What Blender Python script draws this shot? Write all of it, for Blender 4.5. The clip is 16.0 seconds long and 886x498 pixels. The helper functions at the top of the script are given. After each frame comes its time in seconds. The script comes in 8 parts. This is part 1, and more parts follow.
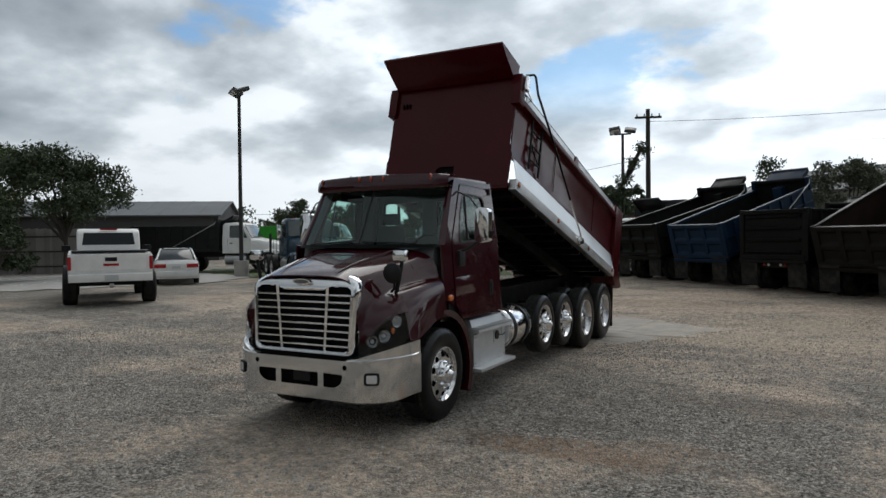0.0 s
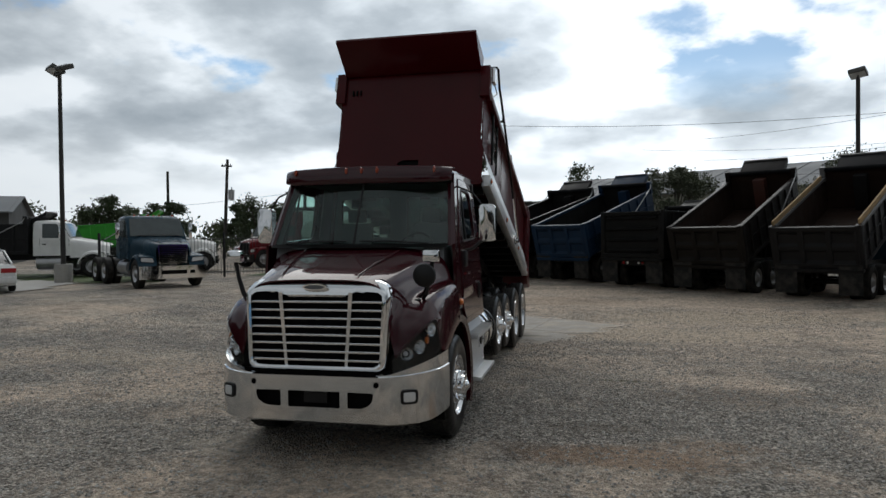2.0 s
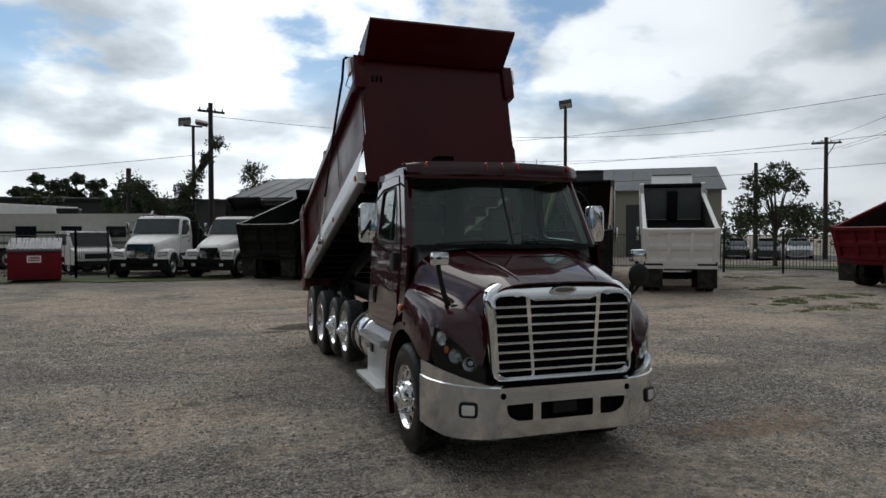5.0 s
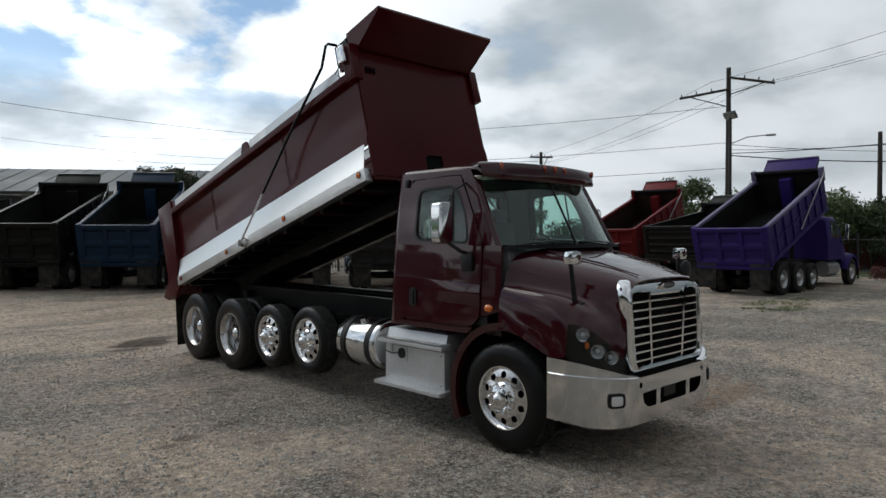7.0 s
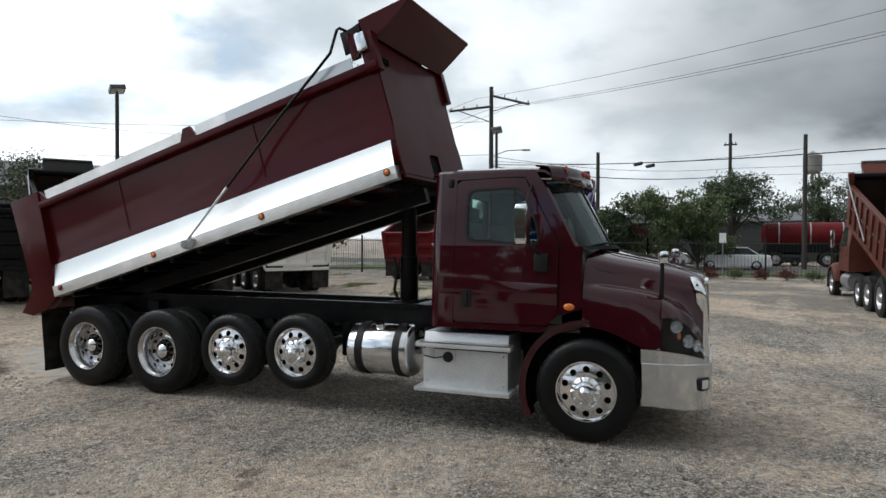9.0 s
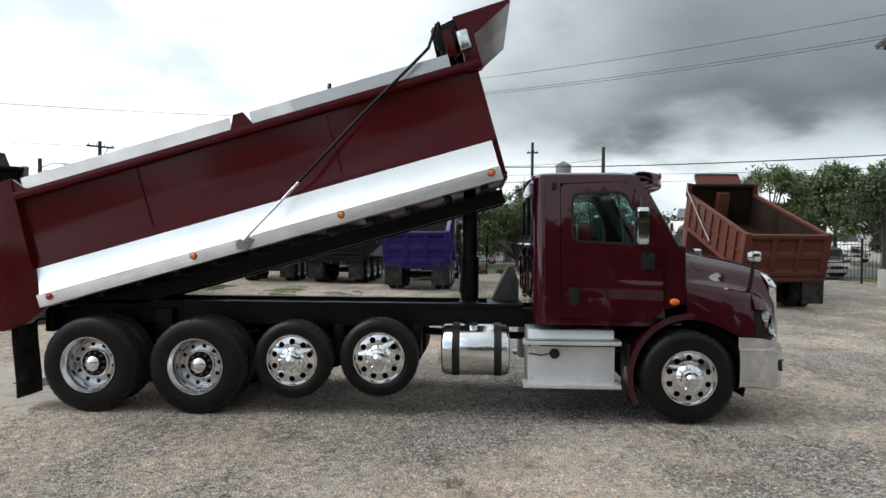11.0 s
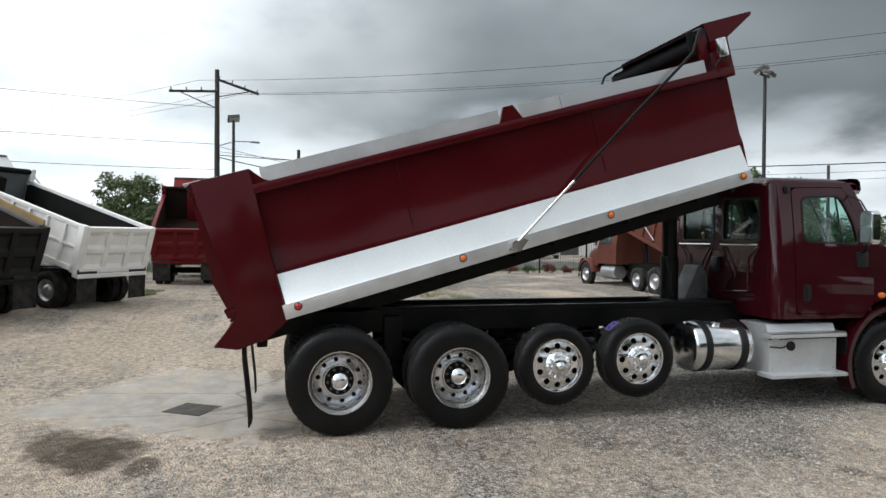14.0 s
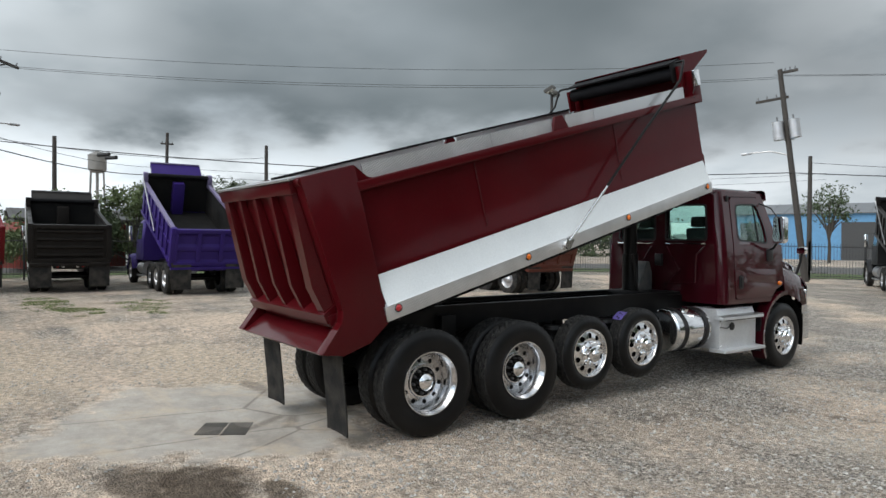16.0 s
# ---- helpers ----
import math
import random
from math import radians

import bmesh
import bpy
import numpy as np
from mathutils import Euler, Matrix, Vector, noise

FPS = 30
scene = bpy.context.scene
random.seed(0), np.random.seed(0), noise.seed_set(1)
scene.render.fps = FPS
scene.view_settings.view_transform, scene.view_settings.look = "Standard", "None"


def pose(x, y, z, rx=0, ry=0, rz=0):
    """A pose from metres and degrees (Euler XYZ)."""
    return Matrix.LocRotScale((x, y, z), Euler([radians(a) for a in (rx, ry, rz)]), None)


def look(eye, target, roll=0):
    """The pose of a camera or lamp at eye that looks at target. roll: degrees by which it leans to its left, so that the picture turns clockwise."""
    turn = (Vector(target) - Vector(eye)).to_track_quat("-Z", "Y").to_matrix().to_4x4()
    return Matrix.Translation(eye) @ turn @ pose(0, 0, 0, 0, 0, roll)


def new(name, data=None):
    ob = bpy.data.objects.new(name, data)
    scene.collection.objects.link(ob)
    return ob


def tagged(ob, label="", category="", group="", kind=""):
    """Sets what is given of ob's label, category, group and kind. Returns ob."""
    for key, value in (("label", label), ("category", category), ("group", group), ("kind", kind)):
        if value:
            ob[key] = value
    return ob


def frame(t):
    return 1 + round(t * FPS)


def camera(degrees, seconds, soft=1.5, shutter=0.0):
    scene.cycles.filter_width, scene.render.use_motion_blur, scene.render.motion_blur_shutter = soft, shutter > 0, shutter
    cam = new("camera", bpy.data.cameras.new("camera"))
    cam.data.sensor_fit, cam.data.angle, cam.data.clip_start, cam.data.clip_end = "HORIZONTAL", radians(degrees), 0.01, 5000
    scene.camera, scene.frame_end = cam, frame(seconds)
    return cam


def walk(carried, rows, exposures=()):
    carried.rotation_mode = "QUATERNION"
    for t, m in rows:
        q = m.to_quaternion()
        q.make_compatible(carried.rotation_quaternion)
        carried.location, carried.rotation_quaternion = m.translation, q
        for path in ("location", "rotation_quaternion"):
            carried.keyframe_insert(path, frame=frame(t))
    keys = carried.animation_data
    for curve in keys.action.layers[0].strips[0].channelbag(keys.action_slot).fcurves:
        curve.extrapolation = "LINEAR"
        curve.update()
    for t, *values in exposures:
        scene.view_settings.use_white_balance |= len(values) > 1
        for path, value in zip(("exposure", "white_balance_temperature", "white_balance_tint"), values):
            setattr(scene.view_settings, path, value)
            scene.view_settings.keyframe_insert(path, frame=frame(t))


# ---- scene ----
cam = camera(66.4, 16.0)
PATH = [
    (0, (5.078, -7.183, 2.199), (4.127, -5.424, 2.167), -0.6),
    (0.5, (4.55, -7.173, 2.189), (3.69, -5.367, 2.158), -0.5),
    (1, (3.94, -7.231, 2.189), (3.22, -5.366, 2.157), -0.5),
    (1.5, (3.282, -7.287, 2.202), (2.718, -5.369, 2.165), -0.5),
    (2, (2.63, -7.336, 2.198), (2.202, -5.383, 2.162), -0.6),
    (2.5, (1.869, -7.399, 2.21), (1.589, -5.419, 2.171), -0.5),
    (3, (0.963, -7.412, 2.213), (0.848, -5.415, 2.174), -0.4),
    (3.5, (0.029, -7.375, 2.22), (0.072, -5.376, 2.179), -0.4),
    (4, (-0.963, -7.249, 2.224), (-0.744, -5.262, 2.183), -0.3),
    (4.5, (-2.007, -7.035, 2.239), (-1.587, -5.08, 2.195), -0.3),
    (5, (-3.036, -6.705, 2.228), (-2.397, -4.81, 2.186), -0.1),
    (5.2, (-3.436, -6.545, 2.219), (-2.707, -4.683, 2.179), -0.1),
    (7.3, (-6.846, -4.103, 2.226), (-5.367, -2.756, 2.183), 0.0),
    (7.5, (-7.109, -3.79, 2.228), (-5.573, -2.51, 2.183), 0.1),
    (8, (-7.649, -3.014, 2.216), (-5.985, -1.906, 2.178), 0.2),
    (8.5, (-8.13, -2.152, 2.21), (-6.357, -1.227, 2.171), 0.4),
    (8.7, (-8.286, -1.808, 2.201), (-6.478, -0.955, 2.166), 0.3),
    (11, (-9.377, 2.569, 2.195), (-7.38, 2.668, 2.165), 0.4),
    (11.5, (-9.317, 3.414, 2.181), (-7.318, 3.381, 2.154), 0.3),
    (12, (-9.256, 4.381, 2.214), (-7.259, 4.263, 2.179), 0.3),
    (12.5, (-9.137, 5.329, 2.201), (-7.145, 5.159, 2.168), 0.4),
    (13, (-8.991, 6.265, 2.191), (-7.007, 6.014, 2.161), 0.3),
    (13.5, (-8.836, 7.179, 2.195), (-6.866, 6.835, 2.162), 0.3),
    (14, (-8.62, 8.079, 2.183), (-6.676, 7.607, 2.152), 0.4),
    (14.5, (-8.338, 9.023, 2.164), (-6.442, 8.388, 2.136), 0.4),
    (15, (-8.009, 9.962, 2.144), (-6.184, 9.145, 2.122), 0.4),
    (15.5, (-7.65, 10.83, 2.18), (-5.918, 9.83, 2.148), 0.3),
    (16, (-7.221, 11.611, 2.154), (-5.596, 10.446, 2.128), 0.4),
]
walk(cam, [(t, look(eye, target, roll)) for t, eye, target, roll in PATH],
     exposures=[(0, -0.08), (3.5, -0.38), (5.2, -0.30), (8, 0.18), (11, 0.88), (16, 0.90)])

# ---- world and light ----
world = bpy.data.worlds.new("sky")
scene.world = world
world.use_nodes = True
wt = world.node_tree
wt.nodes.clear()


def wn(kind):
    return wt.nodes.new(kind)


SUN_EL, SUN_AZ = 48.0, 12.0          # degrees above the horizon; degrees to the left of +y
sky_tex = wn("ShaderNodeTexSky")
sky_tex.sky_type, sky_tex.sun_disc = "NISHITA", False
sky_tex.sun_elevation, sky_tex.sun_rotation = radians(SUN_EL), radians(-SUN_AZ)
sky_bg = wn("ShaderNodeBackground")
sky_bg.inputs["Strength"].default_value = 0.10
tint = wn("ShaderNodeMix")
tint.data_type, tint.blend_type = "RGBA", "MULTIPLY"
tint.inputs["Factor"].default_value = 1.0
wt.links.new(sky_tex.outputs[0], tint.inputs["A"])
tint.inputs["B"].default_value = (0.66, 0.94, 1.12, 1)
wt.links.new(tint.outputs["Result"], sky_bg.inputs["Color"])
wco = wn("ShaderNodeTexCoord")
wsep = wn("ShaderNodeSeparateXYZ")
wt.links.new(wco.outputs["Generated"], wsep.inputs[0])


def wmath(op, a, b=None, clamp=False):
    n = wn("ShaderNodeMath")
    n.operation, n.use_clamp = op, clamp
    for i, v in enumerate((a, b)):
        if v is None:
            continue
        if isinstance(v, (int, float)):
            n.inputs[i].default_value = v
        else:
            wt.links.new(v, n.inputs[i])
    return n.outputs[0]


up = wmath("MAXIMUM", wsep.outputs["Z"], 0.0)
den = wmath("ADD", up, 0.30)
wcomb = wn("ShaderNodeCombineXYZ")
wt.links.new(wmath("DIVIDE", wsep.outputs["X"], den), wcomb.inputs[0])
wt.links.new(wmath("DIVIDE", wsep.outputs["Y"], den), wcomb.inputs[1])


def wnoise(scale, detail, rough, off):
    mp = wn("ShaderNodeMapping")
    mp.inputs["Location"].default_value = off
    wt.links.new(wcomb.outputs[0], mp.inputs[0])
    n = wn("ShaderNodeTexNoise")
    n.inputs["Scale"].default_value, n.inputs["Detail"].default_value, n.inputs["Roughness"].default_value = scale, detail, rough
    wt.links.new(mp.outputs[0], n.inputs["Vector"])
    return n.outputs["Fac"]


def wstep(v, lo, hi):
    n = wn("ShaderNodeMapRange")
    n.interpolation_type = "SMOOTHSTEP"
    n.inputs["From Min"].default_value, n.inputs["From Max"].default_value = lo, hi
    wt.links.new(v, n.inputs["Value"])
    return n.outputs[0]


def wramp(v, stops):
    r = wn("ShaderNodeValToRGB")
    r.color_ramp.elements[0].position, r.color_ramp.elements[0].color = stops[0][0], (*stops[0][1], 1)
    r.color_ramp.elements[1].position, r.color_ramp.elements[1].color = stops[-1][0], (*stops[-1][1], 1)
    for pos, col in stops[1:-1]:
        e = r.color_ramp.elements.new(pos)
        e.color = (*col, 1)
    wt.links.new(v, r.inputs[0])
    return r.outputs[0]


def wmixc(f, a, b):
    n = wn("ShaderNodeMix")
    n.data_type = "RGBA"
    wt.links.new(f, n.inputs["Factor"])
    for key, v in (("A", a), ("B", b)):
        if isinstance(v, tuple):
            n.inputs[key].default_value = (*v, 1)
        else:
            wt.links.new(v, n.inputs[key])
    return n.outputs["Result"]


big = wnoise(1.05, 3.0, 0.5, (3.1, 0.4, 0.0))
mid = wnoise(2.9, 8.0, 0.50, (7.7, 2.2, 1.0))
shape = wmath("ADD", wmath("MULTIPLY", big, 0.45), wmath("MULTIPLY", mid, 0.55))


def wtoward(x, y, lo, hi):
    return wstep(wmath("ADD", wmath("MULTIPLY", wsep.outputs["X"], x), wmath("MULTIPLY", wsep.outputs["Y"], y)), lo, hi)


# a denser mass of cloud over -x, a thinner one over +x, +y
lift = wmath("SUBTRACT", wmath("MULTIPLY", wtoward(0.40, 0.92, 0.82, 0.98), 0.065), wmath("MULTIPLY", wtoward(-0.80, 0.60, 0.70, 0.95), 0.085))
shape = wmath("ADD", shape, wmath("MULTIPLY", lift, wstep(wsep.outputs["Z"], 0.10, 0.26)))
puffs = wramp(shape, ((0.34, (0.29, 0.345, 0.395)), (0.43, (0.45, 0.51, 0.565)), (0.485, (0.65, 0.72, 0.78)), (0.53, (0.90, 0.97, 1.03)), (0.64, (0.98, 1.04, 1.09))))
puffs = wmixc(wmath("MULTIPLY", wstep(wsep.outputs["Z"], 0.17, 0.03), 0.85), puffs, (0.84, 0.90, 0.94))   # pale haze over the horizon
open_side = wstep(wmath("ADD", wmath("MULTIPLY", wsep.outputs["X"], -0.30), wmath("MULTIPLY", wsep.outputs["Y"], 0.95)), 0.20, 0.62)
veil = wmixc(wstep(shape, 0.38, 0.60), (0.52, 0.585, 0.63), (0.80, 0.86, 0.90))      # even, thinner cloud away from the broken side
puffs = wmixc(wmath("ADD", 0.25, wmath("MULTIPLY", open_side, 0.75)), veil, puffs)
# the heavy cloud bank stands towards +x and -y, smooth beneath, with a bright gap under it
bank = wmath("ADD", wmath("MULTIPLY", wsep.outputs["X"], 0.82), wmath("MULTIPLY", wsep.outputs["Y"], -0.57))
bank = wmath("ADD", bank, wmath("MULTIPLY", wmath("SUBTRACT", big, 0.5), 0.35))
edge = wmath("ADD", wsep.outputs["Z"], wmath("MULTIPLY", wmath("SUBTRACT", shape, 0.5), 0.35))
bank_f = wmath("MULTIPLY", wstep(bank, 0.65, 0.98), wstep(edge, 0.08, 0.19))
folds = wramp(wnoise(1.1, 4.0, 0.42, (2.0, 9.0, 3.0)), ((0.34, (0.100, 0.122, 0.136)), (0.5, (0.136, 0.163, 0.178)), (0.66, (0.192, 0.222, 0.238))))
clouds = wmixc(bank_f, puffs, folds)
cloud_bg = wn("ShaderNodeBackground")
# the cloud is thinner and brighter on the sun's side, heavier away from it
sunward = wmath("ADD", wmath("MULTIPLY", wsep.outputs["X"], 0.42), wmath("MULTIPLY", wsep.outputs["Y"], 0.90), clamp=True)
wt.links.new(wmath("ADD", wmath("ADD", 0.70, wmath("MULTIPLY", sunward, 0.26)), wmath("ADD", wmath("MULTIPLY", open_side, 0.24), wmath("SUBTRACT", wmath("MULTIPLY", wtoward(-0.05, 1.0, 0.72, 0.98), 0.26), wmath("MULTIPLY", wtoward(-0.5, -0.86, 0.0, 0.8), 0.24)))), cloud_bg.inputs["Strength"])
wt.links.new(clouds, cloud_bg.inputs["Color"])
gap = wstep(wnoise(2.1, 7.0, 0.52, (1.3, 5.2, 4.0)), 0.54, 0.615)
gap = wmath("MULTIPLY", wmath("MULTIPLY", gap, open_side), wstep(wsep.outputs["Z"], 0.14, 0.24))
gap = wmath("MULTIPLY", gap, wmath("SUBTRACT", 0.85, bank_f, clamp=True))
wmix = wn("ShaderNodeMixShader")
wt.links.new(gap, wmix.inputs[0])
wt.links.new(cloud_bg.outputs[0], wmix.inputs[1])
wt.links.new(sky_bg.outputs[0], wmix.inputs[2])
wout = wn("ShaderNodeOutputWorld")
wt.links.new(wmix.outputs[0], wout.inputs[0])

sun_data = bpy.data.lights.new("sun", "SUN")
sun_data.energy, sun_data.angle, sun_data.color = 1.1, radians(45), (1.0, 0.96, 0.90)
sun = new("sun", sun_data)
sun_dir = Vector((-math.sin(radians(SUN_AZ)) * math.cos(radians(SUN_EL)), math.cos(radians(SUN_AZ)) * math.cos(radians(SUN_EL)), math.sin(radians(SUN_EL))))
sun.matrix_world = look(sun_dir * 60, (0, 0, 0))

# ---- materials ----
def material(name, color, rough=0.5, metal=0.0, coat=0.0, var=0.15, scale=3.0, fine=60.0, bump=0.0, bump_scale=120.0, dust=0.0, dust_color=(0.30, 0.26, 0.21), spec=0.5, per_object=0.0, island=0.0):
    """A surface with variation at two scales, fine relief and, where asked, a film of dust."""
    m = bpy.data.materials.new(name)
    m.use_nodes = True
    t = m.node_tree
    b = t.nodes["Principled BSDF"]
    co = t.nodes.new("ShaderNodeTexCoord")
    n1, n2 = t.nodes.new("ShaderNodeTexNoise"), t.nodes.new("ShaderNodeTexNoise")
    n1.inputs["Scale"].default_value, n1.inputs["Detail"].default_value = scale, 6
    n2.inputs["Scale"].default_value, n2.inputs["Detail"].default_value = fine, 3
    for n in (n1, n2):
        t.links.new(co.outputs["Object"], n.inputs["Vector"])
    add = t.nodes.new("ShaderNodeMath")
    add.operation = "ADD"
    t.links.new(n1.outputs["Fac"], add.inputs[0])
    t.links.new(n2.outputs["Fac"], add.inputs[1])
    fac = add.outputs[0]
    if per_object or island:
        info = t.nodes.new("ShaderNodeObjectInfo" if per_object else "ShaderNodeNewGeometry")
        mul = t.nodes.new("ShaderNodeMath")
        mul.operation = "MULTIPLY_ADD"
        t.links.new(info.outputs["Random" if per_object else "Random Per Island"], mul.inputs[0])
        mul.inputs[1].default_value = per_object or island
        t.links.new(fac, mul.inputs[2])
        fac = mul.outputs[0]
    mr = t.nodes.new("ShaderNodeMapRange")
    mr.inputs["From Min"].default_value, mr.inputs["From Max"].default_value = 0.7, 1.3 + (per_object or island)
    mr.inputs["To Min"].default_value, mr.inputs["To Max"].default_value = 1 - var, 1 + var
    t.links.new(fac, mr.inputs["Value"])
    mix = t.nodes.new("ShaderNodeMix")
    mix.data_type, mix.blend_type = "RGBA", "MULTIPLY"
    mix.inputs["Factor"].default_value = 1.0
    mix.inputs["A"].default_value = (*color, 1)
    t.links.new(mr.outputs[0], mix.inputs["B"])
    col = mix.outputs["Result"]
    rsock = None
    if dust:
        dn = t.nodes.new("ShaderNodeTexNoise")
        dn.inputs["Scale"].default_value, dn.inputs["Detail"].default_value = scale * 1.7, 8
        t.links.new(co.outputs["Object"], dn.inputs["Vector"])
        dm = t.nodes.new("ShaderNodeMapRange")
        dm.inputs["From Min"].default_value, dm.inputs["From Max"].default_value = 0.40, 0.72
        dm.inputs["To Max"].default_value = dust
        t.links.new(dn.outputs["Fac"], dm.inputs["Value"])
        dmix = t.nodes.new("ShaderNodeMix")
        dmix.data_type = "RGBA"
        t.links.new(dm.outputs[0], dmix.inputs["Factor"])
        t.links.new(col, dmix.inputs["A"])
        dmix.inputs["B"].default_value = (*dust_color, 1)
        col = dmix.outputs["Result"]
    t.links.new(col, b.inputs["Base Color"])
    rr = t.nodes.new("ShaderNodeMapRange")
    rr.inputs["From Min"].default_value, rr.inputs["From Max"].default_value = 0.3, 0.7
    rr.inputs["To Min"].default_value, rr.inputs["To Max"].default_value = max(rough * 0.8, 0.02), min(rough * 1.25, 1.0)
    t.links.new(n1.outputs["Fac"], rr.inputs["Value"])
    t.links.new(rr.outputs[0], b.inputs["Roughness"])
    b.inputs["Metallic"].default_value = metal
    b.inputs["Specular IOR Level"].default_value = spec
    b.inputs["Coat Weight"].default_value = coat
    b.inputs["Coat Roughness"].default_value = 0.035
    if bump:
        bn = t.nodes.new("ShaderNodeTexNoise")
        bn.inputs["Scale"].default_value, bn.inputs["Detail"].default_value = bump_scale, 4
        t.links.new(co.outputs["Object"], bn.inputs["Vector"])
        bp = t.nodes.new("ShaderNodeBump")
        bp.inputs["Strength"].default_value, bp.inputs["Distance"].default_value = bump, 0.01
        t.links.new(bn.outputs["Fac"], bp.inputs["Height"])
        t.links.new(bp.outputs[0], b.inputs["Normal"])
    return m


def glass_material(name, tint, rough=0.02, gloss=1.0, base=1.0):
    """Thin tinted automotive glass: clear with a mirror-like sheen at grazing angles."""
    m = bpy.data.materials.new(name)
    m.use_nodes = True
    t = m.node_tree
    t.nodes.remove(t.nodes["Principled BSDF"])
    tr, gl, lw = t.nodes.new("ShaderNodeBsdfTransparent"), t.nodes.new("ShaderNodeBsdfGlossy"), t.nodes.new("ShaderNodeLayerWeight")
    tr.inputs[0].default_value = (*tint, 1)
    gl.inputs["Color"].default_value = (gloss, gloss, gloss, 1)
    gl.inputs["Roughness"].default_value = rough
    lw.inputs["Blend"].default_value = 0.5
    pw, sc = t.nodes.new("ShaderNodeMath"), t.nodes.new("ShaderNodeMath")
    pw.operation, sc.operation = "POWER", "MULTIPLY_ADD"
    t.links.new(lw.outputs["Facing"], pw.inputs[0])
    pw.inputs[1].default_value = 5.0
    t.links.new(pw.outputs[0], sc.inputs[0])
    sc.inputs[1].default_value, sc.inputs[2].default_value = 0.9 * base, base * 0.045
    mx = t.nodes.new("ShaderNodeMixShader")
    t.links.new(sc.outputs[0], mx.inputs[0])
    t.links.new(tr.outputs[0], mx.inputs[1])
    t.links.new(gl.outputs[0], mx.inputs[2])
    t.links.new(mx.outputs[0], t.nodes["Material Output"].inputs[0])
    return m


def tread_plate(name):
    """Bright aluminium plate with raised diamonds in two crossing directions."""
    m = bpy.data.materials.new(name)
    m.use_nodes = True
    t = m.node_tree
    b = t.nodes["Principled BSDF"]
    b.inputs["Metallic"].default_value, b.inputs["Roughness"].default_value = 1.0, 0.32
    co = t.nodes.new("ShaderNodeTexCoord")
    hs = []
    for k in (1, -1):
        mp = t.nodes.new("ShaderNodeMapping")
        mp.inputs["Rotation"].default_value = (radians(15.8 + 45 * k), 0, 0)
        mp.inputs["Scale"].default_value = (0.0, 34.0, 68.0)
        t.links.new(co.outputs["Object"], mp.inputs[0])
        v = t.nodes.new("ShaderNodeTexVoronoi")
        v.inputs["Scale"].default_value, v.inputs["Randomness"].default_value = 1.0, 0.0
        t.links.new(mp.outputs[0], v.inputs["Vector"])
        mr = t.nodes.new("ShaderNodeMapRange")
        mr.inputs["From Min"].default_value, mr.inputs["From Max"].default_value = 0.40, 0.15
        t.links.new(v.outputs["Distance"], mr.inputs["Value"])
        hs.append(mr.outputs[0])
    mx = t.nodes.new("ShaderNodeMath")
    mx.operation = "MAXIMUM"
    t.links.new(hs[0], mx.inputs[0])
    t.links.new(hs[1], mx.inputs[1])
    bp = t.nodes.new("ShaderNodeBump")
    bp.inputs["Strength"].default_value, bp.inputs["Distance"].default_value = 0.8, 0.004
    t.links.new(mx.outputs[0], bp.inputs["Height"])
    t.links.new(bp.outputs[0], b.inputs["Normal"])
    ns = t.nodes.new("ShaderNodeTexNoise")
    ns.inputs["Scale"].default_value, ns.inputs["Detail"].default_value = 2.5, 6
    t.links.new(co.outputs["Object"], ns.inputs["Vector"])
    cr = t.nodes.new("ShaderNodeMapRange")
    cr.inputs["To Min"].default_value, cr.inputs["To Max"].default_value = 0.42, 0.86
    t.links.new(ns.outputs["Fac"], cr.inputs["Value"])
    cm = t.nodes.new("ShaderNodeCombineColor")
    for i in range(3):
        t.links.new(cr.outputs[0], cm.inputs[i])
    t.links.new(cm.outputs[0], b.inputs["Base Color"])
    return m


PAINT = material("burgundy_paint", (0.036, 0.0020, 0.0056), 0.35, 0.0, coat=1.0, var=0.10, spec=0.05, dust=0.003)
PAINT_BED = material("burgundy_body_paint", (0.060, 0.0025, 0.0046), 0.35, 0.0, coat=0.32, var=0.14, scale=1.2, spec=0.05, dust=0.006, bump=0.03, bump_scale=3.0)
for m_, r_ in ((PAINT, 0.03), (PAINT_BED, 0.12)):
    m_.node_tree.nodes["Principled BSDF"].inputs["Coat Roughness"].default_value = r_
CHROME = material("chrome", (0.86, 0.87, 0.88), 0.05, 1.0, var=0.04, dust=0.03)
BUMPER_AL = material("polished_bumper_steel", (0.68, 0.69, 0.70), 0.10, 1.0, var=0.10, scale=2.0, bump=0.02, bump_scale=5, dust=0.04, dust_color=(0.40, 0.39, 0.37))
ALU = material("polished_aluminium", (0.78, 0.79, 0.80), 0.16, 1.0, var=0.08, dust=0.06)
WHEEL_AL = material("polished_wheel", (0.80, 0.80, 0.81), 0.14, 1.0, var=0.08, scale=8, dust=0.10)
WHEEL_DULL = material("worn_drive_wheel", (0.64, 0.64, 0.65), 0.20, 1.0, var=0.15, scale=8, dust=0.12)
BOX_AL = material("dull_aluminium", (0.62, 0.63, 0.64), 0.45, 0.55, var=0.12, dust=0.25, dust_color=(0.5, 0.5, 0.49))
TREAD = tread_plate("diamond_tread_plate")
WHITE_BAND = material("mirror_stainless_band", (0.82, 0.84, 0.84), 0.34, 0.65, var=0.06, scale=1.5, bump=0.05, bump_scale=2.0)
STAINLESS = material("stainless_board", (0.60, 0.61, 0.62), 0.32, 0.8, var=0.05, scale=1.0)
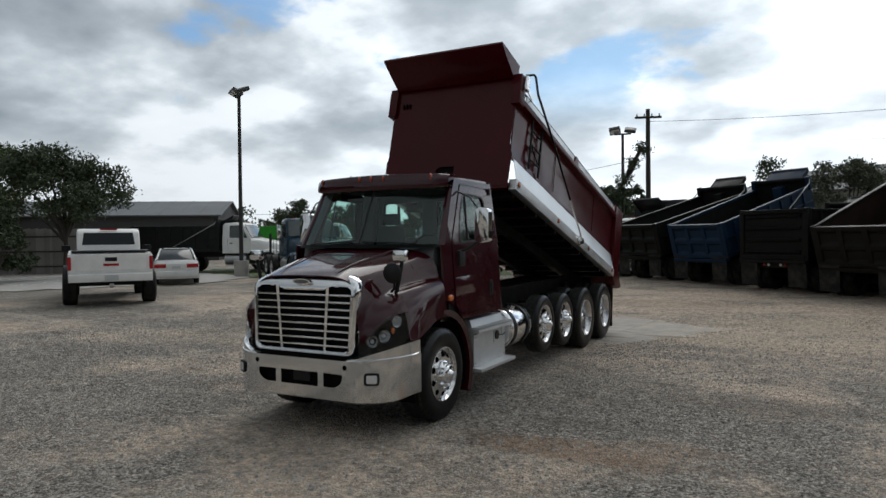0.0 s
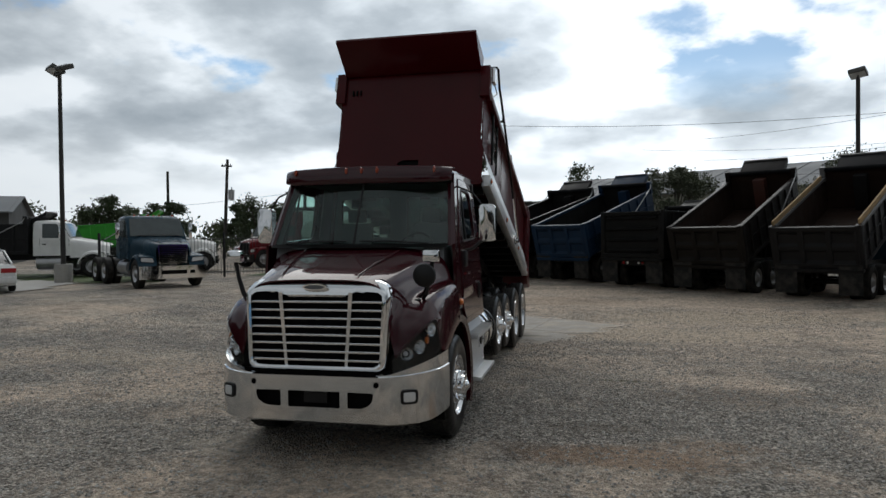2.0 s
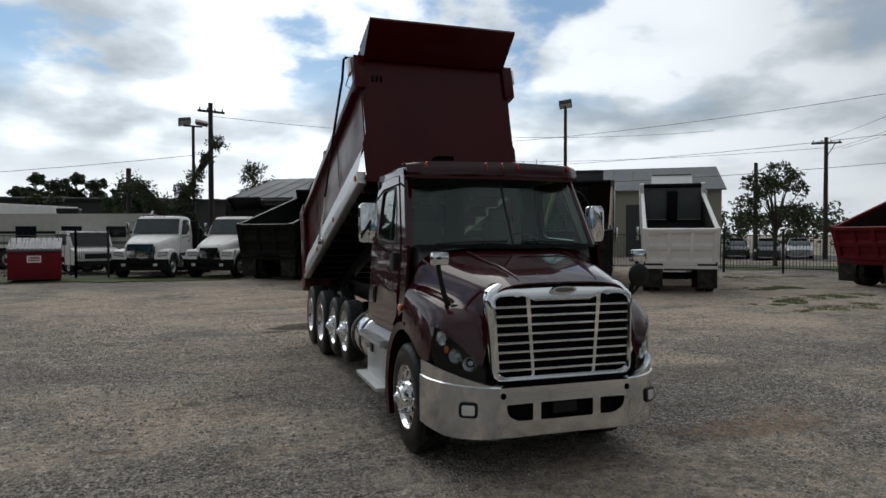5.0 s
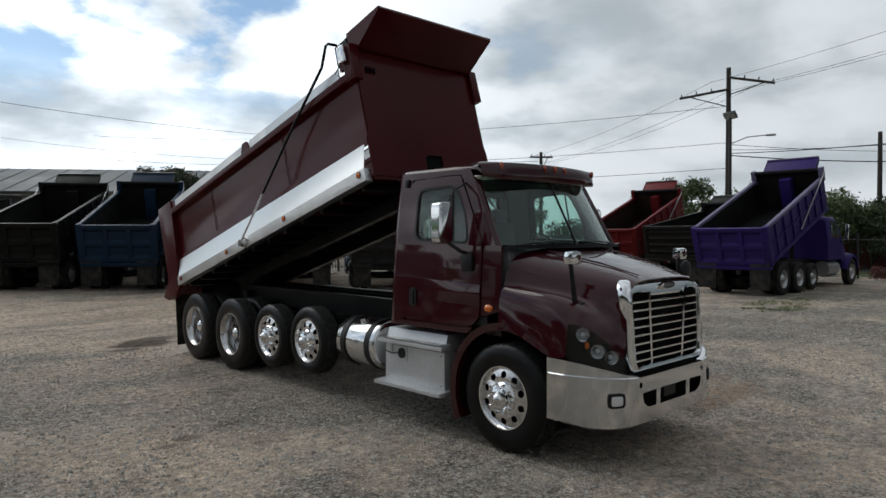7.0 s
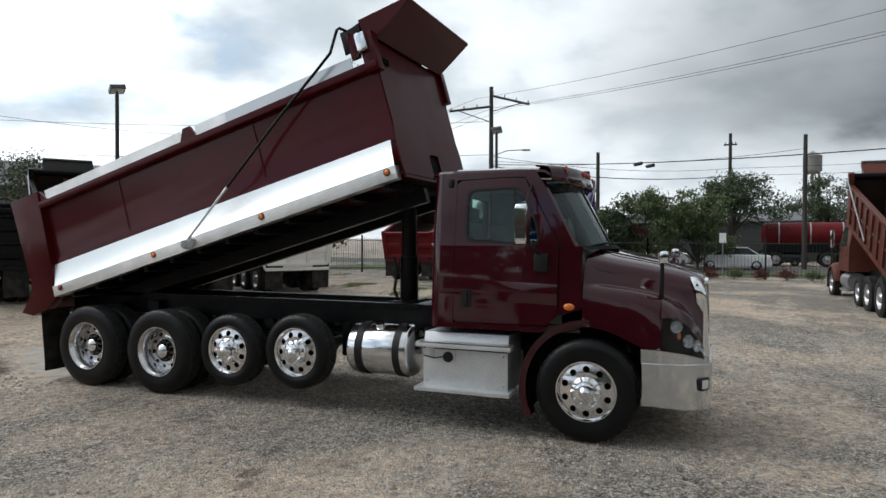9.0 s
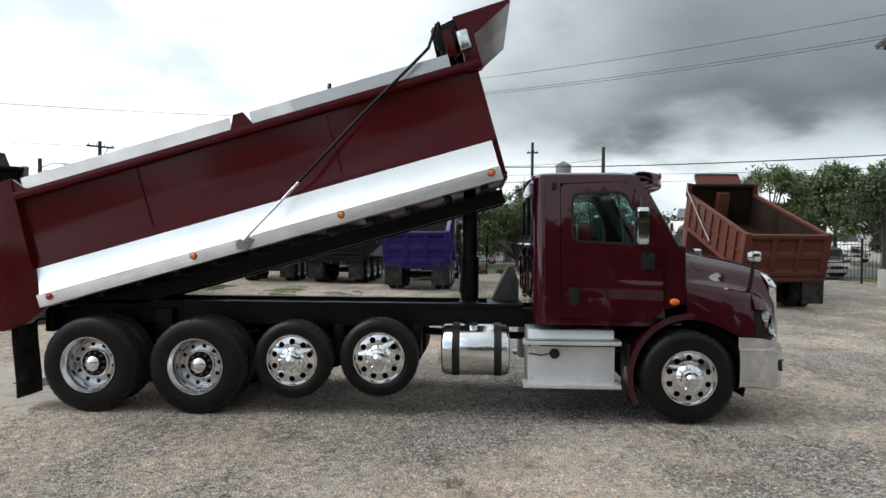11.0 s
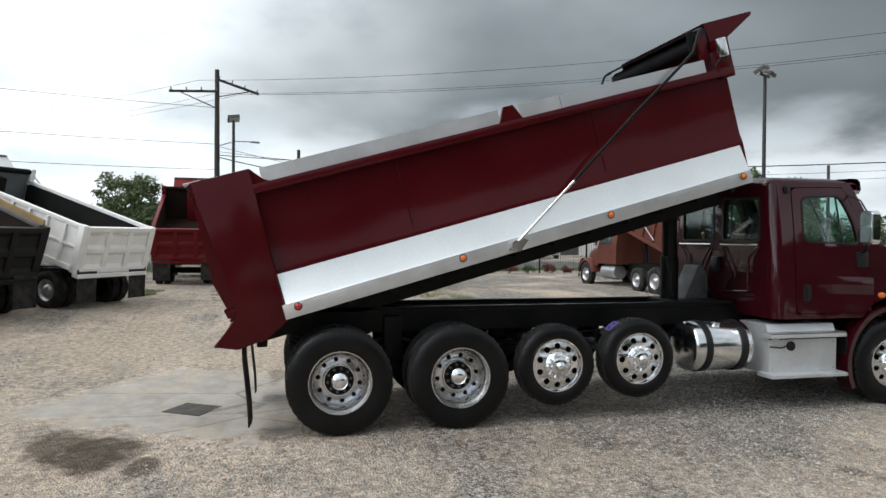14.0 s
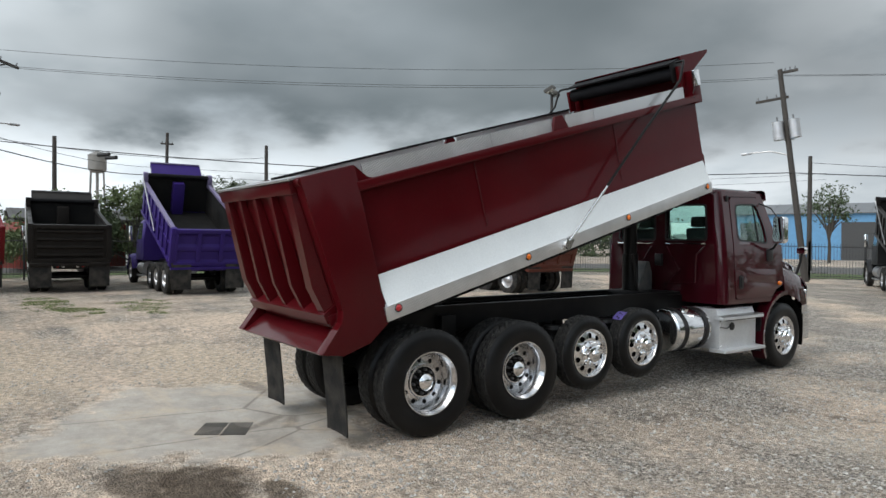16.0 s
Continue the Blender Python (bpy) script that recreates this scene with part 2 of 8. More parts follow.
RUBBER = material("tyre_rubber", (0.0036, 0.0036, 0.0040), 0.36, var=0.25, dust=0.008, bump=0.12, bump_scale=80, spec=0.26)
RUBBER_TREAD = material("dusty_tyre_tread", (0.022, 0.022, 0.022), 0.7, var=0.3, scale=12, dust=0.38, dust_color=(0.11, 0.105, 0.095), spec=0.2)
RUBBER_OLD = material("old_rubber", (0.012, 0.012, 0.012), 0.75, var=0.30, spec=0.2, dust=0.12, bump=0.3, bump_scale=40)
FRAME = material("chassis_black", (0.0042, 0.0042, 0.0046), 0.40, var=0.3, dust=0.012, spec=0.18)
DARK = material("black_plastic", (0.009, 0.009, 0.010), 0.42, var=0.2, dust=0.02, spec=0.3)
# black of the radiator screen, also painted shade for gaps, holes and recesses
VOID = material("black_mesh_and_shade", (0.005, 0.005, 0.005), 0.8, var=0.3, spec=0.1)
CAB_LINING = material("grey_cab_trim", (0.075, 0.08, 0.08), 0.7, var=0.12)
GREY_PLASTIC = material("grey_plastic", (0.13, 0.135, 0.14), 0.5, var=0.15)
SEAT = material("seat_cloth", (0.085, 0.087, 0.09), 0.9, var=0.2)
TARP = material("black_mesh_tarp", (0.008, 0.008, 0.009), 0.85, var=0.3, spec=0.15, bump=0.4, bump_scale=200)
AMBER = material("amber_lens", (0.75, 0.17, 0.015), 0.18, var=0.08, coat=0.6)
AMBER_DARK = material("smoked_amber_lens", (0.36, 0.055, 0.02), 0.22, var=0.08, coat=0.6)
RED_LENS = material("red_lens", (0.40, 0.012, 0.016), 0.2, var=0.08, coat=0.6)
LAMP_GLASS = material("lamp_reflector", (0.80, 0.82, 0.84), 0.22, 0.45, var=0.1)
LAMP_LENS = glass_material("clear_lens", (0.86, 0.87, 0.88), 0.02, base=0.45)
GLASS = glass_material("tinted_glass", (0.76, 0.87, 0.84), 0.02, base=0.8)
DARK_GLASS = material("dark_glass", (0.010, 0.014, 0.016), 0.06, var=0.05, spec=0.45)
MIRROR = material("mirror_glass", (0.85, 0.86, 0.87), 0.02, 1.0, var=0.02)
PURPLE_PAPER = material("purple_sticker", (0.16, 0.12, 0.42), 0.6, var=0.15)


# ---- mesh tools ----
def part(name, bm, mat, parent=None, label="", smooth=38, m=None):
    """Links a bmesh as ONE mesh object, under parent where one is given."""
    if bm.verts:
        bmesh.ops.recalc_face_normals(bm, faces=bm.faces)
    me = bpy.data.meshes.new(name)
    bm.to_mesh(me)
    bm.free()
    return mesh_part(name, me, mat, parent, label, smooth, m)


def mesh_part(name, me, mat, parent=None, label="", smooth=38, m=None):
    if mat is not None and not me.materials:
        me.materials.append(mat)
    if smooth and len(me.polygons):
        me.polygons.foreach_set("use_smooth", [True] * len(me.polygons))
        me.set_sharp_from_angle(angle=radians(smooth))
    ob = new(name, me)
    if parent is not None:
        ob.parent = parent
    if m is not None:
        ob.matrix_basis = m
    if label:
        tagged(ob, label)
    return ob


def thing(name, m, label, category, group=""):
    ob = new(name)
    ob.empty_display_size = 0.3
    ob.matrix_basis = m
    return tagged(ob, label, category, group)


def box(bm, x0, x1, y0, y1, z0, z1, bev=0.0, m=None):
    vs = [bm.verts.new((x, y, z)) for x in (x0, x1) for y in (y0, y1) for z in (z0, z1)]
    fs = [bm.faces.new([vs[i] for i in q]) for q in ((0, 1, 3, 2), (4, 6, 7, 5), (0, 4, 5, 1), (2, 3, 7, 6), (0, 2, 6, 4), (1, 5, 7, 3))]
    if m is not None:
        bmesh.ops.transform(bm, matrix=m, verts=vs)
    if bev:
        bmesh.ops.bevel(bm, geom=list({e for f in fs for e in f.edges}), offset=bev, segments=2, profile=0.6, affect="EDGES")
    return bm


def prism(bm, pts, axis, a, b, bev=0.0):
    """A polygon drawn out along an axis; its points are (y, z), (x, z) or (x, y)."""
    def at(p, h):
        return {"x": (h, p[0], p[1]), "y": (p[0], h, p[1]), "z": (p[0], p[1], h)}[axis]
    lo, hi = [bm.verts.new(at(p, a)) for p in pts], [bm.verts.new(at(p, b)) for p in pts]
    n = len(pts)
    fs = [bm.faces.new(lo), bm.faces.new(hi)] + [bm.faces.new((lo[i], lo[(i + 1) % n], hi[(i + 1) % n], hi[i])) for i in range(n)]
    if bev:
        bmesh.ops.bevel(bm, geom=list({e for f in fs for e in f.edges}), offset=bev, segments=2, profile=0.6, affect="EDGES")
    return bm


def ring_frame(p, q):
    d = (Vector(q) - Vector(p)).normalized()
    a = d.orthogonal().normalized() if abs(d.z) > 0.9 else d.cross(Vector((0, 0, 1))).normalized()
    return a, d.cross(a)


def cyl(bm, p, q, r, r2=None, n=14, cap=True):
    r2 = r if r2 is None else r2
    a, b = ring_frame(p, q)
    rings = [[bm.verts.new(Vector(c) + (a * math.cos(k * math.tau / n) + b * math.sin(k * math.tau / n)) * rad) for k in range(n)] for c, rad in ((p, r), (q, r2))]
    for k in range(n):
        bm.faces.new((rings[0][k], rings[0][(k + 1) % n], rings[1][(k + 1) % n], rings[1][k]))
    if cap:
        bm.faces.new(rings[0])
        bm.faces.new(rings[1])
    return bm


def tube(bm, pts, r, n=8):
    """A round bar along a line of points; r: one radius or one for each point."""
    pts = [Vector(p) for p in pts]
    rs = r if isinstance(r, (list, tuple)) else [r] * len(pts)
    rings = []
    for i, p in enumerate(pts):
        a, b = ring_frame(pts[max(i - 1, 0)], pts[min(i + 1, len(pts) - 1)])
        rings.append([bm.verts.new(p + (a * math.cos(k * math.tau / n) + b * math.sin(k * math.tau / n)) * rs[i]) for k in range(n)])
    for u, v in zip(rings, rings[1:]):
        for k in range(n):
            bm.faces.new((u[k], u[(k + 1) % n], v[(k + 1) % n], v[k]))
    bm.faces.new(rings[0])
    bm.faces.new(rings[-1])
    return bm


def lathe(bm, profile, n=32, c=(0, 0, 0), wave=None):
    """Turns a profile of (x, radius) about the x axis through c; wave(i, k) changes a radius."""
    rings = []
    for i, (h, r) in enumerate(profile):
        if r < 1e-5:
            rings.append([bm.verts.new((c[0] + h, c[1], c[2]))])
            continue
        ring = []
        for k in range(n):
            rr = r + (wave(i, k) if wave else 0)
            ring.append(bm.verts.new((c[0] + h, c[1] + rr * math.cos(k * math.tau / n), c[2] + rr * math.sin(k * math.tau / n))))
        rings.append(ring)
    for u, v in zip(rings, rings[1:]):
        for k in range(n):
            l = (k + 1) % n
            if len(u) == 1 and len(v) > 1:
                bm.faces.new((u[0], v[l], v[k]))
            elif len(v) == 1 and len(u) > 1:
                bm.faces.new((u[k], u[l], v[0]))
            elif len(u) > 1:
                bm.faces.new((u[k], u[l], v[l], v[k]))
    return bm


def loft(bm, rows, close=False):
    """A skin over rows of points, each row with the same count."""
    vs = [[bm.verts.new(p) for p in row] for row in rows]
    n = len(rows[0])
    for u, v in zip(vs, vs[1:]):
        for k in range(n if close else n - 1):
            bm.faces.new((u[k], u[(k + 1) % n], v[(k + 1) % n], v[k]))
    return bm


def thicken(bm, t):
    bmesh.ops.recalc_face_normals(bm, faces=bm.faces)
    bmesh.ops.solidify(bm, geom=list(bm.faces), thickness=t)
    return bm


def plate(bm, outer, holes, put, t=0.03):
    """A panel with openings through it: outlines in two coordinates, put() lays them into space."""
    sub = bmesh.new()
    edges = []
    for loop in (outer, *holes):
        vs = [sub.verts.new(put(*p)) for p in loop]
        edges += [sub.edges.new((vs[i], vs[(i + 1) % len(vs)])) for i in range(len(vs))]
    bmesh.ops.triangle_fill(sub, use_beauty=True, use_dissolve=False, edges=edges)
    if t:
        thicken(sub, t)
    me = bpy.data.meshes.new("tmp")
    sub.to_mesh(me)
    sub.free()
    bm.from_mesh(me)
    bpy.data.meshes.remove(me)
    return bm


def rounded(pts, r, n=4):
    """Rounds the corners of an outline."""
    out = []
    k = len(pts)
    for i in range(k):
        p, a, b = Vector(pts[i]), Vector(pts[i - 1]), Vector(pts[(i + 1) % k])
        ri = r[i] if isinstance(r, (list, tuple)) else r
        da, db = (a - p), (b - p)
        if ri <= 0:
            out.append((p.x, p.y))
            continue
        ri = min(ri, da.length * 0.49, db.length * 0.49)
        s, e = p + da.normalized() * ri, p + db.normalized() * ri
        for j in range(n + 1):
            u = j / n
            q = s * (1 - u) ** 2 + p * 2 * u * (1 - u) + e * u * u
            out.append((q.x, q.y))
    return out


def xform(bm, m):
    bmesh.ops.transform(bm, matrix=m, verts=bm.verts)
    return bm


def smoothstep(a):
    a = min(1.0, max(0.0, a))
    return a * a * (3 - 2 * a)


def ground_z(x, y):
    """The yard is a shallow bowl that drains to the grate behind the truck."""
    zl, zf = 0.45 * smoothstep((-x - 3) / 9), 0.42 * smoothstep((y - 9) / 13)
    zr, zn = 0.28 * smoothstep((x - 4) / 13), 0.20 * smoothstep((-y - 3) / 12)
    return min(0.5, math.sqrt(zl * zl + zf * zf + zr * zr + zn * zn))


def surface_z(x, y):
    """The ground with its small unevenness."""
    return ground_z(x, y) + 0.030 * noise.noise((x * 0.35, y * 0.35, 0.3)) + 0.012 * noise.noise((x * 1.6, y * 1.6, 1.0)) - 0.012


def stand(x, y, heading, dz=0.0):
    """The pose of a thing on the ground that faces the way (hx, hy)."""
    return pose(x, y, ground_z(x, y) + dz, 0, 0, math.degrees(math.atan2(heading[1], heading[0])) - 90)

# ---- ground ----
def ground_material():
    m = bpy.data.materials.new("crushed_gravel_and_sand")
    m.use_nodes = True
    t = m.node_tree
    b = t.nodes["Principled BSDF"]
    co = t.nodes.new("ShaderNodeTexCoord")

    def nz(scale, detail, rough=0.55, kind="ShaderNodeTexNoise", stretch=None):
        n = t.nodes.new(kind)
        n.inputs["Scale"].default_value = scale
        if kind == "ShaderNodeTexNoise":
            n.inputs["Detail"].default_value, n.inputs["Roughness"].default_value = detail, rough
        src = co.outputs["Object"]
        if stretch:
            mp = t.nodes.new("ShaderNodeMapping")
            mp.inputs["Rotation"].default_value, mp.inputs["Scale"].default_value = (0, 0, radians(stretch[0])), stretch[1]
            t.links.new(src, mp.inputs[0])
            src = mp.outputs[0]
        t.links.new(src, n.inputs["Vector"])
        return n

    def rng(sock, a, c, lo=0.0, hi=1.0):
        r = t.nodes.new("ShaderNodeMapRange")
        r.inputs["From Min"].default_value, r.inputs["From Max"].default_value = a, c
        r.inputs["To Min"].default_value, r.inputs["To Max"].default_value = lo, hi
        t.links.new(sock, r.inputs["Value"])
        return r.outputs[0]

    def mix(f, a, c, mode="MIX"):
        x = t.nodes.new("ShaderNodeMix")
        x.data_type, x.blend_type = "RGBA", mode
        for key, v in (("Factor", f), ("A", a), ("B", c)):
            if isinstance(v, tuple):
                x.inputs[key].default_value = (*v, 1)
            elif isinstance(v, (int, float)):
                x.inputs[key].default_value = v
            else:
                t.links.new(v, x.inputs[key])
        return x.outputs["Result"]

    def blot(x, y, rx, ry, edge, wob):
        """A spot of uneven outline about a place on the ground."""
        mp = t.nodes.new("ShaderNodeMapping")
        mp.inputs["Location"].default_value, mp.inputs["Scale"].default_value = (-x / rx, -y / ry, 0), (1 / rx, 1 / ry, 0)
        t.links.new(co.outputs["Object"], mp.inputs[0])
        ln = t.nodes.new("ShaderNodeVectorMath")
        ln.operation = "LENGTH"
        t.links.new(mp.outputs[0], ln.inputs[0])
        ad = t.nodes.new("ShaderNodeMath")
        ad.operation = "MULTIPLY_ADD"
        t.links.new(ragged.outputs["Fac"], ad.inputs[0])
        ad.inputs[1].default_value = wob
        t.links.new(ln.outputs["Value"], ad.inputs[2])
        return rng(ad.outputs[0], 1.0 + wob * 0.5 + edge, 1.0 + wob * 0.5 - edge)

    ragged = nz(1.6, 9, 0.68)
    grit = nz(30, 6, 0.78)
    stones = nz(40, 0, kind="ShaderNodeTexVoronoi")
    base = mix(rng(grit.outputs["Fac"], 0.45, 0.58), (0.075, 0.068, 0.060), (0.50, 0.462, 0.412))
    base = mix(rng(stones.outputs["Color"], 0.55, 0.95, 0.0, 0.85), base, (0.68, 0.63, 0.57))
    base = mix(rng(stones.outputs["Color"], 0.25, 0.05, 0.0, 0.7), base, (0.09, 0.08, 0.07))
    sand = mix(rng(grit.outputs["Fac"], 0.33, 0.66), (0.42, 0.335, 0.262), (0.73, 0.62, 0.515))
    back = blot(4.5, 12.5, 13.0, 8.0, 0.35, 1.1)                 # the rear of the yard is worn down to sand
    patches = rng(nz(0.23, 8, 0.64).outputs["Fac"], 0.49, 0.60)
    lanes = rng(nz(0.55, 6, 0.64, stretch=(38, (0.30, 1.3, 1))).outputs["Fac"], 0.54, 0.64, 0.0, 0.75)
    worn = rng(nz(0.75, 8, 0.68, stretch=(-6, (0.45, 1.2, 1))).outputs["Fac"], 0.36, 0.54)
    bk = t.nodes.new("ShaderNodeMath")
    bk.operation = "MULTIPLY"
    t.links.new(back, bk.inputs[0])
    t.links.new(worn, bk.inputs[1])
    col = mix(patches, base, sand)
    col = mix(lanes, col, (0.52, 0.465, 0.395))
    col = mix(bk.outputs[0], col, sand)
    dirt = rng(nz(0.8, 9, 0.68).outputs["Fac"], 0.55, 0.72, 0.0, 0.6)
    col = mix(dirt, col, (0.13, 0.105, 0.085))
    speck = rng(nz(9, 8, 0.78).outputs["Fac"], 0.34, 0.66, 0.42, 1.40)
    col = mix(1.0, col, speck, "MULTIPLY")
    # swept arcs where trucks have turned
    sp = t.nodes.new("ShaderNodeVectorMath")
    sp.operation = "DISTANCE"
    t.links.new(co.outputs["Object"], sp.inputs[0])
    sp.inputs[1].default_value = (3.5, 2.0, 0.0)
    arc = t.nodes.new("ShaderNodeCombineXYZ")
    t.links.new(sp.outputs["Value"], arc.inputs[0])
    wob = t.nodes.new("ShaderNodeTexNoise")
    wob.inputs["Scale"].default_value, wob.inputs["Detail"].default_value = 0.16, 2
    t.links.new(co.outputs["Object"], wob.inputs["Vector"])
    t.links.new(rng(wob.outputs["Fac"], 0.2, 0.8, 0.0, 3.2), arc.inputs[1])
    an = t.nodes.new("ShaderNodeTexNoise")
    an.inputs["Scale"].default_value, an.inputs["Detail"].default_value, an.inputs["Roughness"].default_value = 1.1, 5, 0.65
    an.inputs["Distortion"].default_value = 1.2
    t.links.new(arc.outputs[0], an.inputs["Vector"])
    col = mix(1.0, col, rng(an.outputs["Fac"], 0.32, 0.68, 0.92, 1.20), "MULTIPLY")
    # tan fines pressed into the gravel, and pale sand where trucks turn
    for x, y, rx, ry, k, tone in ((2.9, -0.4, 1.1, 0.36, 0.8, (0.36, 0.255, 0.18)), (3.8, 0.1, 0.6, 0.22, 0.5, (0.36, 0.26, 0.185)), (4.4, 8.2, 2.5, 1.1, 0.92, (0.60, 0.505, 0.40)), (6.7, 4.6, 1.3, 0.35, 0.5, (0.47, 0.38, 0.30)),
                                  (1.3, 14.2, 2.6, 0.8, 0.6, (0.46, 0.36, 0.28)), (-5.6, 3.2, 1.6, 0.5, 0.45, (0.47, 0.41, 0.33)), (6.0, 11.2, 3.4, 1.2, 0.8, (0.56, 0.47, 0.37)), (3.1, 3.2, 0.42, 0.07, 0.6, (0.075, 0.085, 0.035))):
        f = t.nodes.new("ShaderNodeMath")
        f.operation = "MULTIPLY"
        t.links.new(blot(x, y, rx, ry, 0.30, 1.6), f.inputs[0])
        f.inputs[1].default_value = k
        col = mix(f.outputs[0], col, mix(1.0, tone, speck, "MULTIPLY"))
    # dusty concrete round the drain, and damp washes of brown fines
    smp = t.nodes.new("ShaderNodeMapping")                       # a square slab, turned with the drain
    smp.vector_type = "TEXTURE"
    smp.inputs["Location"].default_value, smp.inputs["Rotation"].default_value, smp.inputs["Scale"].default_value = (1.05, 9.0, 0), (0, 0, radians(-31)), (1.66, 1.78, 1)
    t.links.new(co.outputs["Object"], smp.inputs[0])
    sab = t.nodes.new("ShaderNodeVectorMath")
    sab.operation = "ABSOLUTE"
    t.links.new(smp.outputs[0], sab.inputs[0])
    ssp = t.nodes.new("ShaderNodeSeparateXYZ")
    t.links.new(sab.outputs[0], ssp.inputs[0])
    smx = t.nodes.new("ShaderNodeMath")
    smx.operation = "MAXIMUM"
    t.links.new(ssp.outputs[0], smx.inputs[0])
    t.links.new(ssp.outputs[1], smx.inputs[1])
    sad = t.nodes.new("ShaderNodeMath")
    sad.operation = "MULTIPLY_ADD"
    t.links.new(ragged.outputs["Fac"], sad.inputs[0])
    sad.inputs[1].default_value = 1.3
    t.links.new(smx.outputs[0], sad.inputs[2])
    slab = rng(sad.outputs[0], 1.76, 1.54)
    slab_col = mix(rng(nz(2.2, 8, 0.65).outputs["Fac"], 0.38, 0.66), (0.265, 0.250, 0.228), (0.375, 0.362, 0.338))
    slab_col = mix(rng(nz(0.9, 6, 0.6, stretch=(24, (0.4, 2.2, 1))).outputs["Fac"], 0.60, 0.70, 0.0, 0.7), slab_col, (0.42, 0.36, 0.285))
    crack = nz(0.42, 0, kind="ShaderNodeTexVoronoi", stretch=(20, (1.0, 0.45, 1)))
    crack.feature = "DISTANCE_TO_EDGE"
    slab_col = mix(rng(crack.outputs["Distance"], 0.007, 0.002, 0.0, 0.6), slab_col, (0.07, 0.06, 0.05))
    drift = rng(nz(1.5, 9, 0.7).outputs["Fac"], 0.52, 0.64, 0.0, 0.8)
    slab_col = mix(drift, slab_col, (0.40, 0.345, 0.275))
    col = mix(rng(slab, 0, 1, 0.0, 0.90), col, slab_col)
    for x, y, rx, ry, k in ((-1.25, 9.85, 0.55, 0.42, 0.92), (-0.80, 10.3, 0.45, 0.30, 0.75), (-1.75, 9.35, 0.34, 0.14, 0.8), (-3.3, 2.75, 0.17, 0.10, 0.6), (-3.6, 2.62, 0.12, 0.08, 0.5),
                            (-4.1, 0.9, 0.20, 0.10, 0.5), (-4.6, -1.2, 0.18, 0.08, 0.45), (-1.65, 6.18, 0.17, 0.07, 0.6), (-2.73, 2.98, 0.20, 0.08, 0.5), (2.6, 0.6, 0.6, 0.18, 0.35), (4.6, 2.4, 1.2, 0.5, 0.3), (2.3, 8.1, 0.5, 0.14, 0.5), (0.9, 7.6, 0.9, 0.12, 0.45)):
        f = t.nodes.new("ShaderNodeMath")
        f.operation = "MULTIPLY"
        t.links.new(blot(x, y, rx, ry, 0.22, 2.4), f.inputs[0])
        f.inputs[1].default_value = k
        col = mix(f.outputs[0], col, mix(1.0, (0.105, 0.080, 0.058), speck, "MULTIPLY"))
    col = mix(1.0, col, (1.0, 0.975, 0.945), "MULTIPLY")
    t.links.new(col, b.inputs["Base Color"])
    t.links.new(rng(slab, 0, 1, 0.9, 0.75), b.inputs["Roughness"])
    b.inputs["Specular IOR Level"].default_value = 0.25
    bp = t.nodes.new("ShaderNodeBump")
    bp.inputs["Distance"].default_value = 0.04
    t.links.new(rng(slab, 0, 1, 0.9, 0.12), bp.inputs["Strength"])
    hsum = t.nodes.new("ShaderNodeMath")
    hsum.operation = "ADD"
    t.links.new(grit.outputs["Fac"], hsum.inputs[0])
    t.links.new(rng(stones.outputs["Distance"], 0.0, 0.7, 0.9, 0.0), hsum.inputs[1])
    t.links.new(hsum.outputs[0], bp.inputs["Height"])
    t.links.new(bp.outputs[0], b.inputs["Normal"])
    return m


def axis_lines(near, far, fine):
    """Grid lines, dense near the yard's middle and sparse towards the horizon."""
    inner = list(np.arange(-near, near + 0.01, fine))
    outer = [near * 1.25 ** k for k in range(1, 40) if near * 1.25 ** k < far] + [far]
    return [-v for v in reversed(outer)] + inner + outer


GROUND = ground_material()
gx, gy = axis_lines(36, 2400, 0.5), axis_lines(36, 2400, 0.5)
gv = []
for y in gy:
    for x in gx:
        z = ground_z(x, y)
        if abs(x) < 40 and abs(y) < 40:
            z += 0.030 * noise.noise((x * 0.35, y * 0.35, 0.3)) + 0.012 * noise.noise((x * 1.6, y * 1.6, 1.0)) - 0.012
            if -2 < x < 2 and -2 < y < 9:
                z = min(z, 0.0)
        gv.append((x, y, z))
nx = len(gx)
gf = [(j * nx + i, j * nx + i + 1, (j + 1) * nx + i + 1, (j + 1) * nx + i) for j in range(len(gy) - 1) for i in range(nx - 1)]
gme = bpy.data.meshes.new("ground")
gme.from_pydata(gv, [], gf)
ground = mesh_part("ground", gme, GROUND, smooth=180)
tagged(ground, "grey gravel yard with sandy worn patches", "ground", kind="structure")


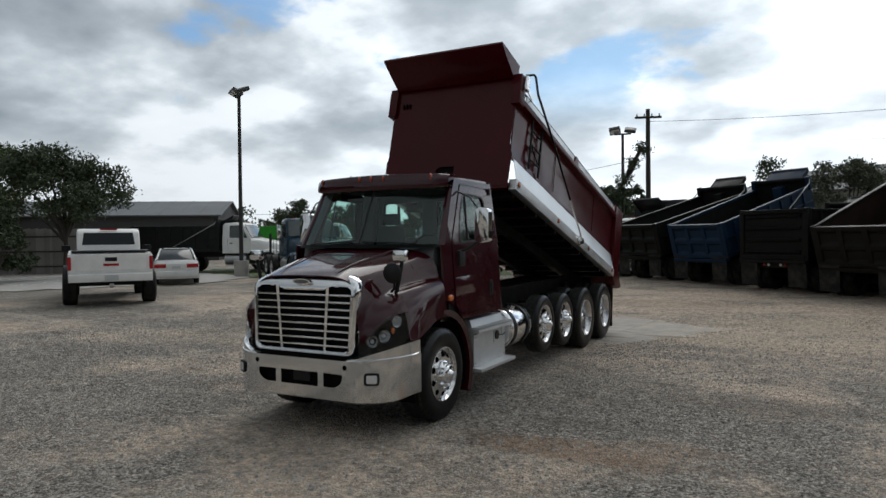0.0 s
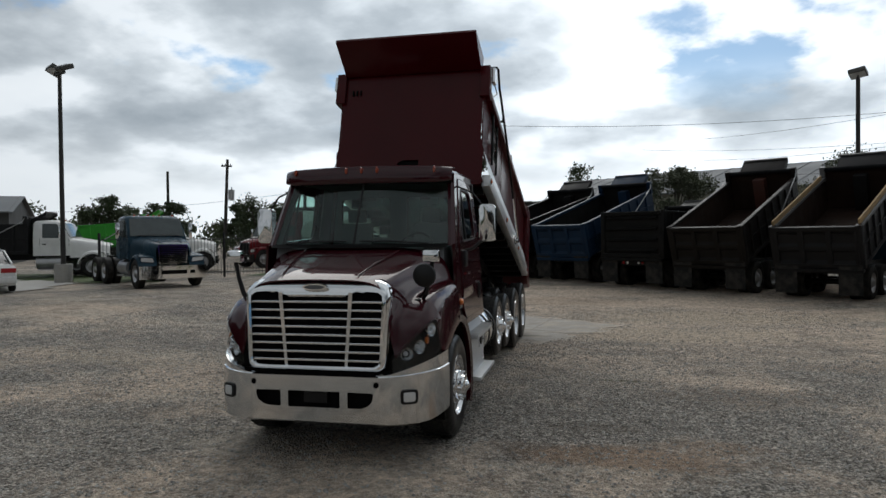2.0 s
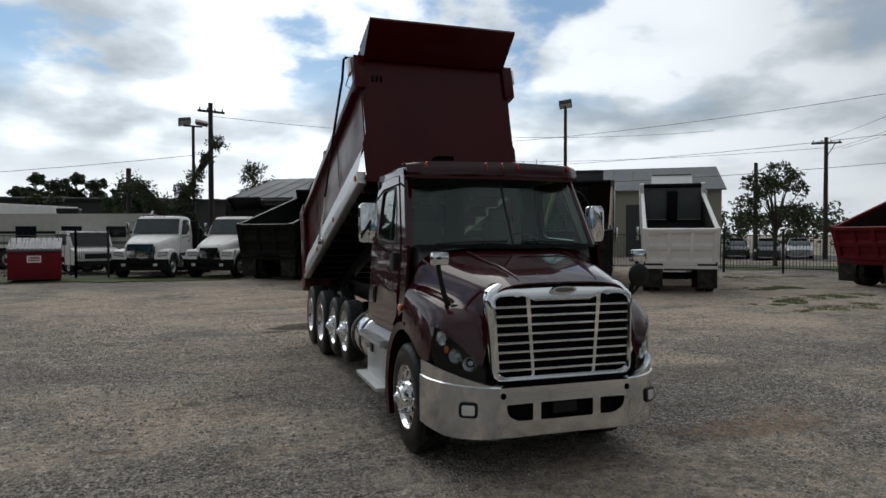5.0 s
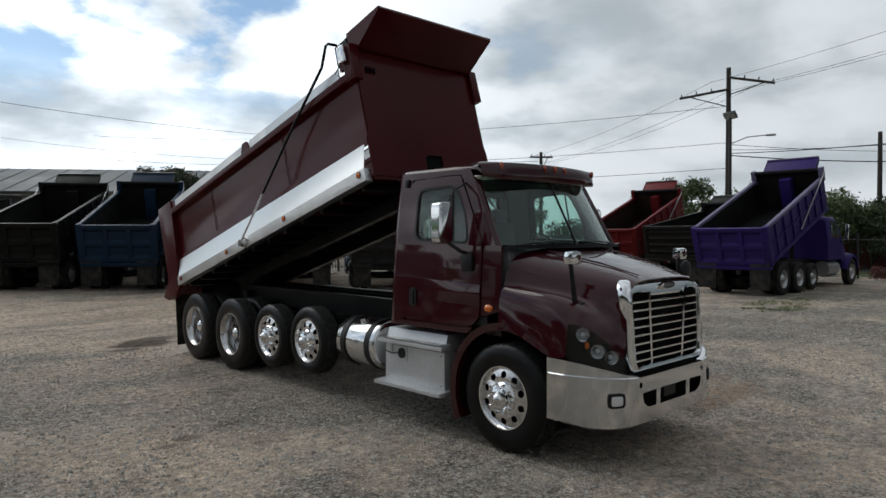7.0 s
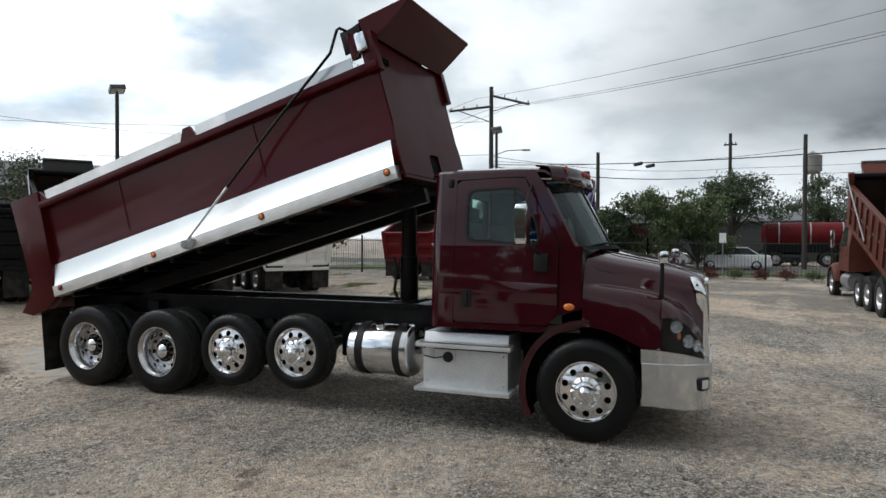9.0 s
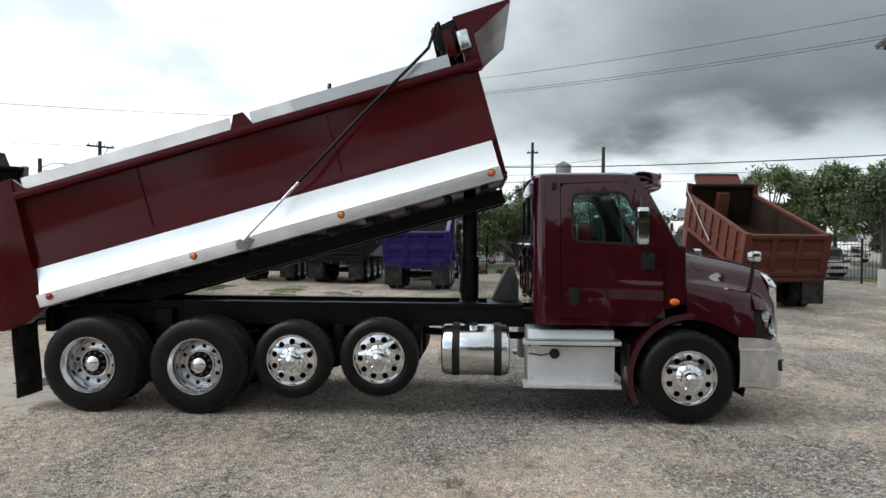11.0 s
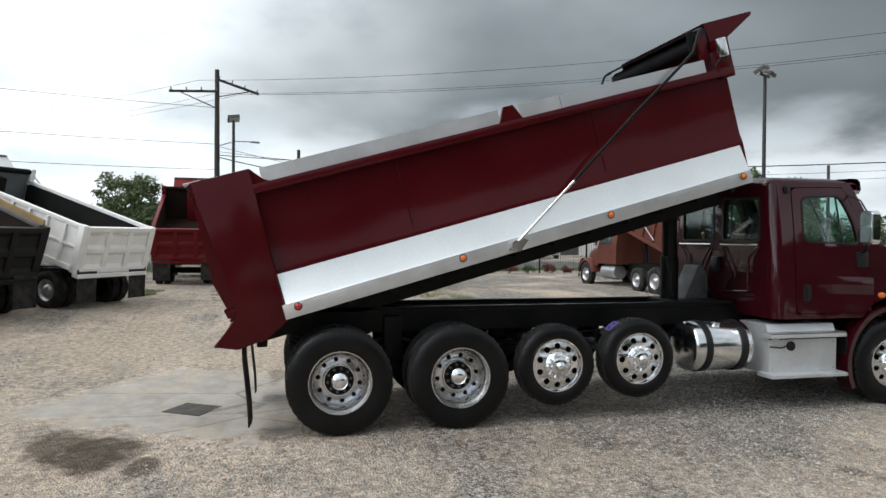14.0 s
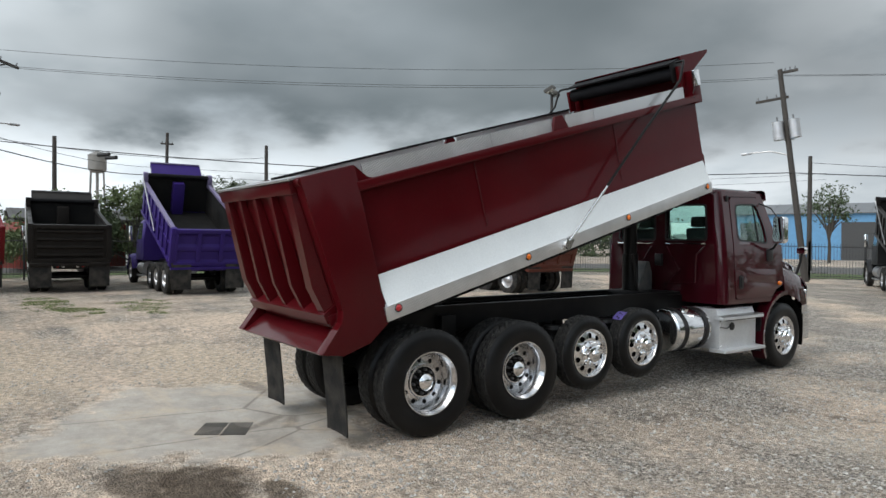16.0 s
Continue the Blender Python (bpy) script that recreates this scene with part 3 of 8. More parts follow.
def scatter(name, mat, count, region, size, seed, label, category, flat=0.6, keep=None):
    """Loose stones, too many to count, as one mesh of small uneven lumps."""
    rng = np.random.default_rng(seed)
    base = np.array([(1, 0, 0), (-1, 0, 0), (0, 1, 0), (0, -1, 0), (0, 0, 1), (0, 0, -0.6)], float)
    tri = np.array([(0, 2, 4), (2, 1, 4), (1, 3, 4), (3, 0, 4), (2, 0, 5), (1, 2, 5), (3, 1, 5), (0, 3, 5)])
    xs = rng.uniform(region[0], region[1], count)
    ys = rng.uniform(region[2], region[3], count)
    vs, fs = [], []
    for x, y in zip(xs, ys):
        if keep and not keep(x, y):
            continue
        s = size[0] + (size[1] - size[0]) * rng.random() ** 3
        p = base * (s * rng.uniform(0.6, 1.25, (6, 1))) * (1, rng.uniform(0.6, 1), flat)
        a = rng.uniform(0, math.tau)
        c, q = math.cos(a), math.sin(a)
        p = p @ np.array([(c, q, 0), (-q, c, 0), (0, 0, 1)])
        fs.append(tri + 6 * len(vs))
        vs.append(p + (x, y, ground_z(x, y) + 0.030 * noise.noise((x * 0.35, y * 0.35, 0.3)) + s * 0.12 - 0.010))
    me = bpy.data.meshes.new(name)
    me.from_pydata(np.concatenate(vs).tolist(), [], np.concatenate(fs).tolist())
    ob = mesh_part(name, me, mat, smooth=0)
    return tagged(ob, label, category, kind="stuff")


STONE = material("gravel_stone", (0.34, 0.324, 0.298), 0.85, var=0.62, scale=9, island=1.2)


def open_yard(x, y):
    if max(abs((x - 1.05) * 0.857 - (y - 9.0) * 0.515) / 1.7, abs((x - 1.05) * 0.515 + (y - 9.0) * 0.857) / 1.82) < 1:
        return False
    if math.hypot((x + 1.4) / 0.85, (y - 10.1) / 0.8) < 1:
        return False
    if y > 9.0 - 0.5 * x and (x * 5.31 + y * 9.17) % 1.0 > 0.30 + 0.9 * max(0.0, noise.noise((x * 0.9, y * 0.9, 8.0))):
        return False
    return noise.noise((x * 0.28, y * 0.28, 4.0)) > -0.40 + 0.5 * ((x * 7.13 + y * 3.7) % 1.0 - 0.5)


gravel = scatter("gravel", STONE, 120000, (-9, 9, -6.5, 13), (0.007, 0.030), 3, "loose grey crushed stones over the yard", "gravel", keep=open_yard)

# ---- the burgundy dump truck ----
truck = thing("dump_truck", pose(0, 0, 0), "burgundy ten-wheel dump truck with its steel body raised on gravel", "dump truck")


def tyre_bm(R, rr, w, n=96, lug=0.006, ribs=4):
    """A truck tyre whose outer face lies in x = 0, with ribs and shoulder lugs."""
    bm = bmesh.new()
    prof = [(-0.03, rr), (-0.005, rr + 0.02), (0.012, rr + (R - rr) * 0.40), (0.006, rr + (R - rr) * 0.72), (-0.014, R - 0.022), (-0.030, R - 0.004)]
    shoulder = {5, 6}
    x = -0.030
    prof.append((-0.075, R))
    step = (w - 0.15) / ribs
    for k in range(ribs):
        x = -0.075 - k * step
        prof += [(x - 0.004, R - 0.014), (x - 0.014, R - 0.014), (x - 0.018, R), (x - step, R)]
    prof += [(-w + 0.030, R - 0.004), (-w + 0.014, R - 0.022), (-w - 0.006, rr + (R - rr) * 0.72), (-w - 0.012, rr + (R - rr) * 0.40), (-w + 0.005, rr + 0.02), (-w + 0.03, rr)]
    last = len(prof)
    edge = {4, 5, last - 6, last - 7, last - 5}
    return lathe(bm, prof, n, wave=lambda i, k: -lug if i in edge and k % 3 == 0 else 0.0)


def holed_disc(r0, r1, hole_r, hole_at, count, dome, t=0.014):
    bm = bmesh.new()
    circ = lambda c, r, n: [(c[0] + r * math.cos(a * math.tau / n), c[1] + r * math.sin(a * math.tau / n)) for a in range(n)]
    holes = [circ((0, 0), r0, 24)] + [circ((hole_at * math.cos((k + 0.5) * math.tau / count), hole_at * math.sin((k + 0.5) * math.tau / count)), hole_r, 10) for k in range(count)]
    plate(bm, circ((0, 0), r1, 48), holes, lambda y, z: (dome((y * y + z * z) ** 0.5), y, z), t)
    return bm


def to_mesh(bm, name):
    bmesh.ops.recalc_face_normals(bm, faces=bm.faces)
    me = bpy.data.meshes.new(name)
    bm.to_mesh(me)
    bm.free()
    return me


def wheel_meshes(R, rr, w, deep):
    """Meshes of one wheel: disc, barrel, tyre, hub, lug nuts. deep: how far the disc sits inside."""
    d = {}
    d["tyre"] = to_mesh(tyre_bm(R, rr, w), "tyre")
    tr, bands = [(-0.034, R - 0.004)], 5
    step = (w - 0.07) / bands
    for k in range(bands):
        x = -0.036 - k * step
        tr += [(x, R + 0.004), (x - step + 0.012, R + 0.004), (x - step + 0.010, R - 0.006), (x - step + 0.002, R - 0.006)]
    blocks = {i for i in range(1, len(tr)) if (i - 1) % 4 < 2}
    d["tread"] = to_mesh(lathe(bmesh.new(), tr, 120, wave=lambda i, k: -0.007 if i in blocks and (k + (i - 1) // 4) % 3 == 0 else 0.0), "tread")
    bm = bmesh.new()
    if deep < 0.05:
        d["wheel"] = to_mesh(holed_disc(0.11, rr - 0.012, 0.037, rr * 0.77, 10, lambda r: 0.012 - 0.05 * (r / rr) ** 2), "wheel")
        lathe(bm, [(-0.20, rr - 0.03), (-0.045, rr - 0.02), (-0.02, rr - 0.012), (0.004, rr + 0.004), (0.004, rr + 0.016), (-0.012, rr + 0.018)], 48)
        # black disc behind the hand holes, added for the shade inside them
        d["backing"] = to_mesh(lathe(bmesh.new(), [(-0.040, 0.09), (-0.062, rr * 0.6), (-0.090, rr - 0.026)], 36), "hole_shade_backing")
        hub = [(-0.02, 0.165), (0.012, 0.165), (0.030, 0.150), (0.045, 0.12), (0.072, 0.11), (0.085, 0.085), (0.088, 0.0)]
        nut_r, nut_x = 0.150, 0.02
    else:
        disc = lathe(bmesh.new(), [(-deep - 0.02, rr - 0.05), (-deep - 0.004, rr - 0.062), (-deep, rr * 0.80), (-deep + 0.006, rr * 0.60), (-deep + 0.012, 0.185), (-deep + 0.034, 0.178), (-deep + 0.036, 0.162), (-deep + 0.012, 0.156), (-deep + 0.010, 0.05)], 48)
        d["wheel"] = to_mesh(disc, "wheel")
        # black plug on the closed disc, drawn as a shaded hand hole
        d["hole_shade_plug"] = to_mesh(cyl(bmesh.new(), (-deep - 0.03, 0, 0), (-deep + 0.0065, 0, 0), 0.026, n=16), "hole_shade_plug")
        d["holes"] = [(0, rr * 0.70 * math.cos((k + 0.5) * math.tau / 10), rr * 0.70 * math.sin((k + 0.5) * math.tau / 10)) for k in range(10)]
        lathe(bm, [(-deep - 0.05, rr - 0.06), (-deep, rr - 0.052), (-deep + 0.05, rr - 0.046), (-0.05, rr - 0.035), (-0.03, rr - 0.02), (0.004, rr + 0.0), (0.006, rr + 0.012), (-0.01, rr + 0.016)], 48)
        hub = [(-deep + 0.011, 0.158), (-deep + 0.018, 0.152), (-deep + 0.022, 0.10), (-deep + 0.09, 0.096), (-deep + 0.10, 0.0)]
        nut_r, nut_x = 0.130, -deep + 0.018
    d["rim"] = to_mesh(bm, "rim")
    d["hub"] = to_mesh(lathe(bmesh.new(), hub, 28), "hub")
    d["nuts"] = [(nut_x, nut_r * math.cos(k * math.tau / 10), nut_r * math.sin(k * math.tau / 10)) for k in range(10)]
    d["lug_nut"] = to_mesh(cyl(bmesh.new(), (0, 0, 0), (0.045, 0, 0), 0.017, 0.012, 8), "lug_nut")
    cap_r = 0.100 if deep > 0.05 else 0.066
    d["cap"] = to_mesh(lathe(bmesh.new(), [(h, r) for h, r in ((hub[-1][0] - 0.05, cap_r), (hub[-1][0] + 0.0, cap_r * 0.94), (hub[-1][0] + 0.022, cap_r * 0.70), (hub[-1][0] + 0.036, cap_r * 0.35), (hub[-1][0] + 0.040, 0.0))], 24), "hub_cap")
    bm = lathe(bmesh.new(), [(-0.22, 0.0), (-0.22, rr - 0.05), (-0.10 - deep, rr - 0.065), (-0.10 - deep, 0.0)], 24)
    d["brake_drum"] = to_mesh(bm, "brake_drum")
    return d


def put_wheel(parent, d, m, mats=None):
    mats = mats or {"wheel": WHEEL_DULL if d is DRIVE else WHEEL_AL, "tyre": RUBBER, "rim": WHEEL_DULL if d is DRIVE else WHEEL_AL, "hub": FRAME if d is DRIVE else CHROME, "brake_drum": FRAME}
    w = mesh_part("wheel", d["wheel"], mats["wheel"], parent, "polished aluminium disc wheel", m=m)
    for key in ("tyre", "rim", "hub", "brake_drum"):
        mesh_part(key, d[key], mats[key], w, "black truck tyre" if key == "tyre" else "")
    mesh_part("tread", d["tread"], RUBBER_TREAD, w, "dusty block tread")
    mesh_part("hub_cap", d["cap"], CHROME, w)
    if "backing" in d:
        mesh_part("hole_shade_backing", d["backing"], VOID, w)
    for p in d.get("holes", ()):
        mesh_part("hole_shade_plug", d["hole_shade_plug"], VOID, w, m=pose(*p))
    for p in d["nuts"]:
        mesh_part("lug_nut", d["lug_nut"], CHROME if d is not DRIVE else YARD_NUT, w, m=pose(*p))
    return w


YARD_NUT = material("dull_nut_steel", (0.20, 0.20, 0.21), 0.4, 0.8, var=0.15)
STEER = wheel_meshes(0.552, 0.312, 0.36, 0.0)
LIFT = wheel_meshes(0.482, 0.300, 0.27, 0.0)
DRIVE = wheel_meshes(0.588, 0.338, 0.28, 0.19)
sides = {-1: 180.0, 1: 0.0}
for s, turn in sides.items():
    put_wheel(truck, STEER, pose(s * 1.180, 0.02, 0.552, 0, 0, turn))
    put_wheel(truck, LIFT, pose(s * 1.130, 3.76, 0.725, 20, 0, turn))
    put_wheel(truck, LIFT, pose(s * 1.130, 4.84, 0.680, 0, 0, turn))
    for y in (6.045, 7.415):
        put_wheel(truck, DRIVE, pose(s * 1.165, y, 0.588, y * 40, 0, turn))
        mesh_part("tyre", DRIVE["tyre"], RUBBER, truck, "black inner dual tyre", m=pose(s * 0.835, y, 0.588, 0, 0, turn))
        mesh_part("tread", DRIVE["tread"], RUBBER_TREAD, truck, "dusty block tread", m=pose(s * 0.835, y, 0.588, 0, 0, turn))

# frame, axles, springs
for s in (-1, 1):
    bm = bmesh.new()
    prism(bm, [(s * 0.43, 1.04), (s * 0.43, 1.29), (s * 0.345, 1.29), (s * 0.345, 1.275), (s * 0.418, 1.275), (s * 0.418, 1.055), (s * 0.345, 1.055), (s * 0.345, 1.04)], "y", -0.75, 8.30)
    part("frame_rail", bm, FRAME, truck)
    bm = bmesh.new()
    box(bm, s * 0.36, s * 0.47, 2.3, 8.25, 1.295, 1.345)
    part("body_subframe", bm, FRAME, truck)
for y in (1.3, 3.3, 4.3, 5.4, 6.7, 8.15):
    part("cross_member", box(bmesh.new(), -0.345, 0.345, y - 0.05, y + 0.05, 1.08, 1.25, 0.01), FRAME, truck)
for y, z, r in ((0.02, 0.50, 0.06), (3.76, 0.725, 0.07), (4.84, 0.68, 0.07), (6.045, 0.588, 0.09), (7.415, 0.588, 0.09)):
    bm = cyl(bmesh.new(), (-0.95, y, z), (0.95, y, z), r)
    if r > 0.08:
        lathe(bm, [(-0.28, 0.08), (-0.2, 0.19), (0.0, 0.24), (0.2, 0.19), (0.28, 0.08)], 20, (0, y, z))
    part("axle", bm, FRAME, truck)
for s in (-1, 1):
    for y0, y1 in ((-0.65, 0.75), (5.5, 6.6), (6.85, 7.95)):
        bm = bmesh.new()
        for k in range(3):
            tube(bm, [(s * 0.43, y0 + 0.1 * k, 0.95 - 0.03 * k), (s * 0.43, (y0 + y1) / 2, 0.74 - 0.03 * k), (s * 0.43, y1 - 0.1 * k, 0.95 - 0.03 * k)], 0.028, 6)
        part("leaf_spring", bm, FRAME, truck)
    for y, z in ((3.76, 0.92), (4.84, 0.90)):
        bm = lathe(bmesh.new(), [(-0.11, 0.0), (-0.11, 0.10), (-0.06, 0.13), (0.0, 0.11), (0.06, 0.13), (0.11, 0.10), (0.11, 0.0)], 18)
        part("air_bag", xform(bm, pose(s * 0.62, y + 0.22, z, 0, 90, 0)), RUBBER, truck)
    part("spring_hanger", box(bmesh.new(), s * 0.43, s * 0.55, 6.62, 6.84, 0.72, 1.24, 0.02), FRAME, truck)
    part("spring_hanger", box(bmesh.new(), s * 0.43, s * 0.56, 3.28, 3.40, 0.62, 1.06, 0.02), FRAME, truck)
    part("spring_hanger", box(bmesh.new(), s * 0.43, s * 0.56, 4.32, 4.44, 0.60, 1.06, 0.02), FRAME, truck)
part("drive_shaft", tube(bmesh.new(), [(0, 1.5, 0.85), (0, 3.4, 0.92), (0, 5.8, 0.72), (0, 7.2, 0.62)], 0.05, 12), FRAME, truck)
part("air_tank", cyl(bmesh.new(), (0.62, 5.05, 1.02), (0.62, 5.75, 1.02), 0.12, n=20), FRAME, truck)
part("transmission", box(bmesh.new(), -0.25, 0.25, -0.3, 1.6, 0.70, 1.25, 0.06), FRAME, truck)
part("rear_cross_sill", box(bmesh.new(), -0.62, 0.62, 8.20, 8.32, 0.92, 1.26, 0.02), FRAME, truck)

# hoist and its bracket behind the cab
bm = bmesh.new()
cyl(bm, (0, 2.66, 0.95), (0, 2.66, 1.95), 0.125, n=20)
cyl(bm, (0, 2.66, 1.95), (0, 2.665, 2.60), 0.105, n=20)
cyl(bm, (0, 2.665, 2.60), (0, 2.67, 2.98), 0.085, n=20)
hoist = part("hoist_cylinder", bm, FRAME, truck, "black telescopic hoist cylinder")
part("hoist_trunnion", box(bmesh.new(), -0.36, 0.36, 2.54, 2.80, 1.16, 1.36, 0.02), FRAME, truck)
part("hose", tube(bmesh.new(), [(-0.2, 2.70, 1.3), (-0.22, 2.78, 1.5), (-0.18, 2.76, 1.75), (-0.16, 2.82, 1.95)], 0.022), DARK, truck)
for s in (1,):
    bm = prism(bmesh.new(), [(2.36, 1.33), (1.98, 1.33), (1.98, 1.62), (2.06, 1.82), (2.13, 1.82)], "x", 0.08, 0.44, 0.015)
    part("hydraulic_tank", bm, material("dusty_black_steel", (0.05, 0.055, 0.058), 0.55, 0.2, var=0.2, dust=0.3), truck, "dusty black hydraulic bracket")
part("bracket_foot", box(bmesh.new(), -0.45, 0.50, 1.94, 2.42, 1.295, 1.34, 0.01), FRAME, truck)

# cab
ZB = 2.12                                               # belt line


def cab_x(z):
    return 1.195 - (z - 1.2) * 0.06 if z < ZB else 1.14 - (z - ZB) * 0.125


WIN = rounded([(1.40, 2.745), (1.40, 2.195), (0.565, 2.155), (0.61, 2.42), (0.80, 2.775)], [0.10, 0.10, 0.07, 0.2, 0.10])
cab = None
bm = bmesh.new()
for s in (-1, 1):
    side = lambda y, z, s=s: (s * cab_x(z), y, z)
    plate(bm, [(1.74, ZB), (1.74, 2.97), (0.62, 2.97), (0.52, 2.82), (0.15, ZB), (0.322, ZB), (0.352, 2.20), (0.735, 2.905), (1.02, 2.905), (1.557, 2.885), (1.557, ZB)], [], side, 0.03)
    plate(bm, [(0.07, ZB), (0.07, 1.44), (0.322, 1.36), (0.322, ZB)], [], side, 0.03)
    plate(bm, [(1.557, ZB), (1.557, 1.235), (0.44, 1.235), (0.52, 1.17), (1.74, 1.17), (1.74, ZB)], [], side, 0.03)
    # rounded rear corner
    rows = []
    for z in (1.17, 1.6, ZB, 2.6, 2.97):
        x = cab_x(z)
        rows.append([(s * (x - 0.13 + 0.13 * math.cos(a)), 1.74 + 0.13 * math.sin(a), z) for a in [radians(v) for v in (0, 18, 36, 54, 72, 90)]])
    sub = loft(bmesh.new(), rows)
    thicken(sub, 0.02)
    tmp = bpy.data.meshes.new("tmp")
    sub.to_mesh(tmp)
    sub.free()
    bm.from_mesh(tmp)
    # windscreen pillar
    rows = []
    for k in range(6):
        u = k / 5
        z = 2.10 + 0.74 * u
        rows.append([(s * (1.055 - 0.085 * u), 0.12 + 0.40 * u, z), (s * (1.09 - 0.075 * u), 0.11 + 0.40 * u, z), (s * (cab_x(z) - 0.005), 0.145 + 0.385 * u, z), (s * (cab_x(z) - 0.02), 0.20 + 0.385 * u, z)])
    loft(bm, rows)
BACK_WIN = [rounded([(sx * 0.12, 2.20), (sx * 0.86, 2.20), (sx * 0.84, 2.74), (sx * 0.12, 2.76)], 0.06) for sx in (-1, 1)]
plate(bm, [(-1.06, 1.17), (1.06, 1.17), (1.01, ZB), (0.905, 2.97), (-0.905, 2.97), (-1.01, ZB)], BACK_WIN, lambda x, z: (x, 1.87, z), 0.03)
box(bm, -1.10, 1.10, 0.10, 1.84, 1.17, 1.24)
cab = part("cab", bm, PAINT, truck, "burgundy day cab")
for sx in (-1, 1):
    pl = bmesh.new()
    plate(pl, BACK_WIN[0 if sx < 0 else 1], [], lambda x, z: (x, 1.862, z), 0.005)
    part("rear_window", pl, GLASS, cab, "tinted rear window")
    fr = bmesh.new()
    plate(fr, rounded([(sx * 0.09, 2.17), (sx * 0.89, 2.17), (sx * 0.87, 2.77), (sx * 0.09, 2.79)], 0.07), [BACK_WIN[0 if sx < 0 else 1]], lambda x, z: (x, 1.880, z), 0.012)
    part("window_seal", fr, DARK, cab)
    bm = tube(bmesh.new(), [(sx * 0.88, 1.90, 2.10), (sx * 0.72, 1.915, 1.95), (sx * 0.70, 1.915, 1.50), (sx * 0.12, 1.915, 1.46)], 0.017)
    part("pressed_rib", bm, PAINT, cab)
    bm = tube(bmesh.new(), [(sx * 0.15, 1.905, 2.08), (sx * 0.40, 1.915, 1.70), (sx * 0.15, 1.905, 1.42)], 0.017)
    part("pressed_rib", bm, PAINT, cab)
    part("grab_rail", tube(bmesh.new(), [(sx * 0.15, 1.90, 2.13), (sx * 0.17, 1.955, 2.13), (sx * 0.84, 1.955, 2.13), (sx * 0.86, 1.90, 2.13)], 0.012), CHROME, cab)
part("gladhand_plate", box(bmesh.new(), -0.07, 0.07, 1.885, 1.94, 1.75, 1.95, 0.01), DARK, cab)

# roof and sun visor
bm = bmesh.new()
rows = []
for y, zt, wd, zs in ((0.44, 2.965, 1.030, 2.90), (0.52, 3.035, 1.035, 2.95), (0.85, 3.060, 1.037, 2.965), (1.60, 3.055, 1.037, 2.965), (1.76, 3.046, 1.034, 2.960), (1.855, 3.015, 1.010, 2.950), (1.893, 2.975, 0.975, 2.935)):
    half = [(0.0, zt), (0.45, zt - 0.004), (0.75, zt - 0.016), (0.90, zt - 0.032), (0.97, zt - 0.055), (wd * 0.985, zs + 0.03), (wd, zs)]
    rows.append([(-x, y, z) for x, z in reversed(half)] + [(x, y, z) for x, z in half[1:]])
loft(bm, rows)
thicken(bm, 0.02)
part("roof", bm, PAINT, cab)
bm = bmesh.new()
rows = []
for k in range(-12, 13):
    u = k / 12
    x = 1.045 * u
    yf = 0.245 + 0.115 * u * u + (0.10 * max(0, abs(u) - 0.86) / 0.14)
    lo = 2.835 + 0.03 * max(0, abs(u) - 0.85) / 0.15
    rows.append([(x, 0.62, 3.045 - 0.02 * u * u), (x, yf + 0.10, 3.050 - 0.02 * u * u), (x, yf + 0.02, 3.035 - 0.02 * u * u), (x, yf - 0.012, 2.985), (x, yf - 0.03, lo + 0.02), (x, yf - 0.02, lo), (x, yf + 0.30, lo + 0.01)])
loft(bm, rows)
thicken(bm, 0.012)
visor = part("sun_visor", bm, PAINT, cab, "burgundy roof-wide sun visor")
for x in (-0.86, -0.19, 0.0, 0.19, 0.86):
    bm = lathe(bmesh.new(), [(-0.02, 0.020), (0.0, 0.022), (0.014, 0.017), (0.020, 0.0)], 14)
    xform(bm, pose(x, 0.230 + 0.115 * (x / 1.045) ** 2, 2.985, 0, 0, -90) @ Matrix.Diagonal((1, 0.75, 1.9, 1)))
    part("marker_lamp", bm, AMBER_DARK, cab, "smoked amber marker lamp")
part("roof_hatch_vent", box(bmesh.new(), -0.14, 0.14, 1.0, 1.4, 3.05, 3.085, 0.01), DARK, cab)

# windscreen in two panes
for s in (-1, 1):
    bm = bmesh.new()
    rows = []
    for k in range(7):
        v = k / 6
        z = 2.085 + 0.765 * v
        wd = 1.058 - 0.085 * v
        rows.append([(s * (0.012 + (wd - 0.012) * u), -0.085 + 0.405 * v + 0.205 * u * u, z) for u in [j / 8 for j in range(9)]])
    loft(bm, rows)
    thicken(bm, 0.006)
    part("windscreen", bm, GLASS, cab, "tinted windscreen pane")
part("windscreen_divider", tube(bmesh.new(), [(0, -0.085, 2.085), (0, 0.12, 2.47), (0, 0.32, 2.85)], 0.014), DARK, cab)
bm = bmesh.new()
loft(bm, [[(1.06 * u, -0.17 + 0.20 * u * u, 2.085) for u in [k / 8 for k in range(-8, 9)]], [(1.06 * u, -0.10 + 0.205 * u * u, 2.125) for u in [k / 8 for k in range(-8, 9)]], [(1.05 * u, -0.02 + 0.205 * u * u, 2.10) for u in [k / 8 for k in range(-8, 9)]]])
part("cowl", bm, VOID, cab)
for s in (-1, 1):
    bm = tube(bmesh.new(), [(s * 0.85, 0.02, 2.13), (s * 0.45, -0.045, 2.155), (s * 0.08, -0.075, 2.16)], 0.010, 6)
    part("wiper", bm, DARK, cab)

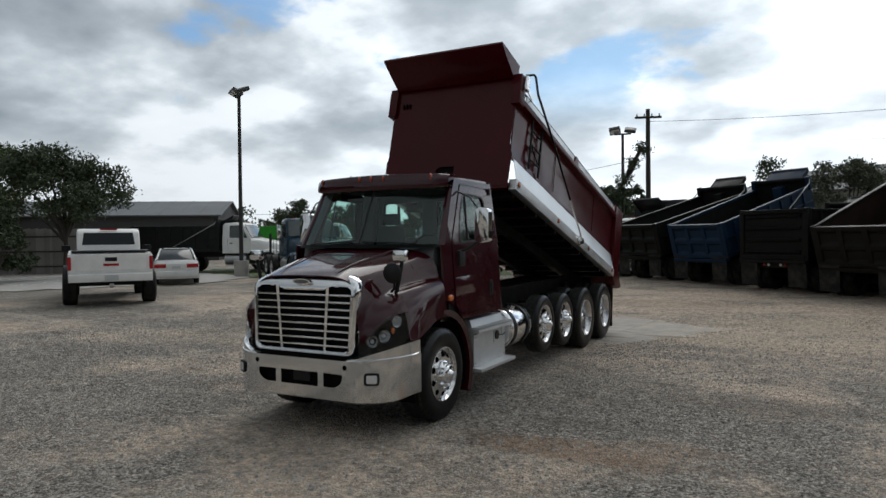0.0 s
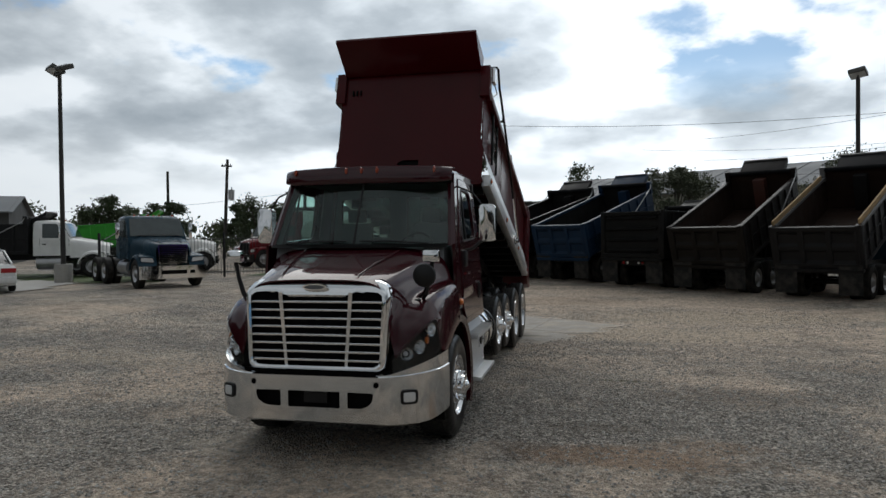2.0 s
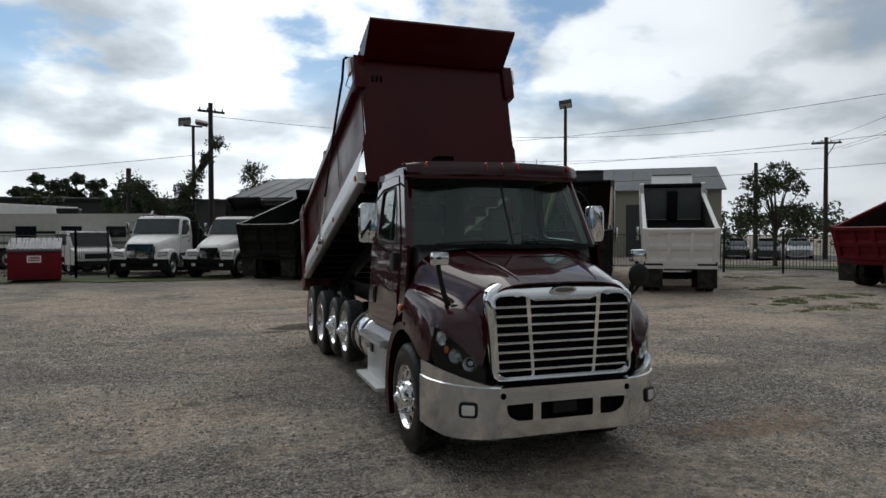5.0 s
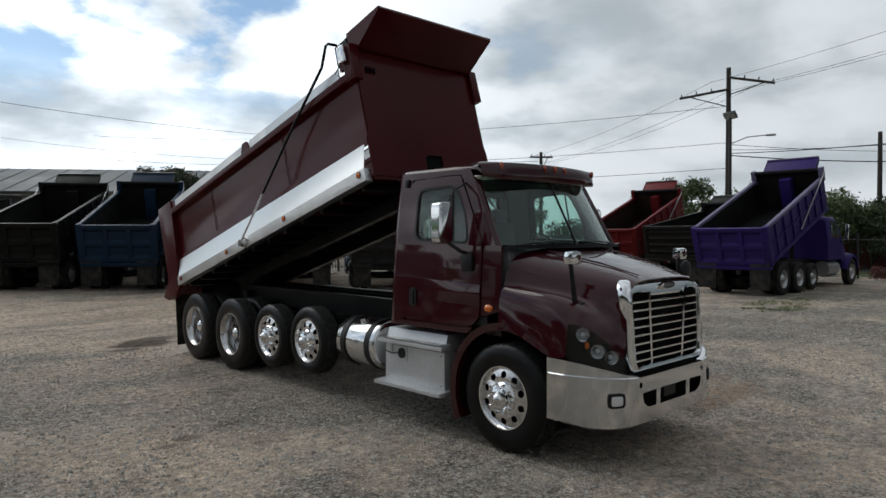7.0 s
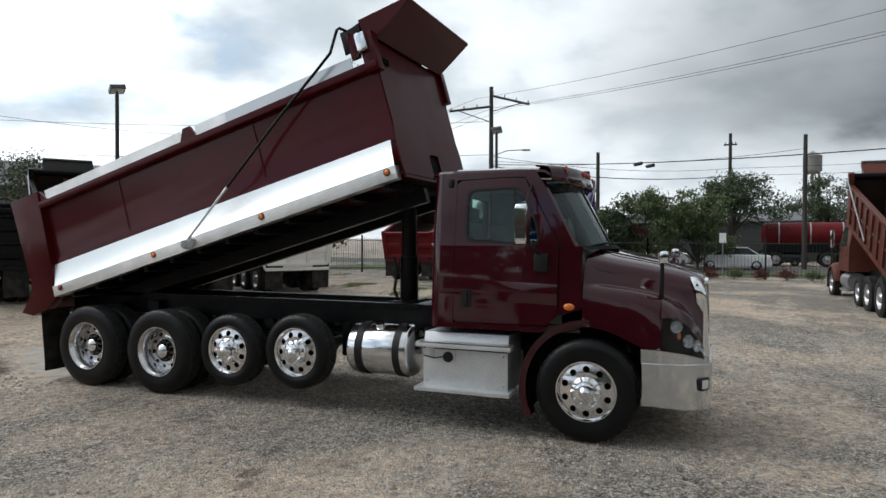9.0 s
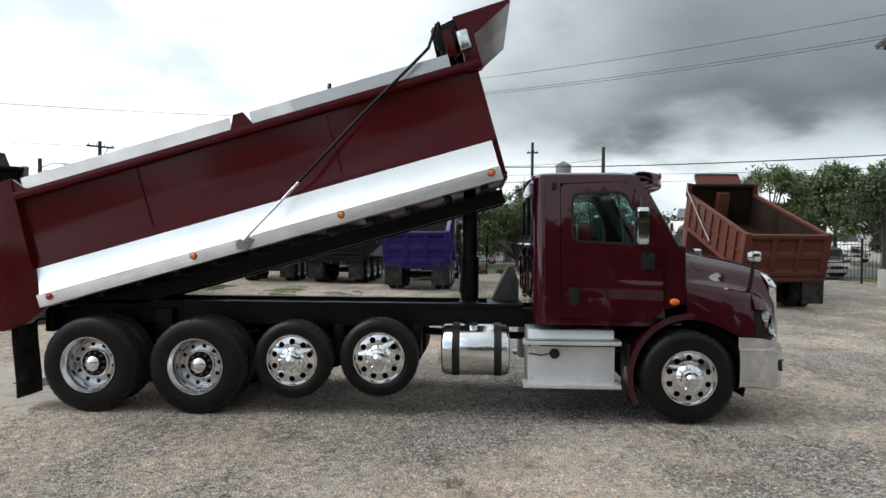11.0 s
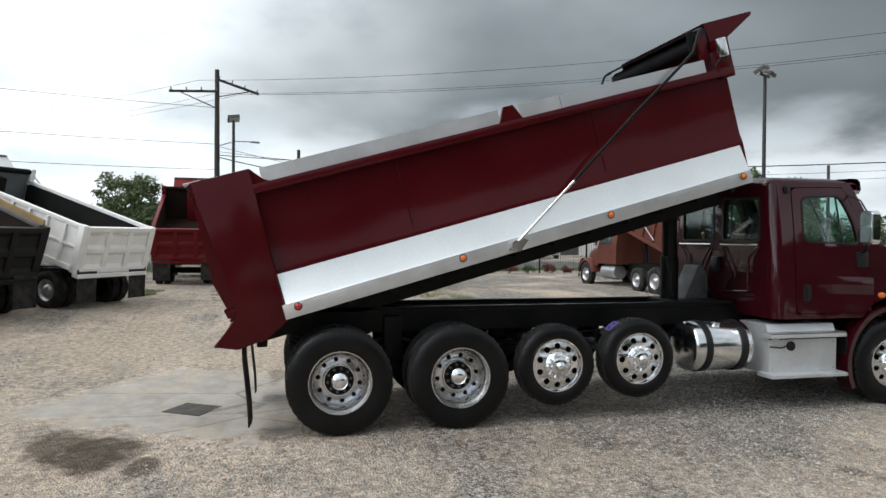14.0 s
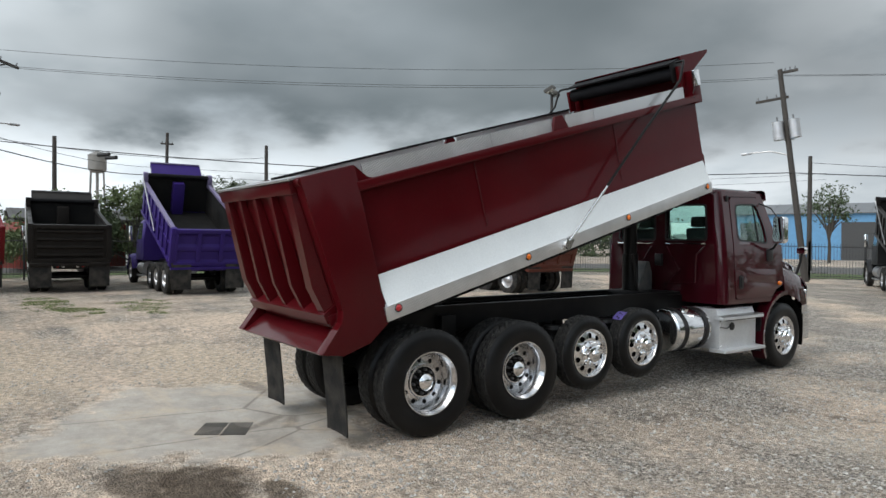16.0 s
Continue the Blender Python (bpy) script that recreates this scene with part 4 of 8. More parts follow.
# doors
for s in (-1, 1):
    side = lambda y, z, s=s: (s * (cab_x(z) + 0.010), y, z)
    bm = bmesh.new()
    plate(bm, rounded([(1.55, ZB), (1.55, 1.245), (0.46, 1.245), (0.335, 1.36), (0.33, ZB)], [0.0, 0.06, 0.05, 0.05, 0.0]), [], side, 0.035)
    plate(bm, [(1.55, ZB), (0.33, ZB), (0.36, 2.20), (0.745, 2.893), (1.02, 2.895), (1.50, 2.875), (1.55, 2.83)], [WIN], side, 0.035)
    door = part("door", bm, PAINT, cab, "burgundy cab door", smooth=0)
    bm = bmesh.new()
    rows = []
    for k in range(9):
        u = k / 8
        y = 0.34 + 0.88 * u
        bulge = 0.016 * math.sin(math.pi * min(1, u * 1.1 + 0.15)) if u < 0.95 else 0.0
        z = 1.60 + 0.03 * u
        rows.append([(s * (cab_x(z + 0.10) + 0.010), y, z + 0.10), (s * (cab_x(z) + 0.012 + bulge), y, z + 0.02), (s * (cab_x(z) + 0.012 + bulge), y, z - 0.02), (s * (cab_x(z - 0.13) + 0.010), y, z - 0.13)])
    loft(bm, rows)
    part("door_swage", bm, PAINT, door)
    gl = bmesh.new()
    plate(gl, WIN, [], lambda y, z, s=s: (s * (cab_x(z) - 0.006), y, z), 0.005)
    part("door_window", gl, GLASS, cab, "tinted door window")
    seal = bmesh.new()
    plate(seal, rounded([(1.425, 2.77), (1.425, 2.17), (0.535, 2.13), (0.585, 2.42), (0.785, 2.80)], [0.11, 0.11, 0.08, 0.2, 0.11]), [WIN], lambda y, z, s=s: (s * (cab_x(z) + 0.014), y, z), 0.008)
    part("window_seal", seal, DARK, cab)
    part("vent_bar", tube(bmesh.new(), [(s * (cab_x(2.17) - 0.002), 0.80, 2.17), (s * (cab_x(2.76) - 0.002), 0.86, 2.76)], 0.012), DARK, cab)
    bm = prism(bmesh.new(), rounded([(1.335, 1.62), (1.455, 1.62), (1.455, 1.40), (1.335, 1.40)], 0.05), "x", s * (cab_x(1.5) + 0.008), s * (cab_x(1.5) + 0.024))
    part("door_handle", bm, DARK, cab, "black recessed door handle")
    part("handle_bar", box(bmesh.new(), s * (cab_x(1.5) + 0.016), s * (cab_x(1.5) + 0.036), 1.372, 1.418, 1.43, 1.59, 0.008), DARK, cab)
    part("hinge_cap", box(bmesh.new(), s * (cab_x(2.85) - 0.0), s * (cab_x(2.85) + 0.03), 1.60, 1.66, 2.80, 2.90, 0.015), DARK, cab)
    bm = lathe(bmesh.new(), [(-0.01, 0.05), (0.006, 0.052), (0.020, 0.035), (0.024, 0.0)], 18)
    xform(bm, pose(s * 1.188, 0.205, 1.462, 0, 0, 0 if s > 0 else 180) @ Matrix.Diagonal((1, 1.15, 0.75, 1)))
    part("side_lamp", bm, AMBER, cab, "amber side turn lamp")

# door mirrors
for s in (-1, 1):
    bm = prism(bmesh.new(), rounded([(s * 1.33, 2.14), (s * 1.33, 2.58), (s * 1.525, 2.58), (s * 1.525, 2.14)], 0.055), "y", 0.60, 0.72, 0.012)
    mir = part("door_mirror", bm, CHROME, truck, "chrome-backed door mirror")
    part("mirror_glass", prism(bmesh.new(), rounded([(s * 1.345, 2.16), (s * 1.345, 2.56), (s * 1.51, 2.56), (s * 1.51, 2.16)], 0.04), "y", 0.722, 0.728), MIRROR, mir)
    part("mirror_arm", tube(bmesh.new(), [(s * 1.13, 0.52, 2.02), (s * 1.26, 0.55, 2.06), (s * 1.37, 0.64, 2.16)], 0.020), DARK, mir)
    part("upper_mirror_arm", tube(bmesh.new(), [(s * 1.02, 0.66, 2.82), (s * 1.25, 0.64, 2.72), (s * 1.37, 0.65, 2.56)], 0.011), DARK, mir)
    part("mirror_bracket", box(bmesh.new(), s * 1.13, s * 1.20, 0.44, 0.60, 1.84, 2.04, 0.02), DARK, mir)

# interior
bm = bmesh.new()
prism(bm, [(0.05, 1.9), (0.10, 2.09), (0.42, 2.10), (0.62, 1.98), (0.62, 1.6), (0.05, 1.6)], "x", -1.02, 1.02, 0.03)
part("dashboard", bm, GREY_PLASTIC, cab)
for s in (-1, 1):
    bm = bmesh.new()
    box(bm, s * 0.52 - 0.25, s * 0.52 + 0.25, 0.95, 1.45, 1.62, 1.78, 0.05)
    prism(bm, [(1.36, 1.70), (1.50, 1.70), (1.60, 2.38), (1.50, 2.40)], "x", s * 0.52 - 0.23, s * 0.52 + 0.23, 0.04)
    box(bm, s * 0.52 - 0.13, s * 0.52 + 0.13, 1.50, 1.61, 2.40, 2.58, 0.04)
    part("seat", bm, SEAT, cab, "dark cloth seat")
bm = bmesh.new()
tube(bm, [(0.52 + 0.22 * math.cos(a), 0.78 + 0.10 * math.sin(a), 2.06 + 0.19 * math.sin(a)) for a in [k * math.tau / 20 for k in range(21)]], 0.016, 6)
tube(bm, [(0.52, 0.62, 1.95), (0.52, 0.78, 2.06)], 0.03)
tube(bm, [(0.31, 0.78, 2.06), (0.73, 0.78, 2.06)], 0.014)
part("steering_wheel", bm, DARK, cab)
part("headliner", box(bmesh.new(), -0.95, 0.95, 0.56, 1.82, 2.86, 2.90), CAB_LINING, cab)
bm = bmesh.new()
plate(bm, [(-1.0, 1.26), (1.0, 1.26), (0.97, ZB), (0.89, 2.86), (-0.89, 2.86), (-0.97, ZB)], BACK_WIN, lambda x, z: (x, 1.80, z), 0.02)
part("back_lining", bm, CAB_LINING, cab, smooth=0)
for s in (-1, 1):
    bm = bmesh.new()
    plate(bm, [(1.78, 1.26), (1.78, 2.86), (1.46, 2.86), (1.46, 2.16), (0.50, 2.12), (0.30, 2.10), (0.30, 1.26)], [], lambda y, z, s=s: (s * (cab_x(z) - 0.075), y, z), 0.015)
    part("side_lining", bm, CAB_LINING, cab, smooth=0)
    bm = bmesh.new()
    plate(bm, [(0.20, 2.13), (0.34, 2.13), (0.72, 2.86), (0.58, 2.86)], [], lambda y, z, s=s: (s * (cab_x(z) - 0.055), y, z), 0.012)
    part("pillar_lining", bm, CAB_LINING, cab, smooth=0)

# hood with fenders
ST = [  # station y: half outline of (x, z), top centre to fender edge
    (-1.150, [(0, 1.795), (.42, 1.792), (.62, 1.755), (.705, 1.66), (.735, 1.45), (.75, 1.24), (.775, 1.14), (.80, 1.04)]),
    (-1.050, [(0, 1.835), (.44, 1.832), (.655, 1.785), (.735, 1.68), (.765, 1.47), (.815, 1.385), (.91, 1.355), (.985, 1.255)]),
    (-0.950, [(0, 1.868), (.45, 1.865), (.68, 1.812), (.765, 1.70), (.80, 1.52), (.87, 1.475), (.99, 1.445), (1.075, 1.335)]),
    (-0.860, [(0, 1.895), (.46, 1.892), (.70, 1.836), (.785, 1.72), (.825, 1.555), (.91, 1.535), (1.045, 1.50), (1.130, 1.390)]),
    (-0.750, [(0, 1.922), (.47, 1.92), (.72, 1.862), (.81, 1.74), (.85, 1.585), (.95, 1.585), (1.09, 1.545), (1.165, 1.380)]),
    (-0.700, [(0, 1.935), (.475, 1.932), (.73, 1.874), (.82, 1.75), (.865, 1.595), (.965, 1.605), (1.105, 1.562), (1.180, 1.06)]),
    (-0.600, [(0, 1.958), (.485, 1.955), (.75, 1.895), (.845, 1.765), (.89, 1.615), (.99, 1.635), (1.125, 1.585), (1.195, 1.045)]),
    (-0.450, [(0, 1.990), (.50, 1.988), (.785, 1.925), (.885, 1.79), (.93, 1.64), (1.025, 1.665), (1.145, 1.61), (1.203, 1.115)]),
    (-0.250, [(0, 2.030), (.53, 2.028), (.835, 1.962), (.94, 1.82), (.985, 1.68), (1.06, 1.69), (1.16, 1.63), (1.207, 1.215)]),
    (-0.050, [(0, 2.070), (.56, 2.068), (.90, 2.00), (1.005, 1.86), (1.045, 1.715), (1.10, 1.70), (1.172, 1.635), (1.208, 1.258)]),
    (0.062, [(0, 2.095), (.58, 2.092), (.955, 2.03), (1.06, 1.89), (1.095, 1.74), (1.125, 1.70), (1.18, 1.63), (1.208, 1.262)])]


def flowing(pts, steps):
    """An even curve led by the points, each a Vector, with steps per span; it meets the first and the last."""
    out = []
    for i in range(len(pts) - 1):
        p1, p2 = pts[i], pts[i + 1]
        p0 = pts[i - 1] if i else p1 * 2 - p2
        p3 = pts[i + 2] if i + 2 < len(pts) else p2 * 2 - p1
        for j in range(steps):
            u = j / steps
            out.append((p0 * (1 - u) ** 3 + p1 * (3 * u ** 3 - 6 * u * u + 4) + p2 * (-3 * u ** 3 + 3 * u * u + 3 * u + 1) + p3 * u ** 3) / 6)
    return out + [pts[-1]]


def hood_section(y, half):
    row = []
    for x, z in half:
        lag = -0.16 if y > 0 else -0.06 if y > -0.1 else 0.0
        row.append(Vector((x, y + lag * max(0, 1 - x * x), z)))
    return flowing(row, 4)


SHARED = 21                                              # columns from the centre line to the fender's crest
EYEBROW = 4                                              # the station behind the headlight
sections = [hood_section(y, half) for y, half in ST]
cheek = hood_section(ST[EYEBROW][0], ST[EYEBROW][1][:-1] + [(1.175, 1.065)])
crown_cols = [flowing([sec[c] for sec in sections], 4) for c in range(SHARED)]
brow_cols = [flowing([sec[c] for sec in sections[:EYEBROW + 1]], 4) for c in range(SHARED, 29)]
side_cols = [flowing([cheek[c]] + [sec[c] for sec in sections[EYEBROW + 1:]], 4) for c in range(SHARED, 29)]
bm = bmesh.new()
cut = EYEBROW * 4
for s in (-1, 1):
    flip = lambda p, s=s: (s * p.x, p.y, p.z)
    rows = [[flip(col[k]) for col in crown_cols] for k in range(len(crown_cols[0]))]
    loft(bm, rows)
    loft(bm, [[flip(crown_cols[-1][k])] + [flip(col[k]) for col in brow_cols] for k in range(cut + 1)])
    loft(bm, [[flip(crown_cols[-1][k + cut])] + [flip(col[k]) for col in side_cols] for k in range(len(side_cols[0]))])
bmesh.ops.remove_doubles(bm, verts=bm.verts, dist=0.0004)
thicken(bm, 0.016)
hood = part("hood", bm, PAINT, truck, "glossy burgundy hood with flared fenders", smooth=80)
for s in (-1, 1):
    bm = tube(bmesh.new(), [(s * 0.40, -1.08, 1.828), (s * 0.46, -0.70, 1.935), (s * 0.54, -0.25, 2.032), (s * 0.58, -0.02, 2.078)], [0.005, 0.009, 0.009, 0.005], 8)
    part("hood_crease", bm, PAINT, hood)
    bm = loft(bmesh.new(), [[(s * (crown_cols[c][k].x + 0.004), crown_cols[c][k].y, crown_cols[c][k].z + 0.002) for c in (10, 11, 12)] for k in range(32, 37)])
    part("hood_vent", thicken(bm, 0.004), PAINT, hood, "pressed vent panel in the hood's flank")
    # inner arch and trailing fender
    bm = bmesh.new()
    rows = []
    for k in range(15):
        a = radians(92 - 118 * k / 14)
        r0, r1 = 0.70, 0.775
        rows.append([(s * 1.0, r0 * math.cos(a) * 0.98, 0.555 + r0 * math.sin(a)), (s * 1.20, r0 * math.cos(a) * 0.98, 0.555 + r0 * math.sin(a)), (s * 1.215, r1 * math.cos(a) * 0.98, 0.555 + r1 * math.sin(a)), (s * 1.0, r1 * math.cos(a) * 0.98, 0.555 + r1 * math.sin(a))])
    loft(bm, rows, close=True)
    part("fender_arch", bm, PAINT, hood)
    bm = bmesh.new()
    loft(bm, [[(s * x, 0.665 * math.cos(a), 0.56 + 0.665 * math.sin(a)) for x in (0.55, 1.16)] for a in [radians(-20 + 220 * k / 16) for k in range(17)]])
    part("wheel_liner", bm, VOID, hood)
    part("splash_guard", box(bmesh.new(), s * 0.80, s * 1.16, 0.72, 0.75, 0.34, 0.95), DARK, hood)
    # hood mirror on its stalk
    bm = tube(bmesh.new(), [(s * 0.93, -0.72, 1.50), (s * 1.0, -0.74, 1.62), (s * 1.05, -0.75, 1.80), (s * 1.08, -0.75, 1.96)], [0.035, 0.026, 0.022, 0.022], 10)
    stalk = part("hood_mirror", bm, DARK, truck, "black stalk with a chrome-backed hood mirror")
    part("mirror_head", box(bmesh.new(), s * 0.985, s * 1.155, -0.82, -0.72, 1.945, 2.075, 0.035), CHROME, stalk, "chrome mirror head")
    part("mirror_glass", box(bmesh.new(), s * 1.0, s * 1.14, -0.722, -0.716, 1.96, 2.06), MIRROR, stalk)
    part("stalk_base", box(bmesh.new(), s * 0.88, s * 0.97, -0.80, -0.64, 1.42, 1.58, 0.03), DARK, stalk)
bm = lathe(bmesh.new(), [(-0.05, 0.0), (-0.045, 0.06), (-0.02, 0.11), (0.0, 0.118), (0.012, 0.112), (0.014, 0.0)], 24)
spot = part("spot_mirror", xform(bm, pose(1.02, -0.86, 1.82, 0, 0, 90)), DARK, truck, "round black convex spot mirror")
part("spot_arm", tube(bmesh.new(), [(0.94, -0.76, 1.60), (1.0, -0.80, 1.64), (1.04, -0.85, 1.72)], 0.014), DARK, spot)

# grille
gy_ = lambda z: -1.185 + (z - 0.9) * 0.045
bm = bmesh.new()
G_OUT = rounded([(-0.715, 0.905), (0.715, 0.905), (0.755, 1.70), (0.66, 1.79), (0, 1.815), (-0.66, 1.79), (-0.755, 1.70)], [0.09, 0.09, 0.10, 0.10, 0.2, 0.10, 0.10])
G_IN = rounded([(-0.645, 0.965), (0.645, 0.965), (0.675, 1.665), (0.36, 1.665), (0.31, 1.625), (-0.31, 1.625), (-0.36, 1.665), (-0.675, 1.665)], [0.05, 0.05, 0.05, 0.03, 0.03, 0.03, 0.03, 0.05])


def around(outline, n=96, c=(0.0, 1.36)):
    """The outline again, as n points at even angles about c."""
    out = []
    m_ = len(outline)
    for k in range(n):
        dx, dz = math.cos(k * math.tau / n), math.sin(k * math.tau / n)
        best = None
        for i in range(m_):
            (x0, z0), (x1, z1) = outline[i], outline[(i + 1) % m_]
            ex, ez = x1 - x0, z1 - z0
            det = dx * -ez + dz * ex
            if abs(det) < 1e-12:
                continue
            fx, fz = x0 - c[0], z0 - c[1]
            r, u = (fx * -ez + fz * ex) / det, (dx * fz - dz * fx) / det
            if r > 0 and -1e-9 <= u <= 1 + 1e-9 and (best is None or r > best):
                best = r
        out.append((c[0] + dx * best, c[1] + dz * best))
    return out


ring_out, ring_in = around(G_OUT), around(G_IN)
rolled = lambda z: 0.070 * smoothstep((z - 1.60) / 0.25)
rows = []
for u, dy in ((-0.02, 0.075), (0.0, 0.030), (0.10, 0.0), (0.30, -0.022), (0.60, -0.032), (0.88, -0.026), (0.99, -0.010), (1.0, 0.045)):
    row = []
    for (xo, zo), (xi, zi) in zip(ring_out, ring_in):
        x, z = xo + (xi - xo) * u, zo + (zi - zo) * u
        row.append((x, gy_(z) + dy + rolled(z), z))
    rows.append(row)
loft(bm, rows, close=True)
grille = part("grille", bm, CHROME, truck, "chrome grille surround with horizontal bars")
for k in range(8):
    z = 1.012 + k * 0.0805
    w = 0.665 + (z - 1.0) * 0.04
    bm = box(bmesh.new(), -w, w, gy_(z) - 0.004, gy_(z) + 0.03, z - 0.011, z + 0.011, 0.005)
    part("grille_bar", bm, CHROME, grille)
for s in (-1, 1):
    bm = prism(bmesh.new(), [(s * 0.295, 0.96), (s * 0.325, 0.96), (s * 0.385, 1.67), (s * 0.345, 1.67)], "y", -1.178, -1.12)
    part("grille_post", bm, CHROME, grille)
bm = prism(bmesh.new(), [(-0.72, 0.93), (0.72, 0.93), (0.74, 1.72), (-0.74, 1.72)], "y", -1.095, -1.075)
part("grille_screen", bm, VOID, grille, "black radiator screen")
bm = prism(bmesh.new(), [(0.125 * math.cos(k * math.tau / 28), 1.722 + 0.034 * math.sin(k * math.tau / 28)) for k in range(28)], "y", -1.190, -1.150)
badge = part("badge", bm, CHROME, grille, "oval chrome badge")
part("badge_field", prism(bmesh.new(), [(0.100 * math.cos(k * math.tau / 24), 1.722 + 0.021 * math.sin(k * math.tau / 24)) for k in range(24)], "y", -1.194, -1.186), GREY_PLASTIC, grille)

# bumper
PLAN = [(0.655, -1.235), (0.76, -1.225), (0.86, -1.195), (0.95, -1.145), (1.03, -1.07), (1.105, -0.97), (1.160, -0.85), (1.190, -0.72), (1.200, -0.56)]
TOPZ = [0.868, 0.893, 0.923, 0.952, 0.980, 1.008, 1.030, 1.044, 1.050]
bm = bmesh.new()
op = [rounded([(-0.265, 0.565), (0.265, 0.565), (0.265, 0.722), (-0.265, 0.722)], 0.012)]
for s in (-1, 1):
    op.append(rounded([(s * 0.345, 0.568), (s * 0.50, 0.568), (s * 0.59, 0.625), (s * 0.605, 0.718), (s * 0.345, 0.722)], [0.012, 0.05, 0.04, 0.02, 0.012]))
    op.append([(s * 0.632 + 0.028 * math.cos(k * math.tau / 14), 0.798 + 0.028 * math.sin(k * math.tau / 14)) for k in range(14)])
plate(bm, [(-0.665, 0.425), (0.665, 0.425), (0.665, 0.868), (-0.665, 0.868)], op, lambda x, z: (x, -1.235 - 0.012 * math.sin((z - 0.44) * 7.2), z), 0.012)
loft(bm, [[(x, -1.235, 0.868) for x in (-0.665, 0.665)], [(x, -1.17, 0.872) for x in (-0.665, 0.665)]])
loft(bm, [[(x, -1.235, 0.425) for x in (-0.665, 0.665)], [(x, -1.20, 0.405) for x in (-0.665, 0.665)]])
for s in (-1, 1):
    rows = []
    for (x, y), zt in zip(PLAN, TOPZ):
        nx_, ny_ = (x * 0.5) / 1.1, -0.4
        inn = lambda d: (s * (x - 0.9 * d), y + 0.7 * d)
        zc = 0.868 + 0.06 * (x - 0.655)
        zb = 0.425 + 0.03 * max(0, x - 1.1) / 0.08
        r = [(*inn(0.03), zb - 0.02), (s * x, y, zb), (s * x * 1.004, y - 0.006, (zb + zc) / 2), (s * x, y, zc), (*inn(0.014), zc + 0.008), (*inn(0.014), max(zt, zc + 0.009)), (*inn(0.06), max(zt, zc + 0.009) + 0.006)]
        rows.append(r)
    loft(bm, rows)
bumper = part("bumper", bm, BUMPER_AL, truck, "dull polished steel front bumper", smooth=45)
# black sheet added so that the bumper's openings read as deep shade
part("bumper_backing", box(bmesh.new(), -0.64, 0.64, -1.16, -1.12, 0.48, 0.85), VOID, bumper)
part("plate_holder", box(bmesh.new(), -0.12, 0.12, -1.205, -1.165, 0.60, 0.70), DARK, bumper)
for s in (-1, 1):
    mf = pose(s * 0.935, -1.165, 0.685, 0, 0, s * 30)
    bm = prism(bmesh.new(), rounded([(-0.085, -0.068), (0.085, -0.068), (0.085, 0.068), (-0.085, 0.068)], 0.035), "y", -0.012, 0.06, 0.006)
    fog = part("fog_lamp", xform(bm, mf), DARK, bumper, "black-rimmed fog lamp")
    bm = prism(bmesh.new(), rounded([(-0.058, -0.045), (0.058, -0.045), (0.058, 0.045), (-0.058, 0.045)], 0.02), "y", -0.018, 0.0, 0.004)
    part("fog_lens", xform(bm, mf), LAMP_GLASS, bumper)
    # headlight
    rows = []
    HL = [(0.770, -1.165, 0.900, 1.03), (0.87, -1.138, 0.922, 1.155), (0.97, -1.078, 0.950, 1.27), (1.06, -0.978, 0.985, 1.36), (1.125, -0.868, 1.020, 1.405), (1.158, -0.785, 1.050, 1.395), (1.168, -0.755, 1.10, 1.35)]
    rows = [[(s * x, y, zb + (zt - zb) * v) for v in (0, 0.25, 0.5, 0.75, 1)] for x, y, zb, zt in HL]
    lens = loft(bmesh.new(), rows)
    head = part("headlight", xform(loft(bmesh.new(), [[(p[0] - s * 0.045, p[1] + 0.05, p[2]) for p in r] for r in rows]), pose(0, 0, 0)), VOID, truck, "black-bezel headlight with round projectors")
    part("headlight_lens", thicken(lens, 0.004), LAMP_LENS, head, smooth=60)
    for (x, y, z, r) in ((0.905, -1.096, 1.075, 0.056), (1.008, -1.014, 1.135, 0.060), (1.098, -0.905, 1.290, 0.058)):
        turn_ = -55 + (x - 0.895) * 150
        m = pose(s * (x - 0.012), y + 0.012, z, 0, 0, turn_ if s > 0 else 180 - turn_)
        bm = lathe(bmesh.new(), [(-0.045, r * 0.30), (-0.030, r * 0.72), (0.0, r * 0.96), (0.010, r), (0.012, r * 1.12), (-0.02, r * 1.16)], 24)
        lamp = part("projector", xform(bm, m), CHROME, head, "chrome lamp bowl")
        part("lamp_dome", xform(lathe(bmesh.new(), [(-0.040, r * 0.46), (-0.020, r * 0.44), (-0.006, r * 0.30), (0.0, 0.0)], 18), m), LAMP_GLASS, lamp)
    bm = lathe(bmesh.new(), [(-0.02, 0.0), (-0.018, 0.04), (0.0, 0.044), (0.010, 0.0)], 14)
    part("turn_reflector", xform(bm, pose(s * 1.062, -0.925, 1.190, 0, 0, -30 if s > 0 else 210) @ Matrix.Diagonal((1, 0.45, 0.8, 1))), AMBER, head)
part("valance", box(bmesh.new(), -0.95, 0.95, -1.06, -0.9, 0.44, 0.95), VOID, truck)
# black strip drawn as the shade between bumper and grille
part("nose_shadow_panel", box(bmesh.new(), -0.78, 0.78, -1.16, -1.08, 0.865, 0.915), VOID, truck)

